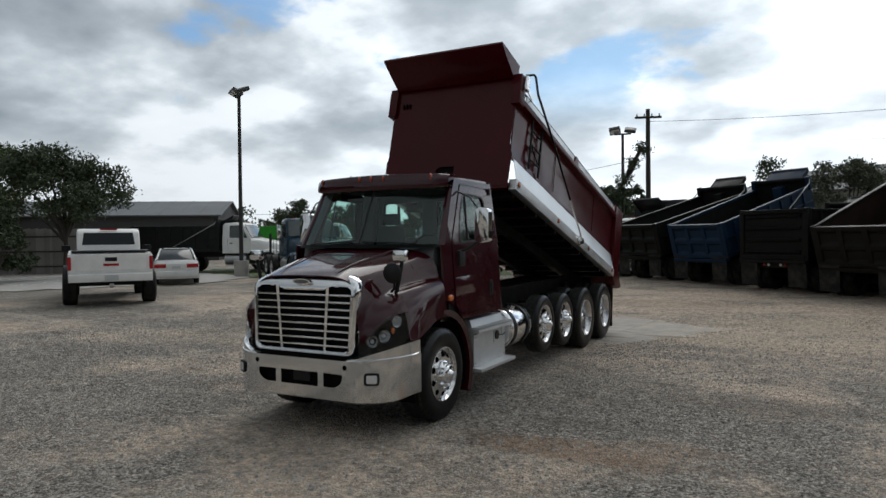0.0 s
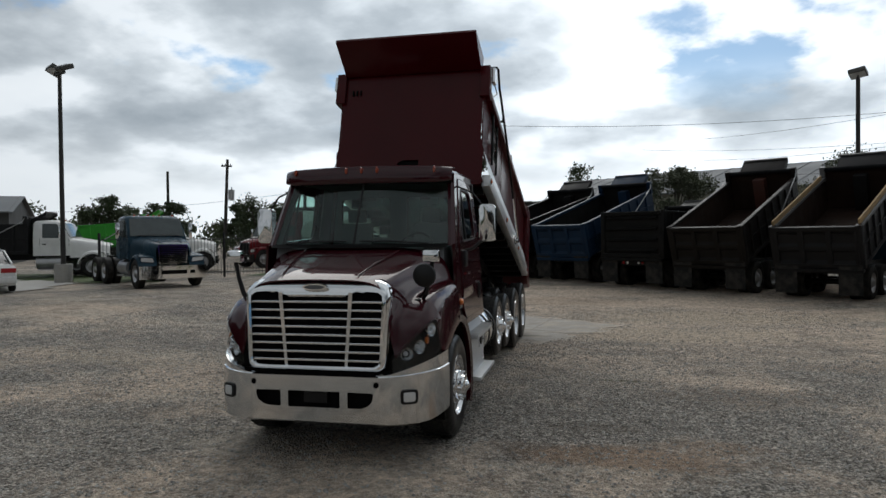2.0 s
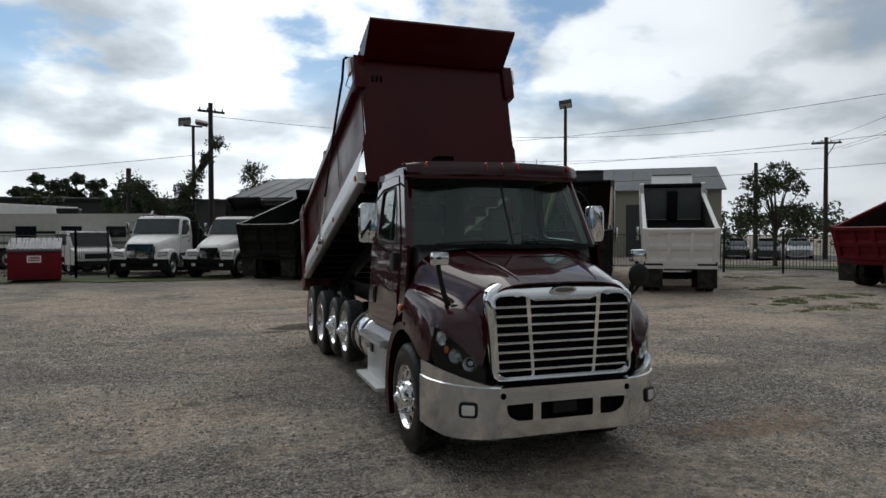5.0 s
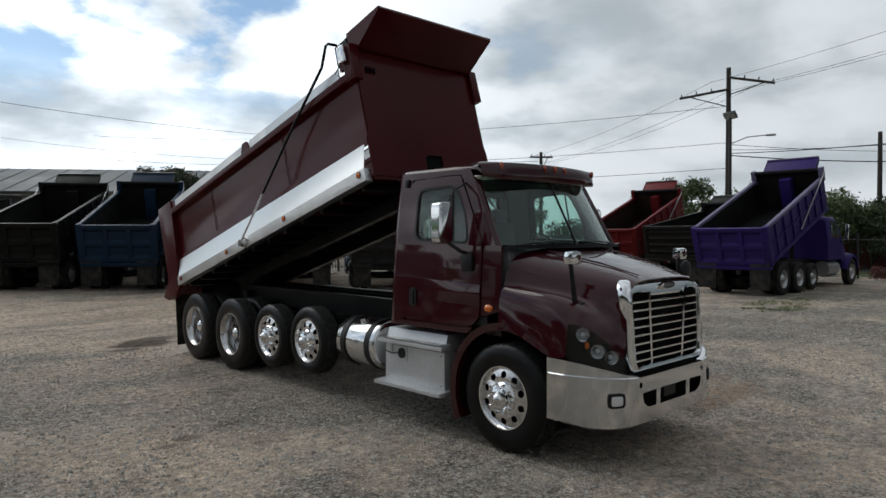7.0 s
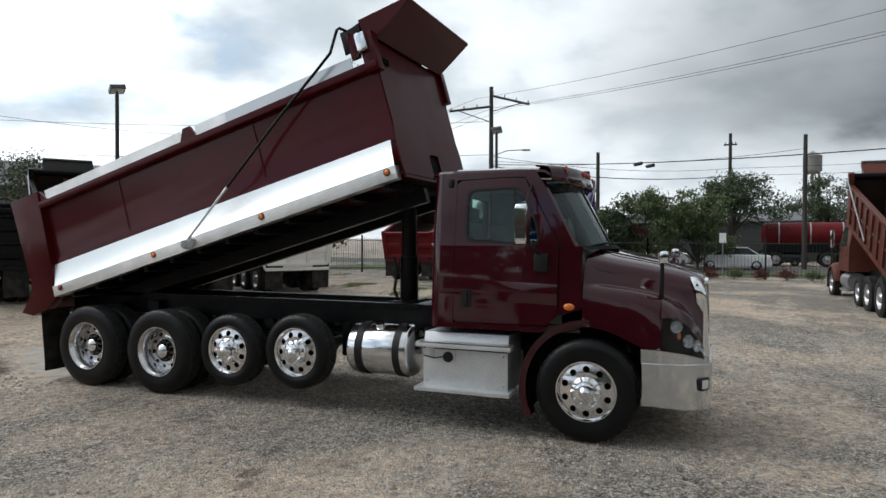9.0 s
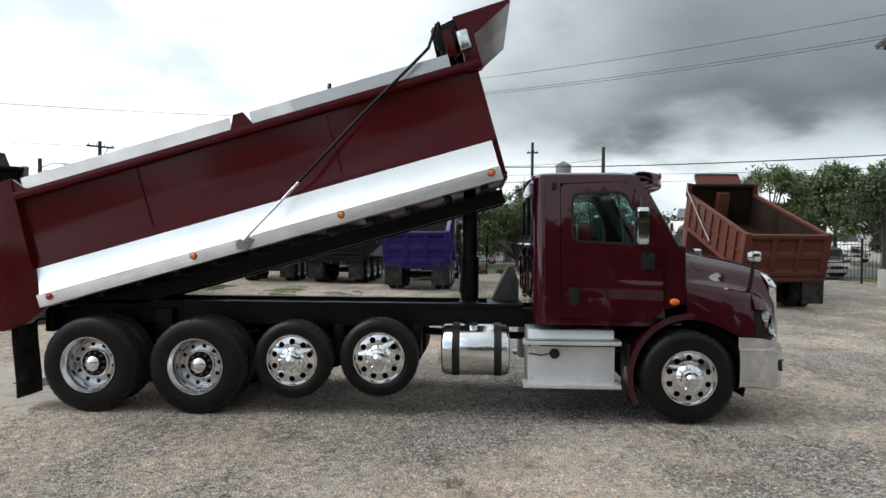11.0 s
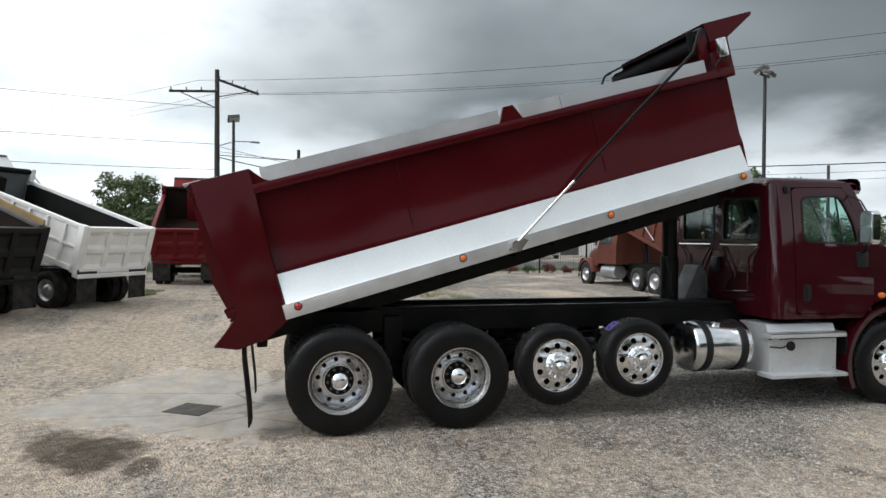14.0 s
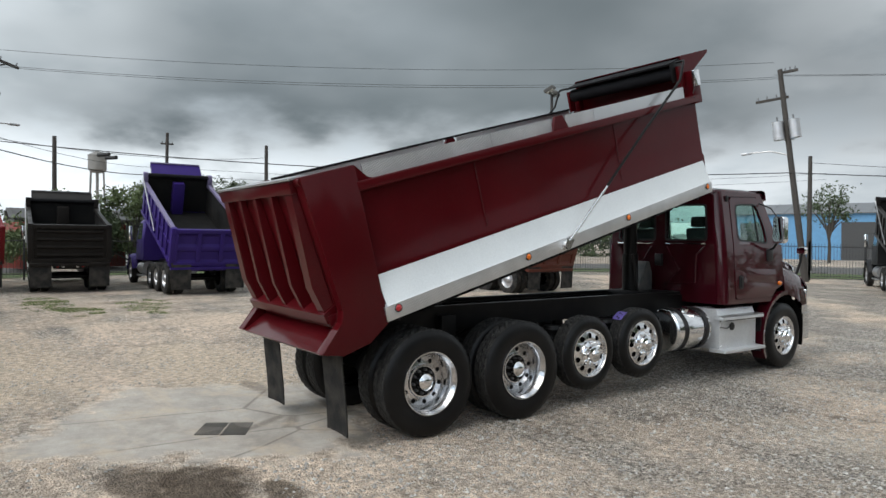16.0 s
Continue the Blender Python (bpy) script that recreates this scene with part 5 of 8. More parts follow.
# fuel tanks, boxes and steps on both sides
for s in (-1, 1):
    bm = xform(lathe(bmesh.new(), [(-0.42, 0.0), (-0.42, 0.27), (-0.405, 0.305), (-0.38, 0.32), (0.38, 0.32), (0.405, 0.305), (0.42, 0.27), (0.42, 0.0)], 40), pose(s * 0.865, 2.575, 0.815, 0, 0, 90))
    tank = part("fuel_tank", bm, ALU, truck, "polished aluminium fuel tank")
    for y in (2.30, 2.815):
        bm = xform(lathe(bmesh.new(), [(-0.045, 0.322), (-0.045, 0.332), (0.045, 0.332), (0.045, 0.322)], 40), pose(s * 0.865, y, 0.815, 0, 0, 90))
        part("tank_strap", bm, DARK, tank, "black tank strap")
    bm = cyl(bmesh.new(), (s * 0.98, 2.60, 1.10), (s * 1.00, 2.60, 1.15), 0.055, n=18)
    part("filler_cap", bm, ALU, tank)
    bm = bmesh.new()
    prism(bm, [(s * 0.58, 0.46), (s * 1.16, 0.46), (s * 1.16, 0.93), (s * 1.10, 1.10), (s * 0.58, 1.10)], "y", 0.90, 1.94, 0.008)
    tool = part("battery_box", bm, BOX_AL, truck, "white dusty aluminium battery box")
    part("upper_step", prism(bmesh.new(), [(s * 1.10, 0.935), (s * 1.265, 0.935), (s * 1.265, 0.985), (s * 1.10, 0.998)], "y", 0.84, 2.0, 0.006), BOX_AL, tool)
    part("lower_step", prism(bmesh.new(), [(s * 1.02, 0.425), (s * 1.30, 0.425), (s * 1.30, 0.47), (s * 1.02, 0.48)], "y", 0.84, 2.0, 0.006), BOX_AL, tool)
    bm = cyl(bmesh.new(), (s * 1.15, 1.62, 0.82), (s * 1.185, 1.62, 0.82), 0.062, n=20)
    part("box_latch", bm, DARK, tool, "round black latch")
    part("latch_plate", box(bmesh.new(), s * 1.158, s * 1.168, 1.53, 1.71, 0.73, 0.90), BOX_AL, tool)
    # black strip on the box face: the lid's seam with the step's shade painted in
    part("lid_shade_gap", box(bmesh.new(), s * 1.150, s * 1.1625, 0.905, 1.935, 0.905, 0.922), VOID, tool, "black strip for the lid seam and the step's shade")
    part("lid_bracket", box(bmesh.new(), s * 1.158, s * 1.176, 1.80, 1.90, 0.80, 0.93, 0.006), BOX_AL, tool)
    for yb in (0.95, 1.89):
        for zb in (0.52, 0.86):
            part("rivet", cyl(bmesh.new(), (s * 1.160, yb, zb), (s * 1.168, yb, zb), 0.012, 0.009, 8), ALU, tool)
    part("step_grip", box(bmesh.new(), s * 1.10, s * 1.268, 0.86, 1.98, 0.9985, 1.003), TREAD, tool)
    part("latch_cable", tube(bmesh.new(), [(s * 1.165, 1.68, 0.82), (s * 1.19, 1.78, 0.80), (s * 1.17, 1.93, 0.82)], 0.008, 6), DARK, tool)
    part("step_hanger", box(bmesh.new(), s * 0.43, s * 0.62, 1.2, 1.7, 0.6, 1.1), FRAME, truck)
    part("air_dryer", cyl(bmesh.new(), (s * 0.75, 0.62, 0.62), (s * 0.75, 0.62, 0.98), 0.10, n=16), FRAME, truck)

# mud flaps
for s in (-1, 1):
    bm = bmesh.new()
    loft(bm, [[(s * x, 8.46 - 0.07 * smoothstep((1.05 - z) / 0.9) + 0.02 * math.sin(6 * x), z) for x in (0.60, 0.75, 0.92, 1.08)] for z in (1.08, 0.85, 0.60, 0.36, 0.17, 0.13)])
    part("mud_flap", thicken(bm, 0.014), RUBBER_OLD, truck, "worn black rubber mud flap")
    part("flap_hanger", box(bmesh.new(), s * 0.40, s * 1.10, 8.43, 8.49, 1.06, 1.12), FRAME, truck)

# raised body: local axes are across, along the floor to the front, and up from the floor
AL = math.atan2(1.548, 5.478)
BED = Matrix(((-1, 0, 0, 0), (0, -math.cos(AL), math.sin(AL), 7.873), (0, math.sin(AL), math.cos(AL), 1.446), (0, 0, 0, 1)))


def bed_part(name, bm, mat, parent, label="", smooth=38):
    return part(name, xform(bm, BED), mat, parent, label, smooth)


bm = bmesh.new()
box(bm, -1.12, 1.12, -0.60, 5.88, -0.055, -0.02)
bed = bed_part("dump_body", bm, PAINT_BED, truck, "raised burgundy steel dump body")
for k in range(12):
    u = 0.05 + k * 0.50
    bed_part("floor_cross_member", box(bmesh.new(), -1.10, 1.10, u, u + 0.07, -0.17, -0.056), FRAME, bed)
for s in (-1, 1):
    bed_part("floor_sill", box(bmesh.new(), s * 0.36, s * 0.47, -0.45, 5.80, -0.36, -0.175), FRAME, bed)
    # side wall, a slight fold over the stainless band
    bm = loft(bmesh.new(), [[(s * 1.125, u, 0.36), (s * 1.128, u, 0.44), (s * 1.105, u, 0.50), (s * 1.105, u, 0.9), (s * 1.112, u, 1.28)] for u in [-0.12 + 5.98 * k / 14 for k in range(15)]])
    bed_part("side_wall", thicken(bm, 0.02), PAINT_BED, bed, "burgundy side sheet")
    for u in (1.46, 3.93):
        bed_part("weld_seam", tube(bmesh.new(), [(s * 1.118, u, 0.50), (s * 1.118, u, 1.27)], 0.006, 6), PAINT_BED, bed)
    bm = loft(bmesh.new(), [[(s * 1.222, u + 0.10 * (1 - k) if False else u, 0.055), (s * 1.205, u, 0.075), (s * 1.135, u, 0.385), (s * 1.122, u, 0.385)] for k, u in enumerate([-0.12, 1.5, 3.1, 4.6, 5.80])])
    bed_part("stainless_band", thicken(bm, 0.006), WHITE_BAND, bed, "bright stainless band")
    bed_part("rub_rail", prism(bmesh.new(), [(s * 1.10, -0.115), (s * 1.215, -0.105), (s * 1.222, 0.055), (s * 1.10, 0.055)], "y", -0.16, 5.81, 0.004), TREAD, bed, "diamond-plate rub rail")
    for u, mat in ((0.0, RED_LENS), (1.90, AMBER), (3.80, AMBER), (5.69, AMBER)):
        bm = xform(lathe(bmesh.new(), [(0.0, 0.036), (0.008, 0.036), (0.018, 0.026), (0.022, 0.0)], 18), pose(s * 1.220, u, 0.0, 0, 0, 0 if s > 0 else 180))
        bed_part("marker_lamp", bm, mat, bed, "small round marker lamp")
        bm = xform(lathe(bmesh.new(), [(0.0, 0.046), (0.010, 0.044), (0.010, 0.036)], 18), pose(s * 1.219, u, 0.0, 0, 0, 0 if s > 0 else 180))
        bed_part("lamp_grommet", bm, DARK, bed)
    bed_part("top_rail", box(bmesh.new(), s * 1.085, s * 1.205, -0.12, 5.90, 1.272, 1.372, 0.012), PAINT_BED, bed)
    for u0, u1, mat in ((0.0, 1.75, TREAD), (1.755, 2.76, TREAD), (3.02, 3.55, TREAD), (3.555, 5.56, STAINLESS)):
        bed_part("side_board", box(bmesh.new(), s * 1.135, s * 1.150, u0, u1, 1.372, 1.530), mat, bed, "diamond-plate side board" if mat is TREAD else "smooth stainless side board")
    if s < 0:
        bed_part("tarp_side_edge", tube(bmesh.new(), [(s * 1.13, -0.05, 1.545), (s * 1.13, 3.0, 1.548), (s * 1.13, 5.60, 1.545)], 0.016), TARP, bed)
    bed_part("board_bracket", prism(bmesh.new(), [(2.74, 1.365), (3.04, 1.365), (2.95, 1.545), (2.83, 1.545)], "x", s * 1.128, s * 1.172), PAINT_BED, bed)
    bed_part("board_end", prism(bmesh.new(), [(-0.12, 1.365), (0.10, 1.365), (0.02, 1.40), (-0.10, 1.545)], "x", s * 1.125, s * 1.175), PAINT_BED, bed)
    # rear corner post with its kicked-out tail
    bm = prism(bmesh.new(), [(-0.10, 1.545), (-0.72, 1.545), (-0.60, 0.16), (-0.64, 0.05), (-0.95, -0.17), (-0.72, -0.27), (-0.40, -0.25), (-0.14, -0.12)], "x", s * 1.06, s * 1.20, 0.012)
    bed_part("corner_post", bm, PAINT_BED, bed)
    bed_part("gate_hinge", cyl(bmesh.new(), (s * 1.02, -0.69, 1.50), (s * 1.19, -0.69, 1.50), 0.045), PAINT_BED, bed)
    bed_part("gate_latch", box(bmesh.new(), s * 0.98, s * 1.06, -0.72, -0.60, 0.02, 0.14, 0.02), PAINT_BED, bed)
    # headboard posts
    bed_part("front_post", box(bmesh.new(), s * 1.045, s * 1.195, 5.74, 5.93, 1.25, 1.74, 0.012), PAINT_BED, bed)
    bm = prism(bmesh.new(), [(5.74, 1.98), (6.46, 2.00), (6.45, 1.96), (5.92, 1.69), (5.78, 1.69)], "x", s * 1.035, s * 1.055)
    bed_part("canopy_gusset", bm, PAINT_BED, bed)
    # tarp drive and arm
    bed_part("tarp_motor", box(bmesh.new(), s * 1.20, s * 1.26, 5.72, 5.86, 1.50, 1.74, 0.025), ALU, bed, "aluminium tarp motor cover")
    bed_part("motor_wire", tube(bmesh.new(), [(s * 1.235, 5.74, 1.50), (s * 1.26, 5.62, 1.42), (s * 1.22, 5.70, 1.34)], 0.008, 6), DARK, bed)
    arm = bed_part("tarp_arm", tube(bmesh.new(), [(s * 1.275, 2.55, 0.0), (s * 1.275, 3.48, 0.55)], 0.017, 12), ALU, bed, "aluminium lower tarp arm")
    bm = tube(bmesh.new(), [(s * 1.275, 3.42, 0.515), (s * 1.272, 4.4, 1.10), (s * 1.262, 5.20, 1.545), (s * 1.255, 5.36, 1.64), (s * 1.25, 5.52, 1.88), (s * 1.23, 5.55, 1.90), (s * 1.10, 5.56, 1.90)], 0.019, 10)
    bed_part("upper_tarp_arm", bm, FRAME, bed, "black bent upper tarp arm")
    bed_part("arm_pivot", xform(cyl(bmesh.new(), (0, 0, 0), (0.09, 0, 0), 0.055, n=18), pose(s * 1.205 if s > 0 else -1.295, 2.53, -0.02)), ALU, bed)
    bed_part("arm_spring_case", prism(bmesh.new(), [(2.44, -0.06), (2.58, -0.11), (2.70, -0.01), (2.60, 0.06)], "x", s * 1.224, s * 1.238), ALU, bed)
# headboard with its lower window and the canopy
bm = bmesh.new()
plate(bm, [(-1.10, -0.10), (1.10, -0.10), (1.12, 0.40), (1.075, 0.62), (1.10, 1.72), (-1.10, 1.72), (-1.075, 0.62), (-1.12, 0.40)], [[(-0.16, 0.02), (0.16, 0.02), (0.16, 0.26), (0.08, 0.30), (-0.16, 0.30)]], lambda x, w: (x, 5.87, w), 0.02)
bed_part("headboard", bm, PAINT_BED, bed, "burgundy headboard")
bed_part("hoist_pocket", box(bmesh.new(), -0.22, 0.22, 5.40, 5.84, -0.02, 0.34), VOID, bed)
for x in (0.80, 0.86, 0.92):
    bed_part("headboard_slot", box(bmesh.new(), x, x + 0.02, 5.872, 5.90, 1.38, 1.46), VOID, bed)
bm = bmesh.new()
loft(bm, [[(x, 5.74, 1.985), (x, 6.10, 1.995), (x, 6.455, 2.005), (x, 6.47, 1.97), (x, 6.45, 1.955), (x, 6.18, 1.825), (x, 5.91, 1.69)] for x in (-1.04, -0.35, 0.35, 1.04)])
bed_part("canopy", thicken(bm, 0.012), PAINT_BED, bed, "burgundy cab canopy with a folded lip")
bm = cyl(bmesh.new(), (-1.0, 5.60, 1.76), (1.04, 5.60, 1.76), 0.105, n=20)
roll = bed_part("tarp_roll", bm, TARP, bed, "rolled black mesh tarp")
bed_part("roll_cover", prism(bmesh.new(), [(5.44, 1.90), (5.74, 1.955), (5.74, 1.935), (5.45, 1.875)], "x", -1.0, 1.04), TARP, bed)
for s in (-1, 1):
    bed_part("roll_post", box(bmesh.new(), s * 1.07, s * 1.12, 5.56, 5.68, 1.50, 1.84, 0.008), PAINT_BED, bed)
bed_part("roll_end", box(bmesh.new(), 1.045, 1.065, 5.46, 5.74, 1.62, 1.92, 0.01), FRAME, bed)
# tailgate
bm = bmesh.new()
prism(bm, [(-0.60, 0.10), (-0.70, 1.46), (-0.66, 1.46), (-0.56, 0.10)], "x", -1.05, 1.05)
gate = bed_part("tailgate", bm, PAINT_BED, bed, "burgundy ribbed tailgate")
bed_part("gate_rail", box(bmesh.new(), -1.055, 1.055, -0.77, -0.64, 1.40, 1.53, 0.01), PAINT_BED, bed)
bed_part("gate_rail", prism(bmesh.new(), [(-0.60, 0.06), (-0.74, 0.06), (-0.76, 0.16), (-0.62, 0.22)], "x", -1.05, 1.05), PAINT_BED, bed)
bed_part("gate_cap", box(bmesh.new(), -1.10, 1.10, -0.79, -0.60, 1.535, 1.56, 0.006), STAINLESS, bed)
for k in range(5):
    x = -0.94 + k * 0.47
    bm = bmesh.new()
    w = 0.034 if 0 < k < 4 else 0.075
    loft(bm, [[(x - w - 0.02, -0.70, 1.42), (x - w, -0.755, 1.42), (x + w, -0.755, 1.42), (x + w + 0.02, -0.70, 1.42)],
              [(x - w - 0.02, -0.64, 0.45), (x - w, -0.79, 0.45), (x + w, -0.79, 0.45), (x + w + 0.02, -0.64, 0.45)],
              [(x - w - 0.02, -0.60, 0.14), (x - w, -0.72, 0.14), (x + w, -0.72, 0.14), (x + w + 0.02, -0.60, 0.14)]])
    bed_part("gate_rib", bm, PAINT_BED, bed)
bm = prism(bmesh.new(), [(-0.50, -0.02), (-0.92, -0.185), (-0.90, -0.215), (-0.74, -0.275), (-0.45, -0.06)], "x", -1.06, 1.06)
bed_part("tail_apron", bm, PAINT_BED, bed, "sloped burgundy tail apron")
# ladder by the driver's door side of the body
lad = bmesh.new()
for u in (4.78, 5.22):
    tube(lad, [(-1.15, u, 0.44), (-1.15, u, 1.27)], 0.020, 8)
for w in (0.62, 0.86, 1.10):
    tube(lad, [(-1.15, 4.78, w), (-1.15, 5.22, w)], 0.016, 8)
tube(lad, [(-1.15, 4.78, 0.62), (-1.15, 5.0, 0.74), (-1.15, 5.22, 0.86)], 0.012, 8)
bed_part("side_ladder", lad, FRAME, bed, "black welded side ladder")
# paper sticker left on a tyre
bm = bmesh.new()
a0, a1 = radians(44), radians(64)
loft(bm, [[(-1.02 + 0.16 * v, 3.76 + 0.487 * math.cos(a), 0.725 + 0.487 * math.sin(a)) for v in (0, 1)] for a in (a0, (a0 + a1) / 2, a1)])
part("tyre_sticker", thicken(bm, 0.003), PURPLE_PAPER, truck, "purple and white paper tyre sticker")

# ---- parked vehicles ----
CACHE = {}


def cached(key, make):
    """One mesh for all alike parts."""
    if key not in CACHE:
        CACHE[key] = to_mesh(make(), key if isinstance(key, str) else key[0])
    return CACHE[key]


YARD_STEEL = material("yard_wheel_steel", (0.45, 0.45, 0.46), 0.35, 0.8, var=0.15, dust=0.25)
WHITE_LENS = material("white_lens", (0.85, 0.85, 0.85), 0.25, var=0.05)
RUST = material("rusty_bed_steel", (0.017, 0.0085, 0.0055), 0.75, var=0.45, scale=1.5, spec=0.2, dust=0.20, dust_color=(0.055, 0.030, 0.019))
GREY_STEEL = material("scraped_bed_steel", (0.17, 0.18, 0.185), 0.55, 0.2, var=0.3, scale=1.2)
BOARD_WOOD = material("tan_board_wood", (0.30, 0.20, 0.095), 0.8, var=0.3, scale=3)
# glass colour raised to stand in for reflected and see-through light
YARD_GLASS = material("lightened_tinted_glass", (0.040, 0.052, 0.052), 0.06, var=0.25, scale=2.0, coat=0.5, spec=0.5)
RUST_POST = material("rust_red_post", (0.060, 0.016, 0.009), 0.7, var=0.4, scale=2)
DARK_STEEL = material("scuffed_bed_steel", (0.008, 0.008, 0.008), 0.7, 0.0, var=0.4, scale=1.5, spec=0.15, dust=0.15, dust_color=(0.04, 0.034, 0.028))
WORN_EDGE = material("worn_grey_edge", (0.16, 0.16, 0.16), 0.5, 0.4, var=0.3, scale=3)
PLATE_BAR = material("plain_plate", (0.55, 0.56, 0.56), 0.5, var=0.2)


def yard_tyre(R=0.52, w=0.27):
    bm = bmesh.new()
    return lathe(bm, [(-0.02, R * 0.56), (0.004, R * 0.66), (0.006, R * 0.86), (-0.03, R), (-w + 0.03, R), (-w, R * 0.86), (-w + 0.02, R * 0.56)], 28)


def yard_rim(R=0.52):
    return lathe(bmesh.new(), [(-0.012, R * 0.575), (-0.03, R * 0.53), (-0.10, R * 0.48), (-0.085, R * 0.30), (-0.02, R * 0.24), (0.01, R * 0.16), (0.02, 0.0)], 20)


def yard_wheel(root, x, y, z, R=0.52, w=0.27, mat=None):
    m = pose(x, y, z, 0, 0, 0 if x > 0 else 180)
    wh = mesh_part("wheel", cached(("wheel", R), lambda: yard_rim(R)), mat or YARD_STEEL, root, "dull metal wheel", m=m)
    mesh_part("tyre", cached(("tyre", R, w), lambda: yard_tyre(R, w)), RUBBER_OLD, wh)
    return wh


def lamp_disc(root, x, y, z, r, mat, name="tail_lamp", turn=-90):
    me = cached((name, r, mat.name), lambda: lathe(bmesh.new(), [(0.0, r), (0.02, r * 0.85), (0.026, 0.0)], 12))
    return mesh_part(name, me, mat, root, m=pose(x, y, z, 0, 0, turn))


def truck_cab(root, y0, paint, hood_len=1.55, roof=2.66, stacks=0, slope=0.30, bars=7, bumper_mat=None, glass=None, wide=1.06, square=False, grille_w=0.50, visor=False):
    """A conventional truck cab with its hood, from its back wall y0 towards +y."""
    glass = glass or YARD_GLASS
    bumper_mat = bumper_mat or CHROME
    yw = y0 + 1.55                                           # foot of the windscreen
    belt = 1.80
    bm = bmesh.new()
    rows = []
    for y, zt, wr in ((y0, roof - 0.10, 0.90), (y0 + 0.08, roof - 0.02, 0.93), (y0 + 0.5, roof, 0.94), (yw - 0.62, roof - 0.01, 0.94), (yw - 0.44, roof - 0.08, 0.93), (yw - 0.24, roof - 0.40, 0.97), (yw - 0.03, belt + 0.02, 1.0), (yw, 1.25, 1.0)):
        w = wide * wr
        belt_ = min(belt, zt - 0.04)
        half = [(0, zt), (w * 0.62, zt - 0.008), (w * 0.90, zt - 0.03), (w, max(zt - 0.12, belt_)), (wide, belt_ - 0.02), (wide * 1.01, 1.02)]
        rows.append([(-x, y, q) for x, q in reversed(half)] + [(x, y, q) for x, q in half[1:]])
    loft(bm, rows)
    for r in (rows[0], rows[-1]):
        bm.faces.new([bm.verts.new(p) for p in r])
    cab_ = part("cab", bm, paint, root, smooth=50)
    bm = bmesh.new()
    span = roof - 0.14 - (belt + 0.07)
    rows = []
    for k in range(6):
        v = k / 5
        z, hw = belt + 0.07 + span * v, wide * (0.93 - 0.06 * v)
        rows.append([(hw * u, yw + 0.012 - 0.41 * (z - belt) / (roof - 0.08 - belt) + 0.05 * (1 - u * u), z) for u in (-1, -0.8, -0.4, 0, 0.4, 0.8, 1)])
    loft(bm, rows)
    part("windscreen", thicken(bm, 0.012), glass, cab_)
    for s in (-1, 1):
        part("wiper", tube(bmesh.new(), [(s * 0.75, yw + 0.05, belt + 0.08), (s * 0.10, yw + 0.06, belt + 0.12)], 0.012, 5), DARK, cab_)
        pl = bmesh.new()
        side_x = lambda z: wide * 1.0 - wide * 0.06 * max(0.0, z - belt) / (roof - belt) + 0.004
        plate(pl, rounded([(y0 + 0.38, belt + 0.04), (yw - 0.20, belt + 0.02), (yw - 0.56, roof - 0.18), (y0 + 0.38, roof - 0.18)], 0.06), [], lambda y, z, s=s: (s * side_x(z), y, z), 0.010)
        part("door_window", pl, glass, cab_)
        for yd in (y0 + 0.27, yw - 0.06):
            part("door_seam", tube(bmesh.new(), [(s * wide, yd, 1.10), (s * wide, yd, belt)], 0.006, 4), DARK, cab_)
        part("door_handle", box(bmesh.new(), s * wide, s * (wide + 0.02), y0 + 0.38, y0 + 0.54, 1.52, 1.57), DARK, cab_)
        bm = box(bmesh.new(), s * (wide + 0.20), s * (wide + 0.34), yw - 0.40, yw - 0.32, 1.78, 2.36, 0.03)
        mir_ = part("door_mirror", bm, CHROME, root)
        part("mirror_arm", tube(bmesh.new(), [(s * wide * 0.96, yw - 0.35, 2.34), (s * (wide + 0.27), yw - 0.36, 2.40), (s * (wide + 0.27), yw - 0.36, 1.74), (s * wide, yw - 0.35, 1.70)], 0.016, 6), DARK, mir_)
    for s in ((-1, 1), (1,), ())[2 - stacks]:
        st = part("exhaust_pipe", tube(bmesh.new(), [(s * 0.85, y0 - 0.18, 1.2), (s * 0.85, y0 - 0.18, 2.75), (s * 0.85, y0 - 0.26, 2.9)], 0.065, 12), CHROME, root, "upright chrome exhaust pipe")
        part("heat_shield", cyl(bmesh.new(), (s * 0.85, y0 - 0.18, 1.6), (s * 0.85, y0 - 0.18, 2.3), 0.085, n=14), YARD_STEEL, st)
    yh = yw + hood_len
    zc = 1.84
    rows = []
    for u, w, dz in ((-0.02, 1.02, 0.0), (0.30, 0.95, 0.28), (0.60, 0.84, 0.58), (0.85, 0.74, 0.88), (0.97, grille_w + 0.13, 1.08), (1.0, grille_w + 0.10, 1.28)):
        z, y = zc - slope * dz, yw + hood_len * u
        half = [(0, z), (w * 0.45, z - 0.006), (w * 0.78, z - 0.03), (w * 0.94, z - 0.09), (w, z - 0.22), (w * 1.01, z - 0.40), (w * 1.02, 0.92)]
        rows.append([(-x, y, q) for x, q in reversed(half)] + [(x, y, q) for x, q in half[1:]])
    hood_ = part("hood", thicken(loft(bmesh.new(), rows), 0.02), paint, root, smooth=50)
    for s in (-1, 1):
        part("hood_ridge", tube(bmesh.new(), [(s * 0.62, yw + 0.05, zc - 0.02), (s * 0.48, yw + hood_len * 0.5, zc - slope * 0.48 - 0.01), (s * 0.34, yh - 0.12, zc - slope * 1.0)], 0.022, 6), paint, hood_)
    zg = zc - slope * 1.20
    gw = grille_w
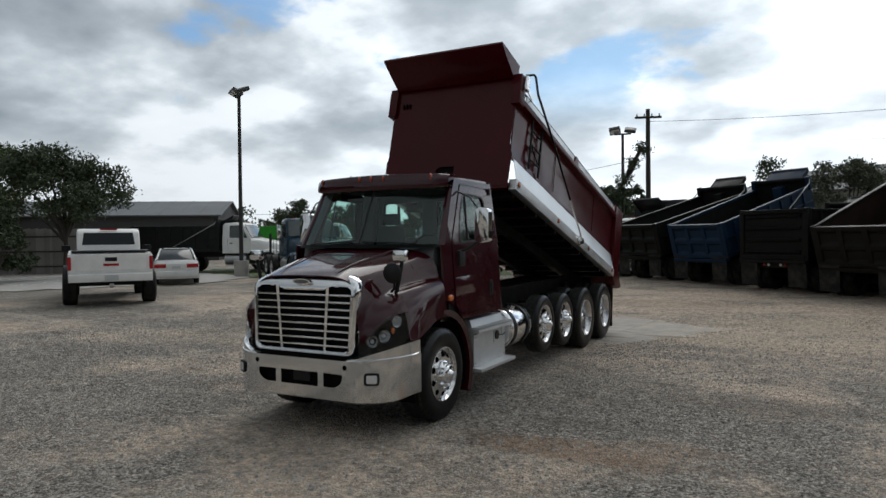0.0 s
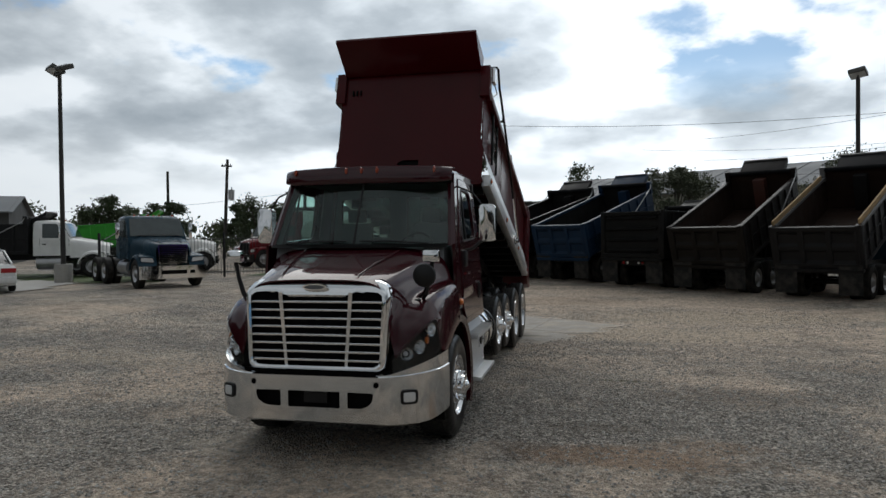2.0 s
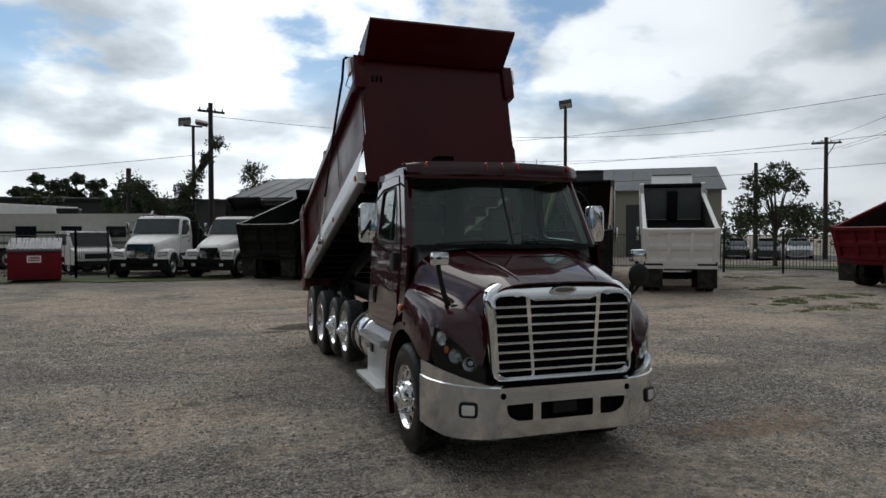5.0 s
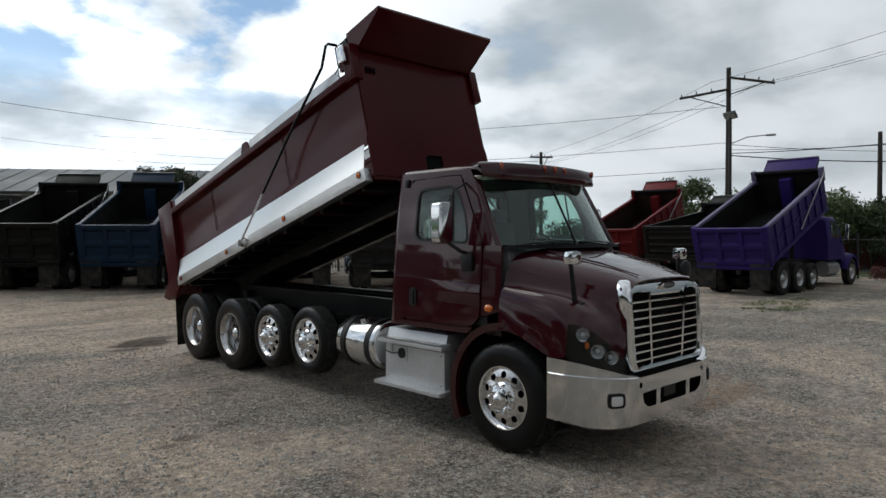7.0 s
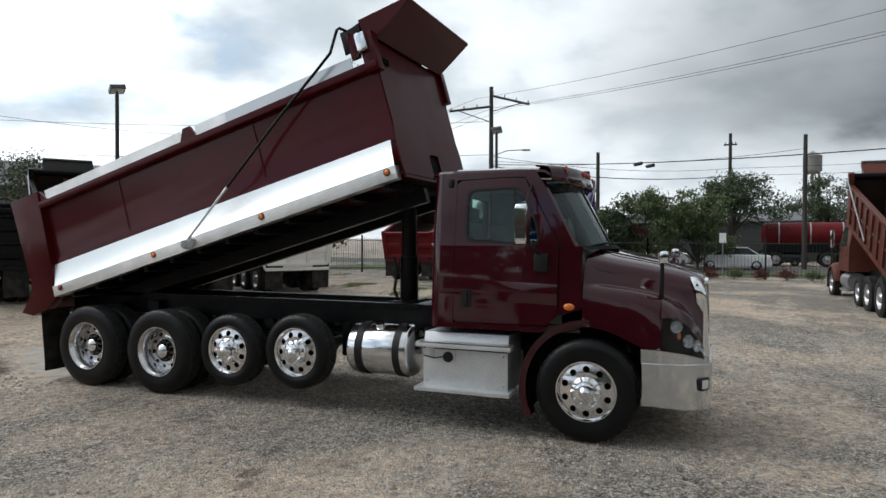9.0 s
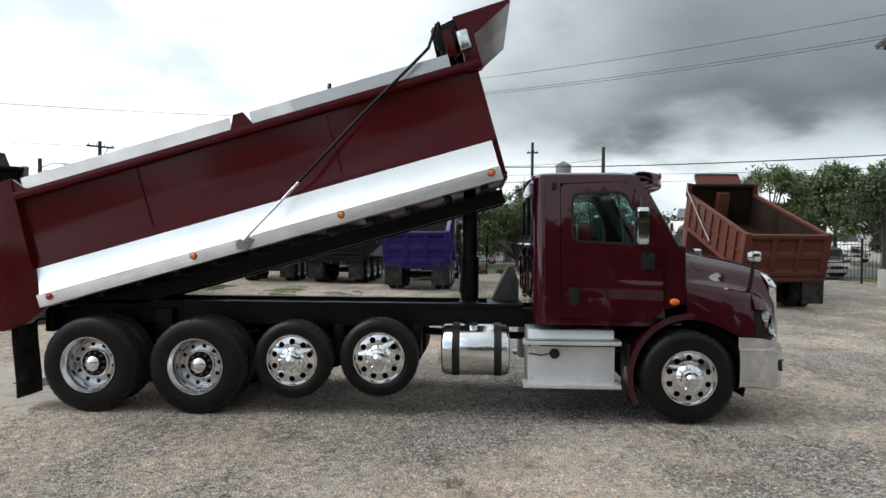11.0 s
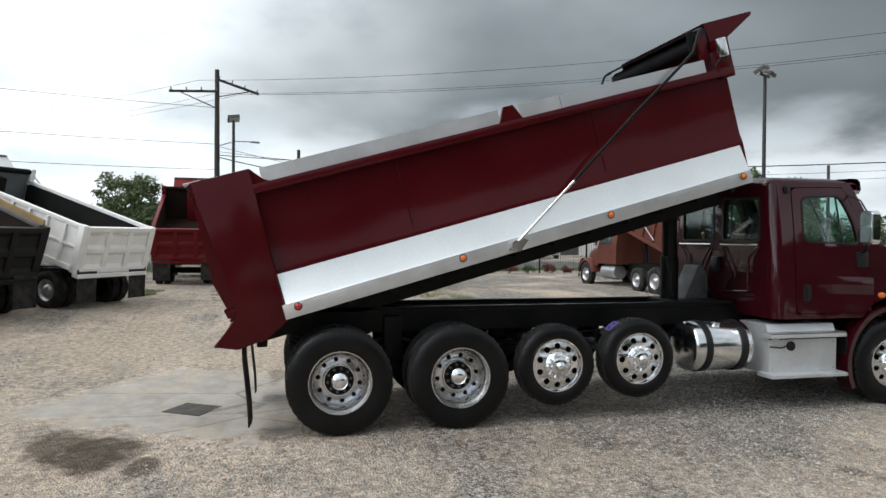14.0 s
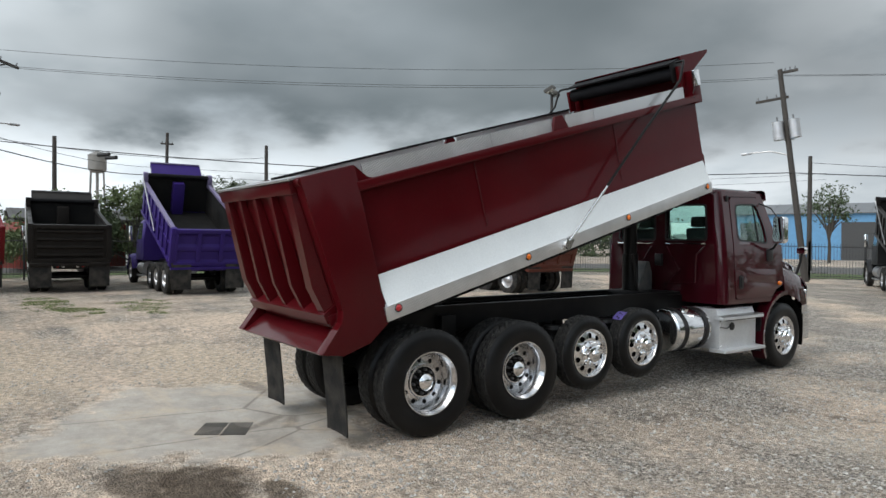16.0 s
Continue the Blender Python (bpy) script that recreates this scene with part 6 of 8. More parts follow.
    gr = part("grille", prism(bmesh.new(), rounded([(-gw, 0.86), (gw, 0.86), (gw + 0.03, zg), (-gw - 0.03, zg)], 0.06), "y", yh - 0.03, yh + 0.02), CHROME, root, "chrome radiator grille")
    part("grille_screen", prism(bmesh.new(), rounded([(-gw + 0.05, 0.90), (gw - 0.05, 0.90), (gw - 0.02, zg - 0.05), (-gw + 0.02, zg - 0.05)], 0.04), "y", yh + 0.021, yh + 0.026), VOID, gr)
    for k in range(bars):
        z = 0.93 + k * (zg - 1.02) / max(1, bars - 1)
        part("grille_bar", box(bmesh.new(), -gw + 0.05, gw - 0.05, yh + 0.027, yh + 0.04, z - 0.010, z + 0.010), CHROME, gr)
    for s in (-1, 1):
        ya = yh - 0.62
        rows = []
        for a in [radians(v) for v in range(4, 184, 12)]:
            c, q = math.cos(a), math.sin(a)
            rows.append([(s * 0.58, ya + 0.70 * c, 0.54 + 0.72 * q), (s * 0.98, ya + 0.68 * c, 0.54 + 0.70 * q), (s * 1.10, ya + 0.66 * c, 0.54 + 0.67 * q), (s * 1.16, ya + 0.63 * c, 0.54 + 0.60 * q), (s * 1.16, ya + 0.58 * c, 0.54 + 0.545 * q)])
        part("fender", thicken(loft(bmesh.new(), rows), 0.02), paint, hood_, smooth=60)
        nose = [(ya + 0.30, 1.22), (yh - 0.14, 1.20 if square else 1.16), (yh - 0.04, 1.14), (yh - 0.02, 0.86), (ya + 0.62, 0.82)]
        part("fender_nose", prism(bmesh.new(), nose, "x", s * 0.56, s * 1.13, 0.05), paint, hood_, smooth=50)
        z0, z1 = (0.94, 1.10) if square else (0.90, 1.12)
        outer = 1.02 if square else 1.10
        lens = rounded([(s * (gw + 0.16), z0), (s * outer, z0 + (0 if square else 0.06)), (s * outer, z1), (s * (gw + 0.20), z1 - (0 if square else 0.03))], 0.035)
        hl = part("headlight", prism(bmesh.new(), lens, "y", yh - 0.06, yh - 0.012), DARK, root)
        part("headlight_lens", prism(bmesh.new(), [(x * 0.98 + s * 0.016, (z - (z0 + z1) / 2) * 0.78 + (z0 + z1) / 2) for x, z in lens], "y", yh - 0.012, yh - 0.004), LAMP_GLASS, hl)
        yard_wheel(root, s * 1.14, ya, 0.52)
        part("fuel_tank", xform(cyl(bmesh.new(), (0, y0 + 0.1, 0), (0, y0 + 1.25, 0), 0.28, n=20), pose(s * 0.80, 0, 0.70)), YARD_STEEL, root)
        part("cab_step", box(bmesh.new(), s * 0.75, s * 1.10, y0 + 0.2, y0 + 1.2, 0.38, 0.43), YARD_STEEL, root)
    bm = bmesh.new()
    loft(bm, [[(x, yh + 0.13 - 0.30 * max(0.0, abs(x) - 0.85) ** 1.2, z) for x in (-1.18, -1.08, -0.95, -0.8, 0.8, 0.95, 1.08, 1.18)] for z in (0.34, 0.40, 0.74, 0.80)])
    bump_ = part("bumper", thicken(bm, 0.05), bumper_mat, root, smooth=50)
    part("bumper_opening", box(bmesh.new(), -0.45, 0.45, yh + 0.11, yh + 0.142, 0.50, 0.64), VOID, bump_)
    for s in (-1, 1):
        part("fog_lamp", box(bmesh.new(), s * 0.56, s * 0.74, yh + 0.11, yh + 0.144, 0.51, 0.63, 0.02), VOID if bumper_mat is CHROME else LAMP_GLASS, bump_)
    if visor:
        part("sun_visor", thicken(loft(bmesh.new(), [[(x, yw - 0.40 + 0.06 * (1 - x * x), roof - 0.06), (x, yw - 0.20 + 0.08 * (1 - x * x), roof - 0.20)] for x in (-0.95, -0.5, 0, 0.5, 0.95)]), 0.012), paint, cab_)
    for x in (-0.7, -0.2, 0.0, 0.2, 0.7):
        lamp_disc(root, x, yw - 0.50, roof - 0.01, 0.035, AMBER_DARK, "marker_lamp", 90)
    return yh


def chassis(root, y0, y1, axles, lift=(), dual=True):
    for s in (-1, 1):
        part("frame_rail", box(bmesh.new(), s * 0.38, s * 0.46, y0, y1, 0.82, 1.08), FRAME, root)
        for y in axles:
            yard_wheel(root, s * 1.19, y, 0.52)
            if dual:
                mesh_part("inner_tyre", cached(("tyre", 0.52, 0.27), yard_tyre), RUBBER_OLD, root, m=pose(s * 0.87, y, 0.52, 0, 0, 0 if s > 0 else 180))
        for y in lift:
            yard_wheel(root, s * 1.17, y, 0.50, 0.47, 0.25)
    for y in axles:
        part("axle", cyl(bmesh.new(), (-0.9, y, 0.52), (0.9, y, 0.52), 0.09, n=10), FRAME, root)
    part("cross_member", box(bmesh.new(), -0.4, 0.4, y0, y0 + 0.12, 0.82, 1.08), FRAME, root)


def dump_bed(root, paint, inside, tilt, length=5.0, wall=1.15, gate="panels", rib=True, pivot=(0.45, 1.12), cap=None, canopy=True, post=None, boards=None, head=None):
    """A tipping body hinged at its rear foot."""
    M = Matrix.Translation((0, pivot[0], pivot[1])) @ pose(0, 0, 0, tilt)

    def put(name, bm, mat, parent, label=""):
        return part(name, xform(bm, M), mat, parent, label)
    W = 1.20
    bed_ = put("dump_body", box(bmesh.new(), -W, W, -0.25, length, -0.02, 0.06), paint, root, "steel dump body")
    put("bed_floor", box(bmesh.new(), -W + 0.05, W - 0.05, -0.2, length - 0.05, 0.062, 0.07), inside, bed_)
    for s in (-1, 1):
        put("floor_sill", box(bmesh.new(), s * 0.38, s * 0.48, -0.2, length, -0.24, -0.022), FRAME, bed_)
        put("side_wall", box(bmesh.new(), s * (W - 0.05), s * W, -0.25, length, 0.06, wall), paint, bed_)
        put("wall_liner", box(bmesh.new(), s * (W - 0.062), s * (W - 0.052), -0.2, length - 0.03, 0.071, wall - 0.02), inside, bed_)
        put("top_rail", box(bmesh.new(), s * (W - 0.10), s * (W + 0.03), -0.25, length, wall, wall + 0.10, 0.012), cap or paint, bed_)
        put("rub_rail", box(bmesh.new(), s * W, s * (W + 0.05), -0.25, length, -0.02, 0.12, 0.01), paint, bed_)
        put("rear_post", box(bmesh.new(), s * (W - 0.12), s * (W + 0.05), -0.34, -0.14, -0.05, wall + 0.12, 0.012), paint, bed_)
        if rib:
            n = int(length / 0.68)
            for k in range(n):
                y = 0.35 + k * 0.68
                put("side_rib", box(bmesh.new(), s * W, s * (W + 0.055), y - 0.045, y + 0.045, 0.12, wall, 0.006), paint, bed_)
            put("mid_rail", box(bmesh.new(), s * W, s * (W + 0.035), -0.1, length, wall * 0.52, wall * 0.52 + 0.07, 0.006), paint, bed_)
        if boards:
            put("side_board", box(bmesh.new(), s * (W - 0.07), s * (W - 0.02), -0.2, length - 0.4, wall + 0.10, wall + 0.26, 0.006), boards, bed_, "worn wooden side board")
    put("headboard", box(bmesh.new(), -W, W, length, length + 0.05, -0.02, wall + 0.32), paint, bed_)
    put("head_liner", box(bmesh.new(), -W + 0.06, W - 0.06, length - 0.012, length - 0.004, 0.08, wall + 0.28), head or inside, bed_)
    put("hoist_box", box(bmesh.new(), -0.20, 0.20, length - 0.35, length - 0.013, 0.07, wall + 0.15, 0.015), post or paint, bed_)
    if canopy:
        hood_w = 0.78 if canopy is True else canopy
        zc = wall + 0.30
        shield = put("canopy", prism(bmesh.new(), [(length + 0.05, zc - 0.10), (length + 0.05, zc), (length + 0.66, zc + 0.34), (length + 0.70, zc + 0.30), (length + 0.12, zc - 0.10)], "x", -hood_w, hood_w, 0.008), paint, bed_)
        put("canopy_lip", box(bmesh.new(), -hood_w, hood_w, length + 0.62, length + 0.70, zc + 0.33, zc + 0.38, 0.006), cap or WORN_EDGE, shield)
        for s in (-1, 1):
            put("canopy_cheek", prism(bmesh.new(), [(length + 0.03, zc - 0.25), (length + 0.03, zc), (length + 0.68, zc + 0.36), (length + 0.70, zc + 0.22)], "x", s * hood_w - 0.015, s * hood_w + 0.015), paint, shield)
        put("tarp_roll", cyl(bmesh.new(), (-1.12, length - 0.06, zc + 0.06), (1.12, length - 0.06, zc + 0.06), 0.085, n=12), TARP, bed_)
        for s in (-1, 1):
            put("tarp_bracket", box(bmesh.new(), s * 1.10, s * 1.26, length - 0.14, length + 0.04, wall - 0.05, zc + 0.16, 0.01), cap or paint, bed_)
            put("tarp_arm", tube(bmesh.new(), [(s * 1.27, length * 0.45, 0.25), (s * 1.27, length - 0.15, wall + 0.20), (s * 1.24, length - 0.06, zc + 0.06)], 0.022, 6), YARD_STEEL, bed_)
    # tailgate
    gate_ = put("tailgate", box(bmesh.new(), -W + 0.07, W - 0.07, -0.30, -0.255, 0.04, wall + 0.06), paint, root, "steel tailgate")
    put("gate_top", box(bmesh.new(), -W + 0.06, W - 0.06, -0.37, -0.25, wall - 0.02, wall + 0.10, 0.01), paint, gate_)
    put("gate_foot", box(bmesh.new(), -W + 0.06, W - 0.06, -0.37, -0.26, -0.03, 0.10, 0.01), paint, gate_)
    if gate in ("panels", "slots"):
        for x in (-1.10, -0.37, 0.37, 1.10):
            put("gate_rib", box(bmesh.new(), max(x - 0.075, -1.12), min(x + 0.075, 1.12), -0.355, -0.30, 0.10, wall - 0.02, 0.012), paint, gate_)
        put("gate_rib", box(bmesh.new(), -1.04, 1.04, -0.345, -0.30, wall * 0.5 - 0.06, wall * 0.5 + 0.07, 0.012), paint, gate_)
        for z in (0.10, wall * 0.5 + 0.07):
            for x in (-0.73, 0.0, 0.73):
                w = 0.30
                put("gate_ledge", prism(bmesh.new(), [(-0.298, z), (-0.352, z), (-0.298, z + 0.10)], "x", x - w + 0.01, x + w - 0.01), paint, gate_)
                put("gate_ledge", prism(bmesh.new(), [(-0.298, z + wall * 0.36), (-0.340, z + wall * 0.36), (-0.298, z + wall * 0.36 - 0.06)], "x", x - w + 0.01, x + w - 0.01), paint, gate_)
        if gate == "slots":
            for x in (-0.72, 0.0, 0.72):
                for z in (wall * 0.28, wall * 0.76):
                    put("gate_bar", prism(bmesh.new(), [(-0.30, z - 0.06), (-0.36, z - 0.03), (-0.36, z + 0.0), (-0.30, z + 0.05)], "x", x - 0.26, x + 0.26), paint, gate_)
    else:
        for k in range(4):
            z = 0.22 + k * (wall - 0.35) / 3
            put("gate_bar", prism(bmesh.new(), [(-0.30, z - 0.07), (-0.375, z - 0.02), (-0.375, z + 0.02), (-0.30, z + 0.07)], "x", -0.98, 0.98), paint, gate_)
    put("sill_plate", box(bmesh.new(), -W, W, -0.42, -0.20, -0.16, -0.05, 0.01), paint, bed_)
    return M


def parked_dump(x, y, heading, paint, inside, cabpaint, label, tilt=20, gate="panels", rib=True, length=5.0, wall=1.15, lift=True, cap=None, scale=1.0, canopy=True, post=None, boards=None, head=None):
    root = thing("parked_dump_truck", stand(x, y, heading) @ Matrix.Scale(scale, 4), label, "dump truck", "dump trucks parked round the yard")
    chassis(root, 0.35, 8.0, (1.25, 2.60), (3.85,) if lift else ())
    dump_bed(root, paint, inside, tilt, length, wall, gate, rib, cap=cap, canopy=canopy, post=post, boards=boards, head=head)
    for s in (-1, 1):
        bm = loft(bmesh.new(), [[(s * q, 0.10 + 0.05 * (1 - v), 0.20 + 0.88 * v) for q in (0.56, 0.86, 1.19)] for v in (0, 0.4, 0.7, 1)])
        part("mud_flap", thicken(bm, 0.012), RUBBER_OLD, root, "hanging black rubber mud flap")
    part("tail_bar", box(bmesh.new(), -0.52, 0.52, 0.24, 0.34, 0.80, 0.98, 0.01), FRAME, root)
    for q, mat in ((-0.38, RED_LENS), (-0.22, WHITE_LENS), (0.22, WHITE_LENS), (0.38, RED_LENS)):
        lamp_disc(root, q, 0.238, 0.90, 0.05, mat)
    for q in (-0.12, 0.0, 0.12):
        lamp_disc(root, q, 0.238, 1.02, 0.022, RED_LENS, "marker_lamp")
    if tilt > 4:
        part("hoist_cylinder", cyl(bmesh.new(), (0, 4.95, 0.95), (0, 5.15, 1.15 + 4.7 * math.sin(radians(tilt))), 0.085, n=12), FRAME, root)
    truck_cab(root, 5.55, cabpaint)
    return root


def yard_paint(name, color, dust=0.06, rough=0.42):
    return material(name, color, rough, var=0.16, scale=1.4, coat=0.0, spec=0.14, dust=dust, dust_color=(0.10, 0.09, 0.08))


P_BLACK = yard_paint("yard_black_paint", (0.014, 0.014, 0.015))
P_BLACK2 = yard_paint("yard_graphite_paint", (0.0065, 0.0065, 0.0065), 0.05)
P_BROWNBLACK = yard_paint("yard_brown_black_paint", (0.011, 0.0095, 0.0085), 0.07)
P_BLUE = yard_paint("yard_blue_paint", (0.008, 0.025, 0.055))
P_NAVY = yard_paint("yard_navy_paint", (0.012, 0.030, 0.065))
P_WHITE = material("yard_white_paint", (0.82, 0.81, 0.79), 0.42, var=0.08, dust=0.10, dust_color=(0.45, 0.42, 0.38))
P_RED = yard_paint("yard_red_paint", (0.135, 0.009, 0.012), 0.08)
P_PURPLE = yard_paint("yard_purple_paint", (0.028, 0.014, 0.115), 0.05)
# paler purple for the top rails, canopy lip and tarp brackets
P_PURPLE_RAIL = yard_paint("pale_purple_rail", (0.16, 0.14, 0.24), 0.3)
P_RUST = yard_paint("yard_rust_brown_paint", (0.098, 0.030, 0.020), 0.10)
P_GREEN = yard_paint("yard_green_paint", (0.05, 0.33, 0.04), 0.05)
P_GREYBLUE = yard_paint("yard_steel_blue_paint", (0.022, 0.050, 0.074), 0.03, 0.25)

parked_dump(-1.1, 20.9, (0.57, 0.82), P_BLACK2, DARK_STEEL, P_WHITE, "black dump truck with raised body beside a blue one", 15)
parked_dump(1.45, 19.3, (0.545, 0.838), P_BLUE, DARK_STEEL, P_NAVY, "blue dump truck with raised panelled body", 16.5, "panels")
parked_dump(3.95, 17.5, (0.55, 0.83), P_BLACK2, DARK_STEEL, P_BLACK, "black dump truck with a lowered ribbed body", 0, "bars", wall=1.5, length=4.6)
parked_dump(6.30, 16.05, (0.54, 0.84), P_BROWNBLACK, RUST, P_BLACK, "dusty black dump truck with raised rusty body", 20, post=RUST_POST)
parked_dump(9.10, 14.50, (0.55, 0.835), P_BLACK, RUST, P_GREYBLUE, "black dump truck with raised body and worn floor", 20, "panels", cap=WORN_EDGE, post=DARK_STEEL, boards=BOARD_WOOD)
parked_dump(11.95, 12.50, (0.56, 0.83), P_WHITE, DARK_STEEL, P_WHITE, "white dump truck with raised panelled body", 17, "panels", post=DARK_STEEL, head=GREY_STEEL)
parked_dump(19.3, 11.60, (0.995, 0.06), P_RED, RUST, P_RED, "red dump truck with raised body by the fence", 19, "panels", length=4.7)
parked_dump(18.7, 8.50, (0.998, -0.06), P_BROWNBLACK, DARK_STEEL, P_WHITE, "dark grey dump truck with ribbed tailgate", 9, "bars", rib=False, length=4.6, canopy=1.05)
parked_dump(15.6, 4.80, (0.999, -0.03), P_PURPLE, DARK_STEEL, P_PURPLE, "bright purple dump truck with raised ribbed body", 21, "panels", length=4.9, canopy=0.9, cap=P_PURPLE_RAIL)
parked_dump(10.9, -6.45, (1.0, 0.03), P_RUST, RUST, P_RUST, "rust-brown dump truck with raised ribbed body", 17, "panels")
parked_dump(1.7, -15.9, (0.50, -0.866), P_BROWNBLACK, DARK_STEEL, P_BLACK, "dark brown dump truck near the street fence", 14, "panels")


def tractor(x, y, heading, paint, label, bed=None, sleeper=False, green=False, category="truck", bars=8, bumper_mat=None, **look_of):
    """A conventional truck that faces heading, its front bumper at the given place."""
    root = thing("parked_truck", stand(x, y, heading) @ Matrix.Translation((0, -5.25, 0)), label, category)
    chassis(root, -2.6 if bed else -1.6, 4.6, (-1.5, -0.15) if bed else (-0.7, 0.62))
    truck_cab(root, 2.0, paint, bars=bars, bumper_mat=bumper_mat, **look_of)
    if bed:
        M = dump_bed(root, bed[0], DARK_STEEL, bed[1], 4.3, bed[2] if len(bed) > 2 else 1.2, "bars", True, pivot=(-2.5, 1.12), canopy=True)
    else:
        part("fifth_wheel", prism(bmesh.new(), rounded([(-0.45, -0.45), (0.45, -0.45), (0.45, 0.35), (-0.45, 0.35)], 0.2), "z", 1.12, 1.20), FRAME, root)
    return root


tractor(-11.9, 14.2, (0.80, -0.60), P_GREYBLUE, "steel-blue highway tractor with chrome grille and bumper", grille_w=0.50, bars=9, slope=0.24)
tractor(-6.0, 23.7, (-0.30, -0.95), P_WHITE, "white medium truck with black grille parked on grass", bars=12, bumper_mat=FRAME, bed=(P_BLACK2, 0, 0.9), stacks=1, slope=0.34, grille_w=0.52)
tractor(-3.35, 23.2, (-0.52, -0.85), P_WHITE, "old white dump truck with square headlights", bed=(P_BLACK2, 8, 1.1), bars=6, bumper_mat=FRAME, square=True, slope=0.46, grille_w=0.40)
tractor(-19.6, 21.0, (0.90, 0.43), P_WHITE, "white dump truck with long black body behind the fence", bed=(P_BLACK, 0, 1.25), bars=5)
tractor(-17.2, 26.1, (0.88, 0.47), P_WHITE, "white truck with a green hopper body", bed=(P_GREEN, 4, 1.15))
tractor(-19.6, 33.2, (-0.30, -0.95), P_WHITE, "white flatbed truck far back in the yard", bars=5)
tractor(24.5, -15.0, (-0.90, -0.45), P_GREYBLUE, "blue highway tractor beyond the street fence")

# red box truck
boxtruck = tractor(-17.3, 28.8, (-0.54, -0.84), P_RED, "red truck with a tall white cargo box", category="box truck", bars=5, bumper_mat=FRAME)
part("cargo_box", box(bmesh.new(), -1.25, 1.25, -5.4, 1.85, 1.10, 3.36, 0.03), P_WHITE, boxtruck, "white ribbed cargo box")
part("cargo_headboard", prism(bmesh.new(), [(1.856, 1.10), (1.856, 3.34), (1.90, 3.34), (1.90, 1.10)], "x", -1.22, 1.22, 0.01), P_RED, boxtruck)


# white pickup
def pickup(x, y, heading, label):
    root = thing("pickup_truck", stand(x, y, heading, 0.14) @ Matrix.Scale(1.06, 4), label, "pickup")
    zb = 0.62
    bm = prism(bmesh.new(), [(0.02, zb), (0.0, 0.95), (0.02, 1.22), (1.75, 1.24), (1.75, 1.25), (5.0, 1.18), (5.55, 1.10), (5.65, 0.85), (5.6, zb)], "x", -0.98, 0.98, 0.05)
    body = part("body", bm, P_WHITE, root)
    part("cab", prism(bmesh.new(), [(1.78, 1.22), (1.98, 1.80), (2.2, 1.89), (3.4, 1.88), (4.25, 1.22)], "x", -0.80, 0.80, 0.09), P_WHITE, root)
    bm = bmesh.new()
    loft(bm, [[(q * 0.68, 1.83, 1.32), ] + [(q2, 1.83, 1.32) for q2 in ()] + [(q * 0.62, 1.965, 1.77)] for q in (-1, -0.33, 0.33, 1)])
    part("rear_window", thicken(bm, 0.01), DARK_GLASS, root)
    for s in (-1, 1):
        pl = bmesh.new()
        plate(pl, rounded([(2.05, 1.29), (3.95, 1.29), (3.35, 1.80), (2.2, 1.80)], 0.05), [], lambda q, z, s=s: (s * (0.80 + 0.004), q, z), 0.01)
        part("door_window", pl, DARK_GLASS, root)
        lampb = box(bmesh.new(), s * 0.90, s * 0.985, -0.02, 0.06, 0.80, 1.14, 0.02)
        part("tail_lamp", lampb, RED_LENS, root)
        for yy in (1.05, 4.65):
            yard_wheel(root, s * 1.12, yy, 0.30, 0.44, 0.34, FRAME)
            bm = lathe(bmesh.new(), [(-0.12, 0.50), (0.012, 0.50), (0.012, 0.46), (-0.12, 0.46)], 24)
            part("wheel_arch", xform(bm, pose(s * 0.975, yy, 0.42)), DARK, root)
        part("door_mirror", box(bmesh.new(), s * 0.98, s * 1.22, 3.55, 3.68, 1.22, 1.42, 0.03), DARK, root)
    part("tailgate_panel", box(bmesh.new(), -0.80, 0.80, -0.022, 0.0, 0.78, 1.20, 0.01), P_WHITE, root)
    part("gate_handle", box(bmesh.new(), -0.14, 0.14, -0.032, -0.018, 1.02, 1.12, 0.01), DARK, root)
    part("emblem", box(bmesh.new(), -0.18, 0.18, -0.03, -0.02, 0.90, 0.96), RED_LENS, root, "plain red emblem bar")
    part("bed_cover", box(bmesh.new(), -0.90, 0.90, 0.04, 1.75, 1.245, 1.29, 0.015), DARK, root)
    part("rear_bumper", box(bmesh.new(), -0.97, 0.97, -0.16, 0.02, 0.50, 0.70, 0.03), P_WHITE, root)
    part("plate", box(bmesh.new(), -0.16, 0.16, -0.172, -0.158, 0.53, 0.67), PLATE_BAR, root)
    hitch = bmesh.new()
    box(hitch, -0.05, 0.05, -0.36, -0.10, 0.36, 0.46, 0.01)
    part("tow_hitch", hitch, YARD_STEEL, root)
    part("underbody", box(bmesh.new(), -0.75, 0.75, 0.3, 5.3, 0.38, 0.66), FRAME, root)
    part("brake_light", box(bmesh.new(), -0.22, 0.22, 2.0, 2.06, 1.845, 1.885), RED_LENS, root)
    return root


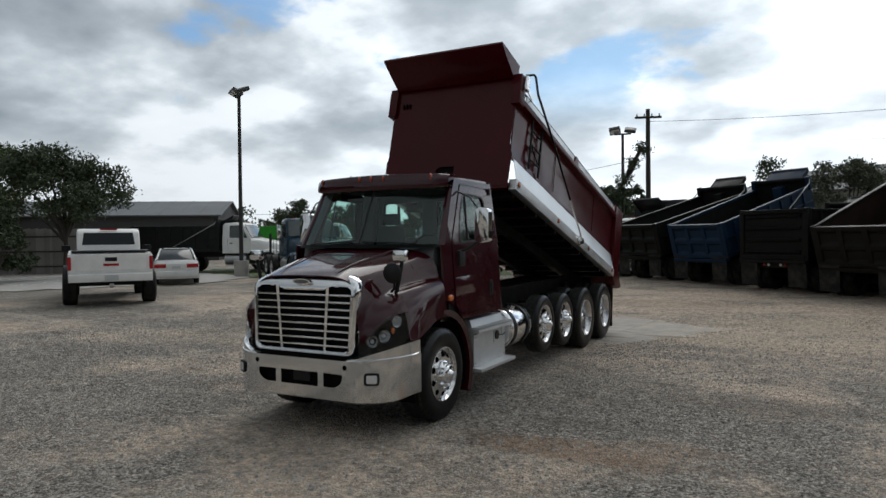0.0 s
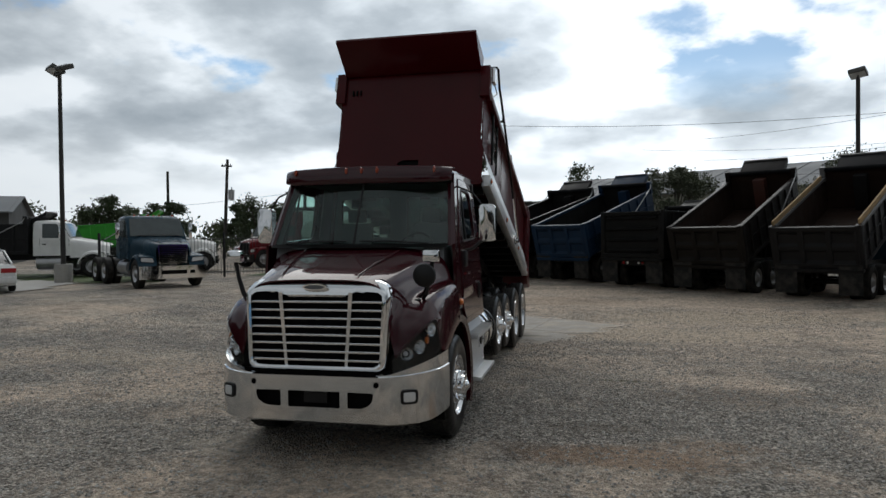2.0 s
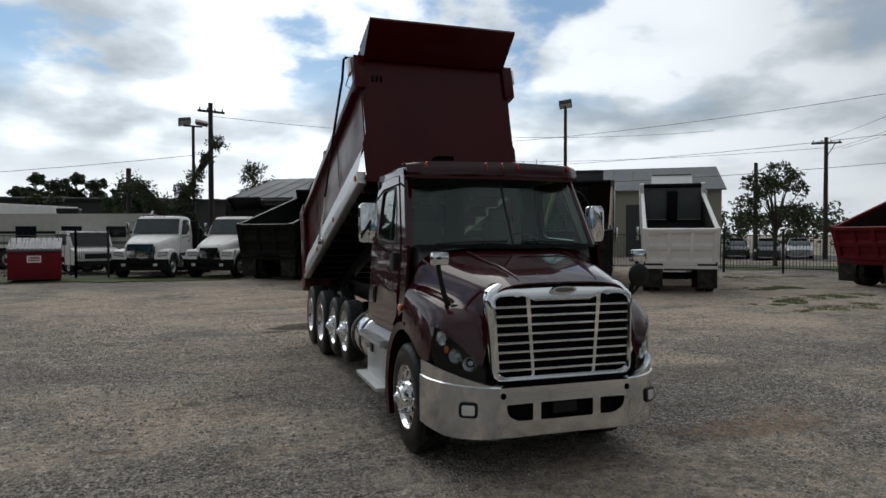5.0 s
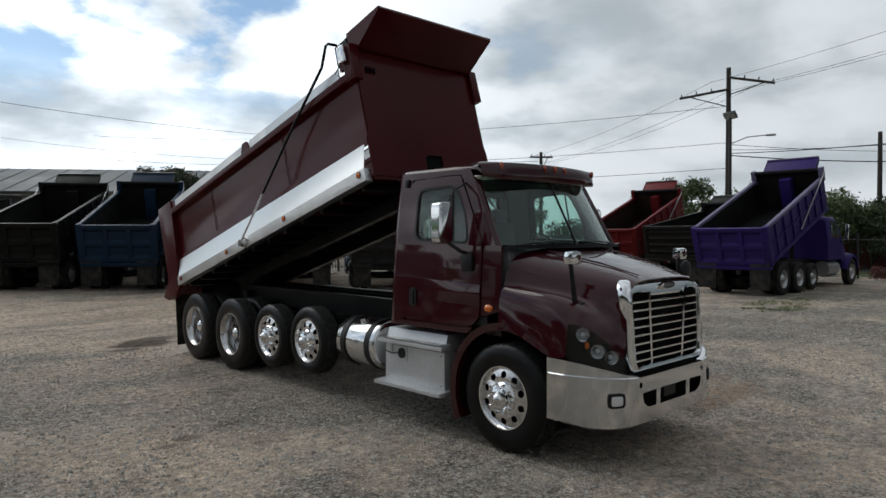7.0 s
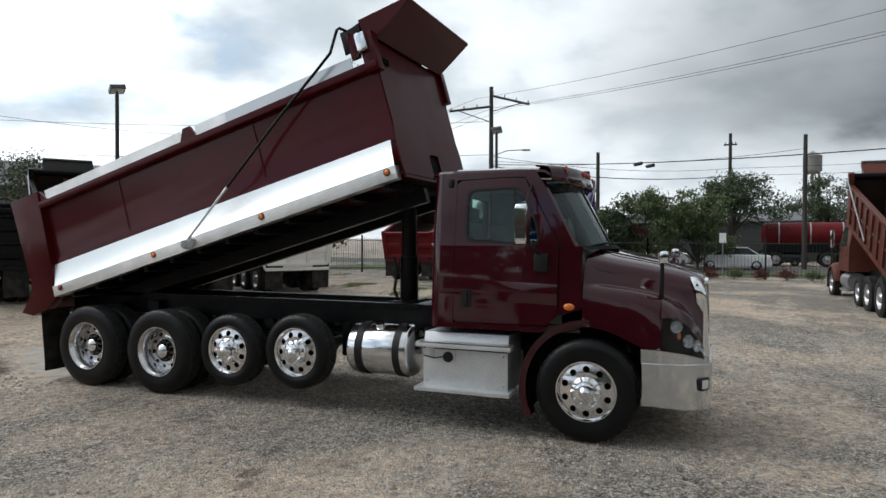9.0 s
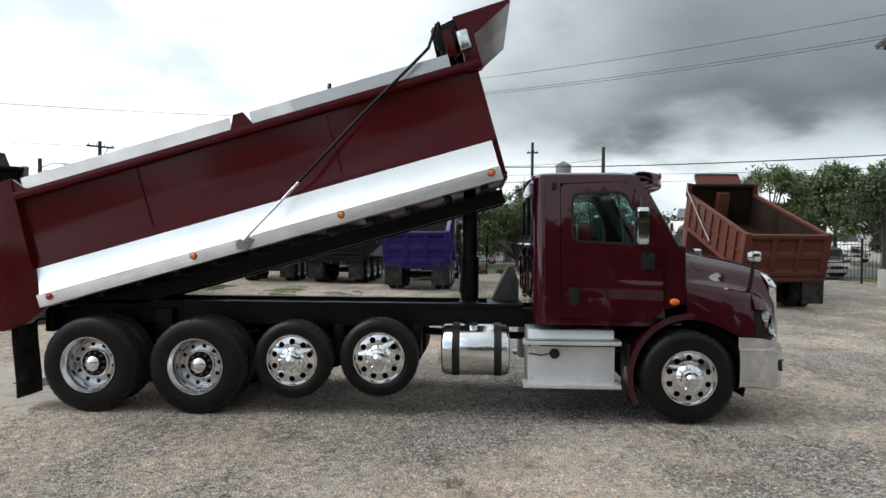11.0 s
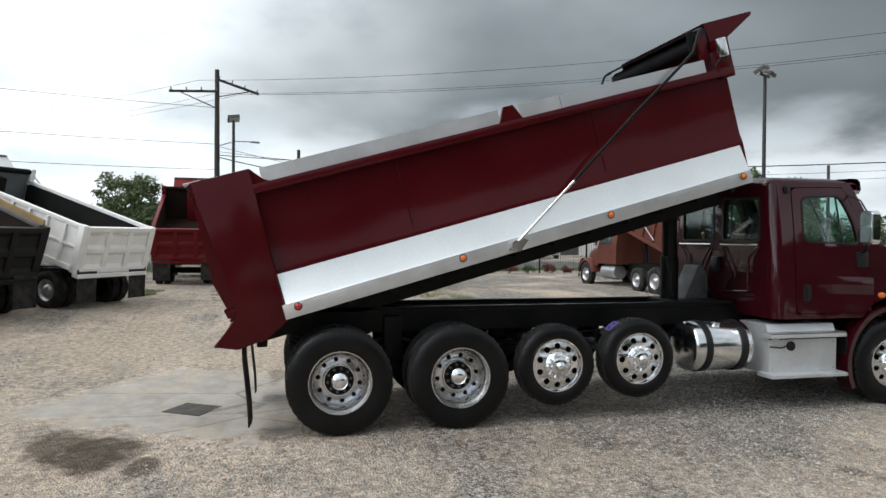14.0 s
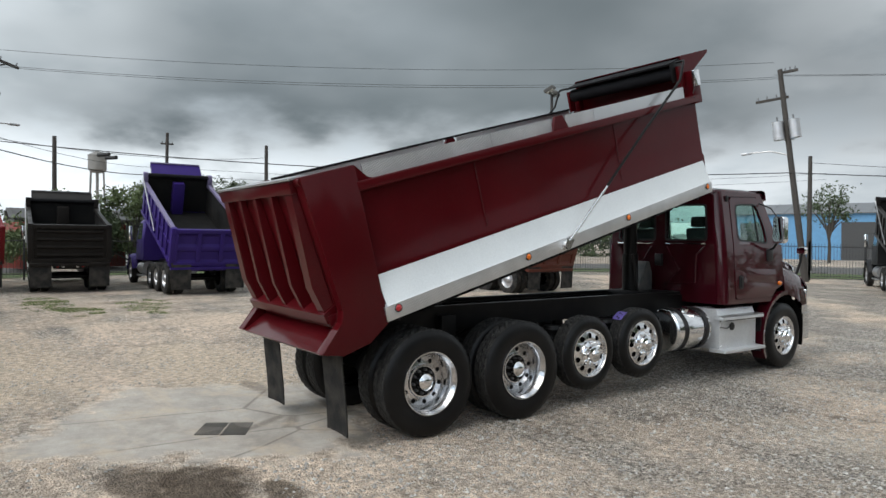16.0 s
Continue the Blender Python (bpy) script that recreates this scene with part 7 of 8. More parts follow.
def sedan(x, y, heading, paint, label, lamps=True):
    root = thing("parked_car", stand(x, y, heading), label, "car")
    rows = []
    for yy, w, z in ((0.0, 0.80, 0.84), (0.08, 0.84, 0.95), (0.9, 0.87, 0.99), (3.2, 0.88, 0.97), (4.2, 0.84, 0.84), (4.55, 0.74, 0.66)):
        half = [(0, z), (w * 0.75, z - 0.01), (w * 0.96, z - 0.08), (w, z - 0.25), (w * 0.98, 0.25)]
        rows.append([(-q, yy, v) for q, v in reversed(half)] + [(q, yy, v) for q, v in half[1:]])
    bm = loft(bmesh.new(), rows)
    for r in (0, -1):
        bm.faces.new([bm.verts.new(p) for p in rows[r]])
    part("body", bm, paint, root, smooth=50)
    rows = []
    for yy, w, z in ((0.75, 0.70, 0.97), (1.30, 0.60, 1.38), (1.55, 0.58, 1.42), (2.6, 0.58, 1.42), (3.45, 0.68, 0.96)):
        rows.append([(-w - 0.06, yy, 0.95), (-w, yy, z - 0.03), (-w * 0.8, yy, z), (w * 0.8, yy, z), (w, yy, z - 0.03), (w + 0.06, yy, 0.95)])
    part("glasshouse", loft(bmesh.new(), rows), DARK_GLASS, root, smooth=50)
    part("roof", prism(bmesh.new(), [(-0.50, 1.415), (0.50, 1.415), (0.46, 1.445), (-0.46, 1.445)], "y", 1.40, 2.68, 0.012), paint, root)
    for s in (-1, 1):
        part("roof_pillar", tube(bmesh.new(), [(s * 0.76, 0.72, 0.97), (s * 0.60, 1.34, 1.40), (s * 0.58, 2.6, 1.42), (s * 0.74, 3.45, 0.97)], 0.035, 6), paint, root)
        if lamps:
            part("tail_lamp", box(bmesh.new(), s * 0.38, s * 0.82, -0.02, 0.06, 0.68, 0.84, 0.02), RED_LENS, root)
        for yy in (0.85, 3.55):
            yard_wheel(root, s * 0.86, yy, 0.31, 0.31, 0.20)
    part("rear_bumper", box(bmesh.new(), -0.83, 0.83, -0.06, 0.06, 0.32, 0.55, 0.03), paint, root)
    part("plate", box(bmesh.new(), -0.16, 0.16, -0.03, -0.01, 0.66, 0.76), PLATE_BAR, root)
    return root


P_CAR = material("car_white_paint", (0.74, 0.74, 0.73), 0.3, var=0.05, coat=0.5)
P_CARD = material("car_dark_paint", (0.02, 0.022, 0.026), 0.3, var=0.1, coat=0.5)
P_SILVER = material("car_silver_paint", (0.40, 0.41, 0.42), 0.3, 0.5, var=0.05, coat=0.5)
pickup(-11.6, 4.7, (-0.83, 0.56), "white lifted pickup with wide black tyres and tow hitch")
sedan(-17.0, 11.4, (-0.77, 0.64), P_CAR, "white sedan with red tail lamps on a parking pad")
for x, y, h, p, l in ((34.5, 34.9, (-0.67, -0.74), P_CARD, "dark sedan parked beyond the iron fence"), (34.6, 32.0, (-0.70, -0.72), P_CARD, "dark pickup-height car beyond the iron fence"),
                      (38.2, 32.6, (-0.72, -0.69), P_SILVER, "silver car in the lot across the fence"), (43.0, 0.5, (0.1, 1), P_CAR, "white car beyond the street"), (39.0, -4.5, (0.0, 1), P_CAR, "white car driving lane side across the street"),
                      (47, -7.5, (0.1, 1), P_CARD, "dark car across the street")):
    sedan(x, y, h, p, l)

# camper trailer and van behind the dumpster
camper = thing("camper_trailer", stand(-9.6, 29.4, (-0.99, 0.1)) @ Matrix.Scale(0.86, 4), "cream camper trailer with striped side", "camper")
P_CREAM = material("camper_cream", (0.55, 0.53, 0.49), 0.45, var=0.08, dust=0.1)
part("body", prism(bmesh.new(), rounded([(-4.6, 0.75), (2.2, 0.75), (2.4, 1.5), (4.4, 1.7), (4.6, 2.6), (3.8, 3.15), (-4.6, 3.2)], 0.25), "x", -1.2, 1.2, 0.05), P_CREAM, camper)
for z, c in ((1.55, GREY_PLASTIC), (2.1, DARK)):
    for s in (-1, 1):
        part("stripe", box(bmesh.new(), s * 1.20, s * 1.208, -4.3, 3.2, z, z + 0.14), c, camper)
for yq in (-3.2, -1.0, 1.2):
    for s in (-1, 1):
        part("window", box(bmesh.new(), s * 1.20, s * 1.215, yq, yq + 1.0, 1.9, 2.5, 0.0), DARK_GLASS, camper)
part("roof_unit", box(bmesh.new(), -0.4, 0.4, -0.6, 0.5, 3.2, 3.5, 0.06), DARK, camper)
for s in (-1, 1):
    for yq in (-1.2, -0.3):
        yard_wheel(camper, s * 1.1, yq, 0.40, 0.40, 0.22)
part("underframe", box(bmesh.new(), -1.0, 1.0, -4.4, 2.2, 0.5, 0.78), FRAME, camper)
van = thing("cargo_van", stand(-7.9, 26.3, (0.45, -0.89)), "white service van behind a red dumpster", "van")
part("body", prism(bmesh.new(), rounded([(-4.6, 0.45), (0, 0.45), (0.02, 1.05), (-0.55, 1.18), (-4.6, 1.22)], 0.10), "x", -0.95, 0.95, 0.05), P_WHITE, van)
part("cabin", prism(bmesh.new(), rounded([(-4.55, 1.20), (-0.70, 1.17), (-1.20, 1.92), (-4.50, 1.98)], 0.10), "x", -0.88, 0.88, 0.06), P_WHITE, van)
part("windscreen", prism(bmesh.new(), [(-0.74, 1.24), (-0.70, 1.25), (-1.13, 1.86), (-1.17, 1.85)], "x", -0.78, 0.78), DARK_GLASS, van)
part("grille", box(bmesh.new(), -0.55, 0.55, 0.0, 0.03, 0.72, 0.94, 0.01), DARK, van)
part("front_bumper", box(bmesh.new(), -0.95, 0.95, -0.05, 0.09, 0.42, 0.62, 0.03), DARK, van)
for s in (-1, 1):
    for y1_, y2_ in ((-2.25, -1.30), (-3.35, -2.40), (-4.35, -3.50)):
        part("side_window", box(bmesh.new(), s * 0.868, s * 0.886, y1_, y2_, 1.30, 1.80), DARK_GLASS, van)
    part("headlight", box(bmesh.new(), s * 0.62, s * 0.88, -0.01, 0.03, 0.76, 0.92, 0.02), LAMP_GLASS, van)
    for yq in (-0.9, -3.7):
        yard_wheel(van, s * 0.93, yq, 0.36, 0.36, 0.22)

# dumpster with a sloped ribbed lid
dumpster = thing("dumpster", stand(-9.4, 22.0, (0.16, -0.987)), "dark red steel dumpster with a corrugated lid", "dumpster")
P_DUMP = yard_paint("dumpster_red", (0.17, 0.010, 0.016), 0.08)
part("bin", prism(bmesh.new(), [(0.0, 0.08), (0.0, 1.12), (-1.6, 1.35), (-1.6, 0.08)], "x", -0.86, 0.86, 0.02), P_DUMP, dumpster)
part("lid", prism(bmesh.new(), [(0.06, 1.13), (0.06, 1.22), (-1.62, 1.62), (-1.62, 1.37)], "x", -0.88, 0.88, 0.02), GREY_PLASTIC, dumpster, "grey corrugated plastic lid")
for k in range(12):
    xq = -0.82 + k * 0.149
    part("lid_rib", prism(bmesh.new(), [(0.05, 1.222), (0.05, 1.25), (-1.6, 1.645), (-1.6, 1.617)], "x", xq - 0.03, xq + 0.03), GREY_PLASTIC, dumpster)
part("sign", box(bmesh.new(), -0.22, 0.24, 0.002, 0.012, 0.72, 0.98), WHITE_LENS, dumpster, "small white notice")
for z in (0.78, 0.84, 0.90):
    part("sign_bar", box(bmesh.new(), -0.17, 0.19, 0.012, 0.016, z, z + 0.035), RED_LENS, dumpster)
for s in (-1, 1):
    part("side_pocket", box(bmesh.new(), s * 0.86, s * 0.96, -1.2, -0.4, 0.7, 0.9, 0.01), P_DUMP, dumpster)

# tank trailer and highway rigs across the street
tanker = thing("tank_trailer", stand(46, -7.5, (0.05, 1)), "red tank trailer across the street", "trailer")
part("tank", xform(lathe(bmesh.new(), [(-3.2, 0.0), (-3.1, 0.6), (-2.9, 0.85), (2.9, 0.85), (3.1, 0.6), (3.2, 0.0)], 24), pose(0, 0, 2.3, 0, 0, 90)), P_RED, tanker)
for yq in (-2.0, 0.0, 2.0):
    part("tank_band", xform(lathe(bmesh.new(), [(-0.04, 0.86), (0.04, 0.86)], 24), pose(0, yq, 2.3, 0, 0, 90)), YARD_STEEL, tanker)
part("underframe", box(bmesh.new(), -0.5, 0.5, -3, 3, 1.0, 1.6), FRAME, tanker)
for s in (-1, 1):
    for yq in (-2.2, -1.0, 2.2):
        yard_wheel(tanker, s * 1.15, yq, 0.52)
for x, y, h in ((50, -12.5, (-1, 0.1)), (50.5, -16.5, (-1, 0.0)), (51, -26.0, (-1, 0.0)), (52, -31.0, (-1, 0.0)), (30, -42, (-0.6, 0.8))):
    rig = tractor(x, y, h, P_WHITE, "white highway tractor with a tall roof across the street")
    part("roof_fairing", prism(bmesh.new(), [(1.0, 2.6), (1.0, 3.65), (1.9, 3.6), (3.0, 2.62)], "x", -1.05, 1.05, 0.08), P_WHITE, rig)
    part("sleeper", box(bmesh.new(), -1.05, 1.05, 0.4, 2.0, 1.15, 3.5, 0.08), P_WHITE, rig)
container = thing("shipping_container", stand(38.8, 6.3, (-0.37, 0.93)), "rust-red shipping container beyond the fence", "container")
P_CONT = yard_paint("container_red", (0.20, 0.035, 0.025), 0.2)
part("box", box(bmesh.new(), -1.22, 1.22, -3, 3, 0.12, 2.72, 0.02), P_CONT, container)
for k in range(19):
    yq = -2.9 + k * 0.31
    part("corrugation", box(bmesh.new(), -1.26, -1.215, yq, yq + 0.15, 0.3, 2.6, 0.01), P_CONT, container)

# ---- yard, street and distance ----
WOOD_POLE = material("weathered_pole_wood", (0.045, 0.039, 0.034), 0.9, var=0.35, scale=2, bump=0.4, bump_scale=30)
POLE_STEEL = material("dark_pole_steel", (0.035, 0.032, 0.030), 0.55, 0.3, var=0.2)
WIRE = material("cable_black", (0.012, 0.012, 0.012), 0.6, var=0.1)
LEAF = material("oak_leaf", (0.042, 0.062, 0.024), 0.65, var=0.35, scale=2, island=0.8)
LEAF_LIGHT = material("ash_leaf", (0.090, 0.120, 0.045), 0.65, var=0.35, scale=2, island=0.8)
LEAF_OLIVE = material("dusty_olive_leaf", (0.085, 0.095, 0.055), 0.7, var=0.35, scale=2, island=0.8)
BARK = material("bark", (0.055, 0.045, 0.036), 0.95, var=0.3, bump=0.5, bump_scale=25)
GRASS = material("lawn", (0.060, 0.085, 0.026), 0.95, var=0.35, scale=1.5, bump=0.5, bump_scale=40)
ROAD = material("street_asphalt", (0.075, 0.073, 0.070), 0.9, var=0.2, scale=0.5, bump=0.3, bump_scale=60)
CONC = material("worn_concrete", (0.36, 0.35, 0.33), 0.75, var=0.18, scale=1.2, fine=25, dust=0.35, dust_color=(0.30, 0.25, 0.19), bump=0.2, bump_scale=20)
PLANK = material("weathered_planks", (0.27, 0.255, 0.235), 0.9, var=0.3, scale=1.5, per_object=0.6)
ROOF_METAL = material("galvanised_roof", (0.14, 0.148, 0.155), 0.6, 0.0, spec=0.25, var=0.15, scale=0.4)
WALL_BEIGE = material("painted_metal_wall", (0.30, 0.29, 0.23), 0.7, var=0.12, scale=0.4)
WALL_DARK = material("dark_shed_wall", (0.055, 0.055, 0.055), 0.8, var=0.25, scale=0.5)
IRON = material("black_iron", (0.012, 0.012, 0.013), 0.5, var=0.15)
LAMP_HEAD = material("lamp_housing", (0.06, 0.058, 0.052), 0.5, var=0.15)


def patch(name, outline, mat, label, category, lift=0.02, step=0.6, fray=0.0, seed=0):
    """A thin sheet that follows the ground inside an outline."""
    xs, ys = [p[0] for p in outline], [p[1] for p in outline]
    nxp, nyp = max(2, int((max(xs) - min(xs)) / step)), max(2, int((max(ys) - min(ys)) / step))

    def inside(x, y):
        hit, j = False, len(outline) - 1
        for i in range(len(outline)):
            (xi, yi), (xj, yj) = outline[i], outline[j]
            if (yi > y) != (yj > y) and x < (xj - xi) * (y - yi) / (yj - yi) + xi:
                hit = not hit
            j = i
        return hit
    vs, idx, fs = [], {}, []

    def vert(i, j):
        if (i, j) not in idx:
            x, y = min(xs) + (max(xs) - min(xs)) * i / nxp, min(ys) + (max(ys) - min(ys)) * j / nyp
            z = ground_z(x, y) + lift
            if abs(x) < 40 and abs(y) < 40:
                z += 0.030 * noise.noise((x * 0.35, y * 0.35, 0.3)) + 0.012 * noise.noise((x * 1.6, y * 1.6, 1.0)) - 0.012
            idx[(i, j)] = len(vs)
            vs.append((x, y, z))
        return idx[(i, j)]
    for i in range(nxp):
        for j in range(nyp):
            x, y = min(xs) + (max(xs) - min(xs)) * (i + 0.5) / nxp, min(ys) + (max(ys) - min(ys)) * (j + 0.5) / nyp
            f = fray * noise.noise((x * 0.8, y * 0.8, seed)) + 0.5 * fray * noise.noise((x * 3.1, y * 3.1, seed))
            if inside(x + f, y + f * 0.7):
                fs.append((vert(i, j), vert(i + 1, j), vert(i + 1, j + 1), vert(i, j + 1)))
    me = bpy.data.meshes.new(name)
    me.from_pydata(vs, [], fs)
    return tagged(mesh_part(name, me, mat, smooth=180), label, category, kind="structure")


FENCE_LINE = [(6.5, 27.0), (17.4, 20.5), (28.5, 14.0), (28.0, 2.0), (27.0, -9.0), (20.0, -16.5), (10.0, -23.8), (-2.0, -33.0)]
patch("lawn", [(18, 22.5), (29.5, 16), (29.5, -9), (21, -18), (10, -26), (-2, -35), (2, -39), (12, -31), (26, -20), (34, -10), (34, 18), (20, 27)], GRASS, "mown grass strip outside the fence", "lawn", 0.03, 0.8, 0.6)
patch("road", [(34, 18.5), (34, -10.5), (26, -20.5), (12, -31.5), (2, -39.5), (8, -46), (20, -37), (36, -24), (43, -12), (43, 60), (34, 60)], ROAD, "grey asphalt street past the yard", "road", 0.035, 1.0)
patch("lawn", [(-13, 21.2), (-2, 22.4), (-2, 25.5), (-13, 25)], GRASS, "grass verge under the parked white trucks", "lawn", 0.03, 0.4, 0.7, 3)
patch("lawn", [(-24, 18), (-17.5, 16.0), (-14.5, 17.0), (-17, 20), (-26, 22)], GRASS, "weedy grass by the light pole", "lawn", 0.03, 0.4, 0.7, 5)
patch("parking_pad", [(-40, 4), (-22, 3.0), (-16.8, 12.5), (-17.5, 16.2), (-24, 18.5), (-42, 14)], CONC, "pale concrete parking pad", "pavement", 0.03, 0.6, 0.1, 2)
for k in range(5):
    patch("parking_line", [(-18.6 - 2.1 * k, 10.0 - 1.6 * k + 1.6), (-18.45 - 2.1 * k, 9.95 - 1.6 * k + 1.6), (-21.6 - 2.1 * k, 15.2 - 1.6 * k + 1.6), (-21.75 - 2.1 * k, 15.25 - 1.6 * k + 1.6)], WHITE_LENS, "faded white parking line", "marking", 0.045, 0.12)
MOSS = material("patchy_weeds", (0.13, 0.16, 0.055), 0.95, var=0.4, scale=4, bump=0.6, bump_scale=60)
for k, (x, y, rx, ry) in enumerate(((15.0, 9.6, 1.6, 0.5), (13.4, 7.2, 1.4, 0.6), (16.2, 12.6, 1.2, 0.5), (14.2, 2.6, 1.6, 0.7), (19.2, 16.4, 2.2, 0.6), (13.0, 9.0, 0.9, 0.5))):
    rngw = np.random.default_rng(300 + k)
    vs, fs = [], []
    for j in range(2600):
        a, q = rngw.uniform(0, math.tau), math.sqrt(rngw.random())
        px, py = x + 1.35 * rx * q * math.cos(a), y + 1.35 * ry * q * math.sin(a)
        if noise.noise((px * 1.7, py * 1.7, k)) < -0.05 + 0.5 * (q - 0.6):
            continue
        pz, hgt, b = ground_z(px, py) - 0.012, rngw.uniform(0.015, 0.055), rngw.uniform(0, math.tau)
        i = len(vs)
        vs += [(px - 0.014 * math.cos(b), py - 0.014 * math.sin(b), pz), (px + 0.014 * math.cos(b), py + 0.014 * math.sin(b), pz), (px + rngw.normal() * 0.05, py + rngw.normal() * 0.05, pz + hgt)]
        fs.append((i, i + 1, i + 2))
    wme = bpy.data.meshes.new("weeds")
    wme.from_pydata(vs, [], fs)
    tagged(mesh_part("weeds", wme, MOSS, smooth=0), "low green weeds growing in the gravel", "weeds", kind="stuff")
GRATE_STEEL = material("worn_grate_steel", (0.10, 0.092, 0.082), 0.6, 0.3, var=0.3, dust=0.3)
GRATE_BACK = material("silted_drain", (0.045, 0.040, 0.034), 0.9, var=0.3)
grate = thing("drain_grate", pose(0.48, 9.14, surface_z(0.48, 9.14) + 0.002, 0, 0, -31), "dark steel drain grate in two halves set in concrete", "grate")
for k in (-1, 1):
    half = part("grate_half", box(bmesh.new(), -0.25, 0.25, 0.008 if k > 0 else -0.28, 0.28 if k > 0 else -0.008, -0.03, -0.001), GRATE_BACK, grate)
    for j in range(9):
        yq = (0.014 if k > 0 else -0.276) + j * 0.030
        part("grate_bar", box(bmesh.new(), -0.245, 0.245, yq, yq + 0.017, -0.001, 0.006), GRATE_STEEL, half)


def iron_fence(line):
    root = thing("iron_fence", pose(0, 0, 0), "black iron picket fence round the yard", "fence")
    pick = bmesh.new()
    for (x0, y0), (x1, y1) in zip(line, line[1:]):
        n = max(1, int(math.hypot(x1 - x0, y1 - y0) / 2.4))
        for k in range(n + 1):
            x, y = x0 + (x1 - x0) * k / n, y0 + (y1 - y0) * k / n
            z = ground_z(x, y)
            part("post", box(bmesh.new(), x - 0.04, x + 0.04, y - 0.04, y + 0.04, z - 0.1, z + 2.0), IRON, root)
            if k < n:
                xe, ye = x0 + (x1 - x0) * (k + 1) / n, y0 + (y1 - y0) * (k + 1) / n
                for h in (0.22, 1.72):
                    part("rail", tube(bmesh.new(), [(x, y, z + h), (xe, ye, ground_z(xe, ye) + h)], 0.018, 4), IRON, root)
                for j in range(1, 18):
                    px, py = x + (xe - x) * j / 18, y + (ye - y) * j / 18
                    pz = ground_z(px, py)
                    cyl(pick, (px, py, pz + 0.08), (px, py, pz + 1.88), 0.011, 0.009, 4, False)
    tagged(part("picket_infill", pick, IRON, root, smooth=0), kind="stuff")


iron_fence(FENCE_LINE)
iron_fence([(-17.6, 17.4), (-11.6, 22.0), (-8.3, 23.6), (-7.2, 24.2)])

# wooden fence behind the pickup
wood = thing("wooden_fence", pose(0, 0, 0), "weathered grey board fence with dark rails", "fence")
board = to_mesh(box(bmesh.new(), -0.010, 0.010, -0.068, 0.068, 0, 2.45), "board")
n = 110
fx0, fy0, fx1, fy1 = -41.0, 6.5, -29.5, 16.0
fa = math.degrees(math.atan2(fy1 - fy0, fx1 - fx0)) - 90
for k in range(n):
    x, y = fx0 + (fx1 - fx0) * k / n, fy0 + (fy1 - fy0) * k / n
    mesh_part("board", board, PLANK, wood, m=pose(x, y, 0.46 + 0.02 * (k % 3), 0, 0, fa))
for h in (0.9, 1.7, 2.5):
    part("rail", tube(bmesh.new(), [(fx0 + 0.03, fy0 - 0.05, h), (fx1 + 0.03, fy1 - 0.05, h)], 0.04, 4), WOOD_POLE, wood)


def light_pole(x, y, h, heads, label, turn=0.0, base=False):
    z = ground_z(x, y)
    root = thing("light_pole", pose(x, y, z, 0, 0, turn), label, "light pole", "yard light poles")
    part("pole", cyl(bmesh.new(), (0, 0, 0), (0, 0, h), 0.10, 0.075, 12), POLE_STEEL, root)
    if base:
        part("footing", cyl(bmesh.new(), (0, 0, -0.1), (0, 0, 0.75), 0.34, n=20), CONC, root)
    part("cross_arm", box(bmesh.new(), -0.45 if heads > 1 else -0.05, 0.45 if heads > 1 else 0.05, -0.04, 0.04, h - 0.02, h + 0.06), POLE_STEEL, root)
    for k in range(heads):
        xo = 0.0 if heads == 1 else (-0.42, 0.42)[k]
        m = pose(xo, 0, h + 0.22, (-28, 24)[k % 2] if heads > 1 else -20, 8 if k else -8, 0)
        hd = part("flood_lamp", box(bmesh.new(), -0.30, 0.30, -0.26, 0.26, -0.09, 0.09, 0.02, m), LAMP_HEAD, root)
        part("lamp_face", box(bmesh.new(), -0.26, 0.26, -0.22, 0.22, -0.10, -0.092, 0.0, m), LAMP_GLASS, hd)
        part("knuckle", cyl(bmesh.new(), (xo, 0, h), (xo, 0, h + 0.2), 0.035), POLE_STEEL, root)


light_pole(-18.4, 16.3, 8.45, 2, "tall dark steel pole with two flood lamps", -25, True)
light_pole(-4.05, 30.9, 7.45, 2, "distant steel pole with two flood lamps", 10)
light_pole(12.87, 22.15, 7.75, 1, "tall steel pole with one flood lamp", -30)
light_pole(28.6, 10.4, 7.9, 1, "steel pole with one flood lamp by the fence", -80)
light_pole(18.6, -13.9, 9.5, 2, "tall steel pole with two flood lamps by the street", -60, True)


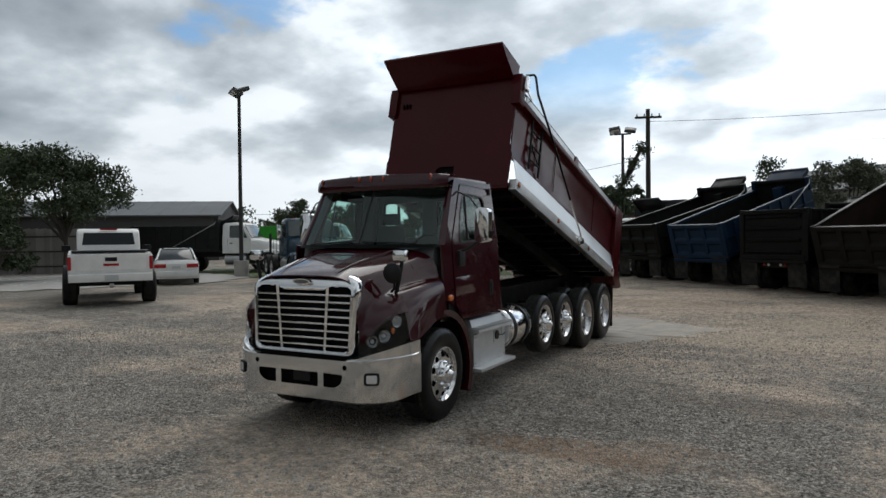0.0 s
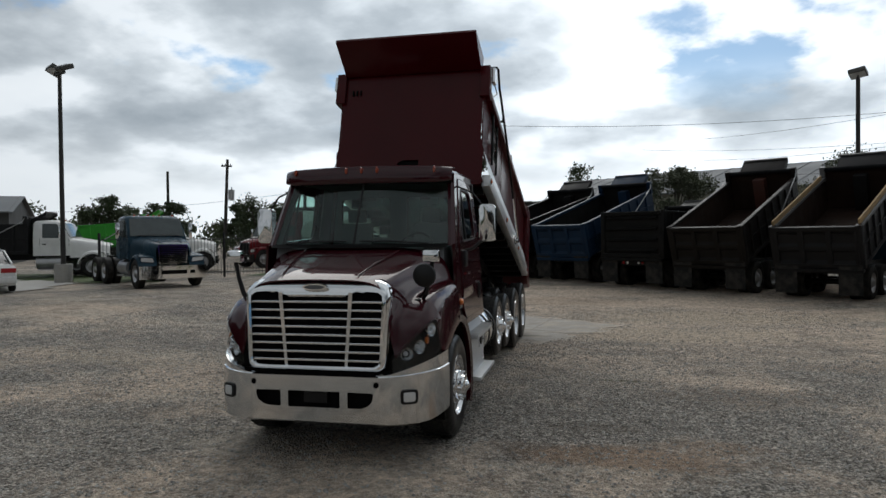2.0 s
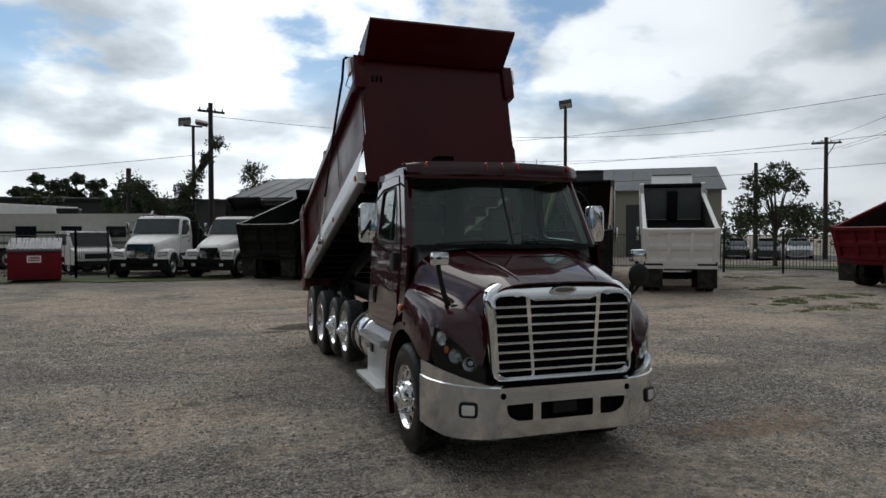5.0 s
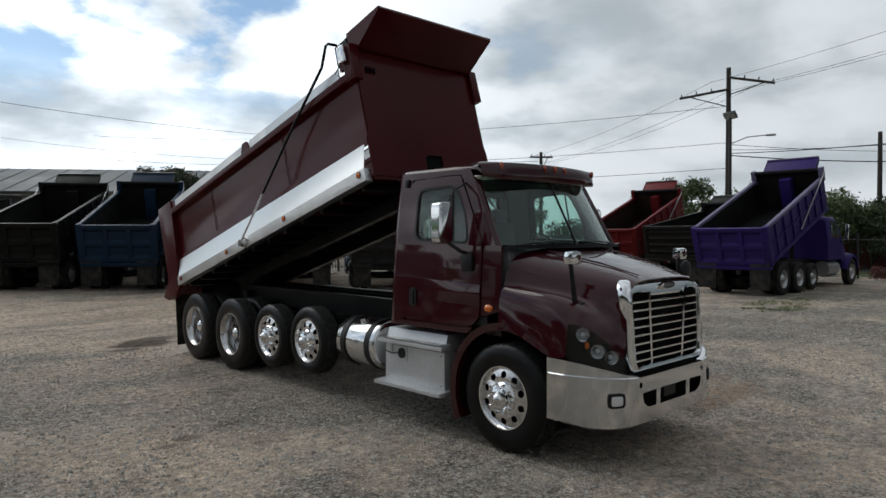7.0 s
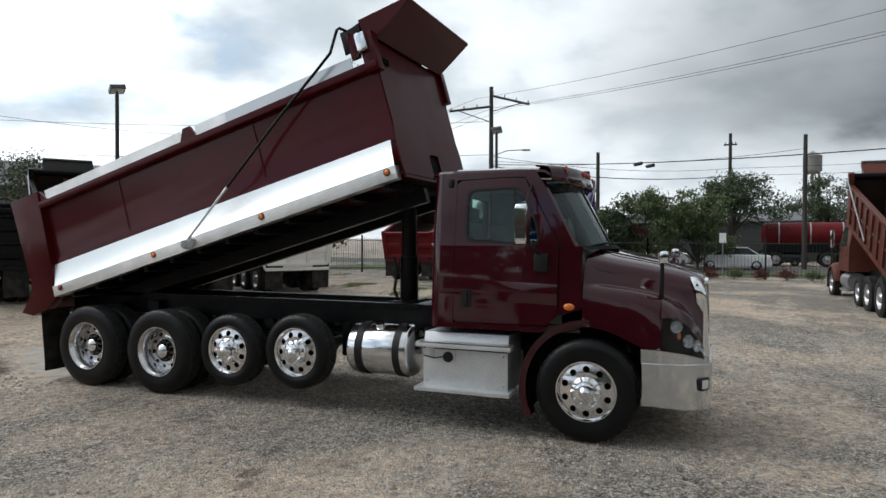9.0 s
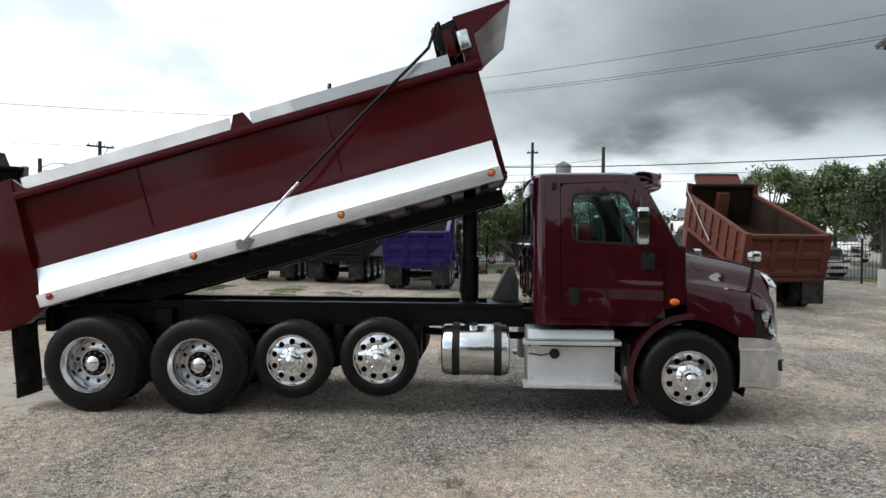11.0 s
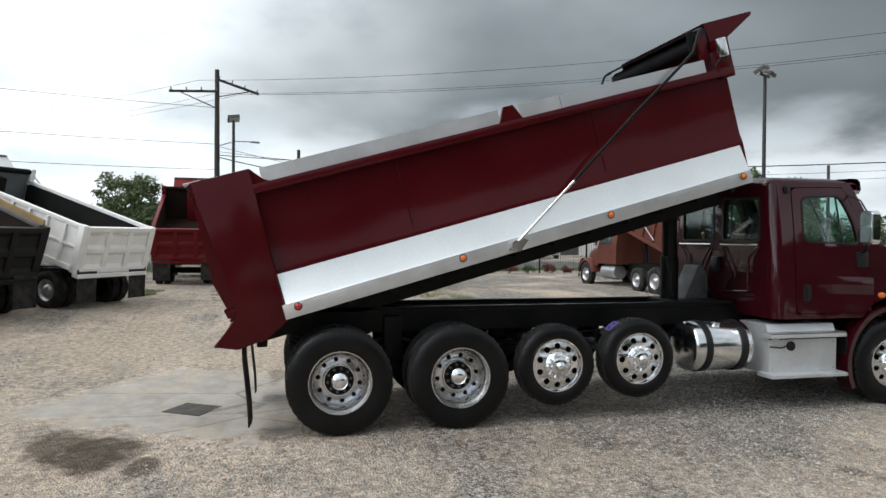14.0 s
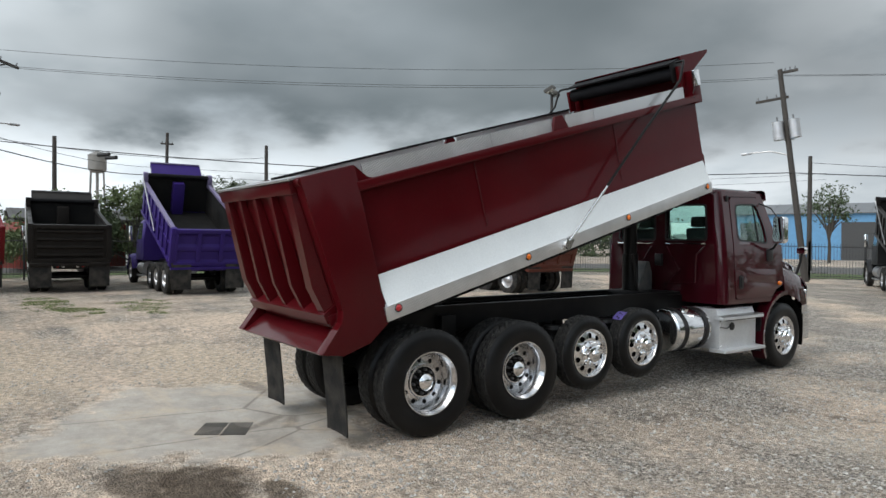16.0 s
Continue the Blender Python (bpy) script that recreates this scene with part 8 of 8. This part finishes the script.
def utility_pole(x, y, h, arms, label, lean=(0, 0), turn=0.0, cans=0, lamp=None, droop=0.0):
    z = ground_z(x, y)
    root = thing("utility_pole", pose(x, y, z, lean[0], lean[1], 0) @ pose(0, 0, 0, 0, 0, turn), label, "utility pole", "utility poles")
    part("pole", cyl(bmesh.new(), (0, 0, -0.3), (0, 0, h), 0.17, 0.12, 12), WOOD_POLE, root)
    for zc, half, off in arms:
        slant = Matrix.Translation((0, 0, zc)) @ pose(0, 0, 0, 0, droop if off > 0 else -droop * 0.5, 0) @ Matrix.Translation((0, 0, -zc))
        arm_ = part("cross_arm", box(bmesh.new(), off - half, off + half, -0.17, -0.06, zc - 0.06, zc + 0.06, 0.0, slant), WOOD_POLE, root)
        for k in range(4):
            xo = off - half + 0.12 + k * (2 * half - 0.24) / 3
            part("insulator", xform(cyl(bmesh.new(), (xo, -0.11, zc + 0.06), (xo, -0.11, zc + 0.22), 0.045, 0.03, 8), slant), GREY_PLASTIC, arm_)
        if half > 0.8:
            tip = off + (half * 0.62 if off >= 0 else -half * 0.62)
            part("brace", tube(bmesh.new(), [slant @ Vector((tip, -0.08, zc)), (0, -0.1, zc - 0.95)], 0.03, 6), POLE_STEEL, root)
    for k in range(cans):
        a = k * 2.1 + 0.4
        c = part("transformer", cyl(bmesh.new(), (0.42 * math.cos(a), 0.42 * math.sin(a), h - 3.5), (0.42 * math.cos(a), 0.42 * math.sin(a), h - 2.6), 0.26, n=16), YARD_STEEL, root, "grey transformer can")
        part("bushing", cyl(bmesh.new(), (0.42 * math.cos(a), 0.42 * math.sin(a), h - 2.6), (0.42 * math.cos(a), 0.42 * math.sin(a), h - 2.35), 0.04, n=8), GREY_PLASTIC, c)
    if lamp:
        part("street_lamp_arm", tube(bmesh.new(), [(0, 0, lamp[0]), (lamp[1] * 0.5, -0.05, lamp[0] + 0.35), (lamp[1], -0.05, lamp[0] + 0.4)], 0.03, 8), YARD_STEEL, root)
        part("street_lamp", box(bmesh.new(), lamp[1] - 0.05, lamp[1] + 0.45, -0.16, 0.06, lamp[0] + 0.34, lamp[0] + 0.44, 0.03), YARD_STEEL, root)
    return root


utility_pole(30.7, 11.4, 11.1, ((9.9, 1.3, -1.25), (10.55, 1.2, 1.15)), "weathered wooden utility pole with two offset crossarms", turn=-70, lamp=(6.9, 1.9), droop=13)
utility_pole(-3.2, 33.5, 9.2, ((8.7, 0.75, 0.0),), "wooden utility pole behind a vine-covered trunk", turn=20)
utility_pole(51.6, -2.3, 10.5, ((9.6, 0.5, 0.0),), "leaning wooden utility pole across the street", lean=(0, -4), turn=80)
utility_pole(9.45, -22.3, 10.6, ((10.45, 0.45, -0.35), (9.2, 0.75, 0.5)), "leaning utility pole with grey transformer cans", lean=(-3.5, 5.8), turn=27, cans=3, lamp=(6.3, 1.75))
utility_pole(14.5, -33.0, 7.4, (), "slim grey pole behind a leaning one")
utility_pole(42.0, -39.5, 8.6, (), "wooden pole far down the street")
utility_pole(41.3, 6.7, 8.2, (), "plain wooden pole by the street")
utility_pole(40.0, -6.5, 8.6, (), "plain wooden service pole by the street")
utility_pole(36.4, 28.7, 8.3, ((7.9, 0.9, 0.0),), "wooden utility pole with one crossarm beyond the lot", turn=-40)
utility_pole(31.3, 29.6, 6.5, (), "slim street lamp pole beside the car lot", turn=-30, lamp=(5.9, 1.4))
utility_pole(-28.5, 46.0, 8.6, ((8.0, 0.5, 0.0),), "wooden utility pole leaning over far trees", lean=(0, 3), turn=0, cans=1)
utility_pole(-38.0, 52.0, 8.4, (), "slim wooden pole in the distance")
utility_pole(-19.6, 43.0, 5.4, (), "street lamp pole over the far trees", lamp=(5.0, -1.6))
utility_pole(-7.2, 31.5, 5.2, (), "short broken wooden pole")


def wire(p, q, sag, r=0.013):
    root = thing("overhead_cable", pose(0, 0, 0), "thin black overhead cable between poles", "cable", "overhead cables")
    p, q = Vector(p), Vector(q)
    part("cable", tube(bmesh.new(), [p.lerp(q, k / 16) - Vector((0, 0, sag * 4 * (k / 16) * (1 - k / 16))) for k in range(17)], r * 0.75, 5), WIRE, root)


for dz, dx in ((10.1, -1.2), (10.1, 0.0), (10.75, 1.0)):
    wire((30.7, 11.4 + dx, dz), (10.5, -21.4 + dx * 0.4, dz + 0.25), 0.7)
    wire((30.7, 11.4 + dx, dz), (36.4, 28.7 + dx, dz - 2.2), 0.4)
for k, z in enumerate((7.2, 6.6)):
    wire((30.7, 11.4, z), (51.6, -2.3, z + 0.8), 0.5, 0.02 + 0.02 * k)
    wire((51.6, -2.3, z + 0.8), (26, -60, z + 2), 1.0, 0.02)
wire((30.7, 11.4, 6.9), (40.0, -6.5, 8.0), 0.5, 0.018)
wire((30.7, 11.4, 6.7), (10.0, -21.8, 5.6), 0.7, 0.03)
for z in (5.9, 7.3, 9.3):
    wire((30.7, 11.4, z), (13.0, 60.0, z + 1.8), 0.9, 0.018)
wire((-3.2, 33.5, 8.9), (30.7, 33.0, 9.6), 0.8, 0.016)
wire((-3.2, 33.5, 6.8), (-60, 52.0, 5.5), 1.2, 0.018)
wire((36.4, 28.7, 8.1), (8.0, 70.0, 11.5), 1.0, 0.018)
for dx in (0.0, 0.7):
    wire((10.5, -21.4 + dx * 0.4, 10.4), (-24, -46 + dx, 10.2), 0.7)
wire((10.0, -21.8, 5.6), (-24, -46, 5.4), 0.7, 0.03)
wire((14.5, -33, 7.3), (-20, -60, 6.6), 0.9, 0.02)
for p in ((41.4, 3.9, 7.55), (42.9, 3.2, 7.55)):
    spl = thing("cable_splice", pose(*p, 0, 0, 35), "black splice case on an overhead cable", "cable case")
    part("case", xform(cyl(bmesh.new(), (-0.45, 0, 0), (0.45, 0, 0), 0.13, n=12), pose(0, 0, 0)), WIRE, spl)


# trees
def leaf_cloud(blobs, count, size, rng, fine=2.0):
    """Many small leaf cards, bunched in uneven clumps with twig-sized tufts inside them."""
    count = int(count * fine)
    size = size / fine ** 0.42
    blobs = np.array(blobs, float)
    weights = blobs[:, 3] ** 2
    pick = rng.choice(len(blobs), count, p=weights / weights.sum())
    tufts = rng.normal(size=(len(blobs), 26, 3))
    tufts /= np.linalg.norm(tufts, axis=2, keepdims=True)
    tufts *= rng.random((len(blobs), 26, 1)) ** 0.40
    r = blobs[pick, 3:4]
    at = tufts[pick, rng.integers(0, 26, count)] + rng.normal(size=(count, 3)) * 0.20
    p = blobs[pick, :3] + at * r * (1, 1, 0.8)
    s = size * rng.uniform(0.6, 1.4, (count, 1))
    a = rng.normal(size=(count, 3))
    a /= np.linalg.norm(a, axis=1, keepdims=True)
    c = np.cross(a, rng.normal(size=(count, 3)))
    c /= np.linalg.norm(c, axis=1, keepdims=True) + 1e-9
    vs = np.stack((p - a * s, p + c * s * 0.45, p + a * s, p - c * s * 0.45), 1).reshape(-1, 3)
    return vs.tolist(), np.arange(count * 4).reshape(-1, 4).tolist()


def tree(x, y, h, crown, seed, label, leaf=None, count=3500, size=0.13, trunk=0.45, blobs_n=26, sparse=0.0, flat=0.75):
    rng = np.random.default_rng(seed)
    z = ground_z(x, y)
    root = thing("tree", pose(x, y, z, 0, 0, float(rng.uniform(0, 360))), label, "tree")
    th = h * trunk
    bm = bmesh.new()
    tube(bm, [(0, 0, -0.2), (0.05, 0.0, th * 0.5), (0.0, 0.08, th), (0.1, 0.0, h * 0.8)], [0.04 * h * 0.55, 0.03 * h * 0.55, 0.024 * h * 0.55, 0.03], 8)
    blobs = []
    for k in range(blobs_n):
        a, rr = rng.uniform(0, math.tau), crown * math.sqrt(rng.random()) * 0.85
        zz = th + (h - th) * rng.uniform(0.1, 0.95)
        taper = 1 - 0.55 * ((zz - th) / (h - th)) ** 2
        blobs.append((rr * taper * math.cos(a), rr * taper * math.sin(a), zz, crown * rng.uniform(0.16, 0.34) * (1 - sparse * 0.4)))
    for b in blobs[:max(6, blobs_n // 2)]:
        mid = (b[0] * 0.45, b[1] * 0.45, (th * 0.8 + b[2]) / 2 + 0.1)
        tube(bm, [(0, 0, th * rng.uniform(0.6, 1.0)), mid, b[:3]], [0.014 * h, 0.008 * h, 0.012], 5)
    part("trunk", bm, BARK, root)
    vs, fs = leaf_cloud(blobs, count, size, rng)
    me = bpy.data.meshes.new("crown")
    me.from_pydata(vs, [], fs)
    mesh_part("crown", me, leaf or LEAF, root, smooth=0)


tree(-27.0, 13.2, 6.4, 3.4, 11, "dark live oak behind the parked pickup", count=9000, size=0.12)
tree(-33.0, 12.0, 6.8, 3.6, 12, "leafy oak over the board fence", count=7000, leaf=LEAF_LIGHT)
tree(-25.5, 9.2, 3.0, 1.6, 13, "dark shrub-like tree by the board fence", count=3000, trunk=0.2)
tree(6.6, 27.6, 5.3, 2.3, 14, "dense bushy tree in front of the metal warehouse", count=8000, trunk=0.2, leaf=LEAF_OLIVE, size=0.09)
tree(1.6, 76.0, 10.2, 2.8, 15, "thin-crowned tree above the warehouse roof", count=900, trunk=0.6, size=0.22)
tree(16.0, 31.0, 5.6, 3.4, 16, "bushy tree by the warehouse wall", count=8000, trunk=0.15, leaf=LEAF_OLIVE, size=0.10)
tree(12.0, 34.0, 5.2, 2.8, 17, "bushy green tree by the warehouse wall", count=8000, trunk=0.15, leaf=LEAF_OLIVE, size=0.10)
tree(25.0, 21.5, 5.4, 2.4, 18, "small street tree with dark sparse leaves", count=2200, trunk=0.4, sparse=0.5)
tree(37.0, 17.4, 5.6, 2.6, 28, "leafy tree at the yard corner", count=5000, trunk=0.3, leaf=LEAF_LIGHT)
for k, (x, y, h) in enumerate(((36.0, 14.6, 4.4), (35.6, 7.6, 4.6), (37.0, 6.0, 4.0), (36.8, 3.0, 4.7), (37.5, -0.2, 4.9))):
    tree(x, y, h, 3.0, 200 + k, "green roadside tree in full leaf", count=6500, leaf=LEAF if k == 2 else LEAF_LIGHT, trunk=0.12, size=0.12)
for k, (x, y, h, r) in enumerate(((-25.5, 47.0, 4.9, 3.2), (-38.5, 43.5, 5.6, 2.6), (-35.0, 47.5, 5.0, 2.4), (-29.6, 50.5, 5.0, 2.2), (-9.0, 46.0, 5.6, 2.6), (-14.5, 48.0, 4.6, 1.8))):
    tree(x, y, h, r, 220 + k, "dark tree behind the parked trucks", count=3200, trunk=0.15 if k in (0, 1) else 0.35, size=0.16, sparse=0.0 if k in (0, 1) else 0.5)
for k in range(8):                                     # unseen row of dark oaks, added to darken reflections in the truck's side
    x, y, h, r = -36.0 - 2.5 * (k % 2), 6.0 - 6.2 * k, 10.5 + 1.2 * (k % 3), 6.0
    tree(x, y, h, r, 240 + k, "unseen dark oak added for the truck's paint to reflect", count=8000, trunk=0.04, size=0.42)
tree(45.0, -2.5, 6.4, 3.6, 22, "tall green tree across the street", count=5000, leaf=LEAF)
tree(56.0, -10.0, 7.0, 3.5, 23, "leafy tree under the water tower", count=4000)
tree(44.0, -20.0, 7.4, 3.6, 24, "broad green tree behind the parked rigs", count=5000, leaf=LEAF_LIGHT, size=0.16)
tree(48.0, -27.0, 8.0, 4.0, 25, "broad green tree behind the parked rigs", count=5000, leaf=LEAF_LIGHT, size=0.16)
tree(38.0, -25.0, 6.2, 3.0, 26, "green tree beyond the street", count=4000, leaf=LEAF, size=0.16)
tree(22.0, -52.0, 7.0, 3.0, 27, "bare-branched tree in the distance", count=700, size=0.18)

tree(40.9, -27.1, 7.5, 3.4, 270, "broad green tree behind the lot across the street", count=3200, leaf=LEAF_LIGHT, size=0.20, trunk=0.25, sparse=0.3)
tree(42.4, -31.9, 8.1, 3.6, 271, "broad green tree behind the lot across the street", count=3200, leaf=LEAF_LIGHT, size=0.20, trunk=0.25, sparse=0.3)
tree(35.7, -30.7, 6.2, 3.4, 272, "broad green tree behind the lot across the street", count=3200, leaf=LEAF_LIGHT, size=0.20, trunk=0.25, sparse=0.3)
tree(46.2, -24.5, 7.0, 3.6, 273, "broad green tree behind the lot across the street", count=3200, leaf=LEAF_LIGHT, size=0.20, trunk=0.25, sparse=0.3)
tree(46.7, -31.7, 5.0, 3.4, 274, "broad green tree behind the lot across the street", count=3200, leaf=LEAF_LIGHT, size=0.20, trunk=0.25, sparse=0.3)
tree(-16.5, 57.9, 7.0, 2.3, 293, "thin-crowned pine behind a dark shed", count=1500, size=0.20, trunk=0.55, blobs_n=14, sparse=0.5)
tree(-13.9, 60.4, 7.3, 2.3, 293, "thin-crowned pine behind a dark shed", count=1500, size=0.20, trunk=0.55, blobs_n=14, sparse=0.5)
tree(-10.2, 58.9, 6.6, 2.3, 294, "thin-crowned pine behind a dark shed", count=1500, size=0.20, trunk=0.55, blobs_n=14, sparse=0.5)
tree(-17.4, 55.7, 5.6, 2.3, 293, "thin-crowned pine behind a dark shed", count=1500, size=0.20, trunk=0.55, blobs_n=14, sparse=0.5)

# broken trunk wrapped in vine beside the pole
stub = thing("vine_covered_trunk", pose(-5.3, 30.6, ground_z(-5.3, 30.6)), "leaning broken trunk wrapped in dark vine", "tree")
part("trunk", tube(bmesh.new(), [(0, 0, -0.2), (0.2, 0, 2.2), (0.9, 0.1, 4.0), (1.7, 0.1, 5.4), (2.3, 0.1, 6.6)], [0.35, 0.3, 0.24, 0.18, 0.08], 8), BARK, stub)
part("broken_limb", tube(bmesh.new(), [(0.2, 0, 2.4), (-0.9, 0.1, 3.9), (-1.7, 0.1, 4.6)], [0.25, 0.18, 0.08], 8), BARK, stub)
rng0 = np.random.default_rng(5)
vs, fs = leaf_cloud([(0.2, 0, 2.0, 1.0), (0.5, 0, 3.0, 0.9), (0.9, 0, 4.0, 0.7), (1.4, 0, 4.9, 0.5), (1.9, 0, 5.8, 0.42), (2.4, 0, 6.6, 0.5), (-0.6, 0, 3.6, 0.7), (-1.5, 0, 4.4, 0.75), (-0.2, 0, 1.2, 1.2)], 5200, 0.10, rng0)
vme = bpy.data.meshes.new("vine")
vme.from_pydata(vs, [], fs)
mesh_part("vine", vme, LEAF, stub, smooth=0)

# far woods as one mass of clumps; the unseen arc is added to darken reflections
rng1 = np.random.default_rng(9)
blobs = []
for k in range(560):
    a = radians(rng1.uniform(0, 360))
    d = rng1.uniform(72, 110)
    hh = rng1.uniform(1.5, 6.5) * (0.7 + 0.5 * noise.noise((math.cos(a) * 3, math.sin(a) * 3, 2.0)))
    blobs.append((d * math.cos(a), 5 + d * math.sin(a), 0.4 + hh, rng1.uniform(1.2, 2.8)))
vs, fs = leaf_cloud(blobs, 60000, 0.42, rng1)
fme = bpy.data.meshes.new("far_woods")
fme.from_pydata(vs, [], fs)
tagged(mesh_part("far_woods", fme, LEAF, smooth=0), "low dark line of distant trees", "trees", kind="stuff")

# shrubs along the fence
SHRUB_R = material("red_shrub_leaf", (0.11, 0.030, 0.022), 0.7, var=0.4, island=0.8)
for k in range(13):
    rng2 = np.random.default_rng(100 + k)
    y = 4.6 - k * 1.12
    r = 0.22 + 0.14 * rng2.random()
    x = 27.4 - 0.05 * k
    sh = thing("shrub", pose(x, y, ground_z(x, y)), "small clipped reddish shrub in front of the fence" if k % 3 else "small clipped green shrub in front of the fence", "shrub", "shrubs along the fence")
    vs, fs = leaf_cloud([(0, 0, r * 0.9, r), (r * 0.4, 0.1, r * 0.8, r * 0.7), (-r * 0.3, -0.2, r * 0.7, r * 0.7)], 420, 0.055, rng2)
    me = bpy.data.meshes.new("leaves")
    me.from_pydata(vs, [], fs)
    mesh_part("leaves", me, SHRUB_R if k % 3 else LEAF_LIGHT, sh, smooth=0)
    part("stem", cyl(bmesh.new(), (0, 0, -0.05), (0, 0, r), 0.02, n=6), BARK, sh)


# buildings
def shed(x, y, heading, length, depth, eave, ridge, wall, roof, label, doors=0, name="warehouse"):
    root = thing(name, stand(x, y, heading), label, "building")
    L, D = length / 2, depth
    part("wall", prism(bmesh.new(), [(0, -0.3), (0, eave), (D / 2, ridge - 0.15), (D, eave), (D, -0.3)], "x", -L, L), wall, root)
    for a, b in (((-0.35, eave - 0.10), (D / 2, ridge)), ((D + 0.35, eave - 0.10), (D / 2, ridge))):
        bm = prism(bmesh.new(), [a, b, (b[0], b[1] + 0.10), (a[0], a[1] + 0.10)], "x", -L - 0.3, L + 0.3)
        rf = part("roof", bm, roof, root)
        steps = int(length / 1.6)
        for k in range(steps + 1):
            xq = -L + length * k / steps
            part("roof_seam", tube(bmesh.new(), [(xq, a[0], a[1] + 0.12), (xq, b[0], b[1] + 0.12)], 0.03, 4), roof, rf)
    for k in range(doors):
        xq = -L + length * (k + 0.5) / doors
        part("door", box(bmesh.new(), xq - 1.6, xq + 1.6, -0.05, 0.02, 0, min(4.0, eave - 0.6)), WALL_DARK, root, "closed roller door")
    return root


shed(15.5, 46.5, (0.58, 0.81), 42, 16, 5.1, 7.4, WALL_BEIGE, ROOF_METAL, "long beige metal warehouse with grey ridged roof", 4)
shed(-50, 27.1, (-0.6, 0.8), 26, 12, 3.9, 5.3, WALL_DARK, ROOF_METAL, "low shed with a grey metal roof", 2, "shed")
shed(-52, 14, (-0.9, 0.4), 12, 8, 3.8, 5.0, material("brick_wall", (0.12, 0.05, 0.04), 0.85, var=0.3), WALL_DARK, "dark brick house behind the board fence", 0, "house")
shed(58, -6, (1, 0.0), 16, 9, 3.6, 4.4, WALL_DARK, ROOF_METAL, "dark open workshop across the street", 3, "workshop")
shed(47, 4.0, (1, 0.0), 9, 7, 3.2, 3.9, WALL_DARK, WALL_DARK, "low dark workshop behind roadside trees", 2, "workshop")
shed(62, -34, (0.9, -0.3), 30, 14, 4.4, 5.6, material("white_metal_wall", (0.55, 0.55, 0.54), 0.6, var=0.1), ROOF_METAL, "pale metal building beyond the rigs", 3)
shed(20, -66, (0.3, -0.95), 40, 12, 5.0, 6.2, material("blue_metal_wall", (0.10, 0.25, 0.42), 0.6, var=0.15), ROOF_METAL, "blue-trimmed metal depot in the distance", 4, "depot")
shed(-12, 50, (0.1, 1), 34, 10, 4.5, 4.7, WALL_DARK, WALL_DARK, "long low dark shed behind the parked trucks", 0, "shed")

# water tower
TOWER_GREY = material("weathered_tower_steel", (0.17, 0.165, 0.155), 0.7, var=0.2, scale=0.4)
tower = thing("water_tower", pose(368, -45, 0.4) @ Matrix.Scale(1.22, 4), "grey steel water tower with a conical roof", "water tower")
part("tank", xform(lathe(bmesh.new(), [(-3.8, 0.0), (-3.6, 2.2), (-2.4, 3.5), (3.2, 3.5), (3.4, 3.7), (5.6, 0.0)], 24), pose(0, 0, 31.6, 0, -90, 0)), TOWER_GREY, tower)
for k in range(4):
    a = k * math.pi / 2 + 0.6
    part("leg", cyl(bmesh.new(), (4.6 * math.cos(a), 4.6 * math.sin(a), 0), (3.2 * math.cos(a), 3.2 * math.sin(a), 30.0), 0.35, 0.3, 8), TOWER_GREY, tower)
part("riser", cyl(bmesh.new(), (0, 0, 0), (0, 0, 28.5), 0.6, n=10), TOWER_GREY, tower)

# small notice by the fence
notice = thing("notice_sign", pose(29.1, -1.6, 0.28), "small white notice on a post by the fence", "sign")
part("post", cyl(bmesh.new(), (0, 0, 0), (0, 0, 2.2), 0.03, n=8), YARD_STEEL, notice)
part("panel", box(bmesh.new(), -0.05, -0.03, -0.16, 0.16, 1.75, 2.25), WHITE_LENS, notice)
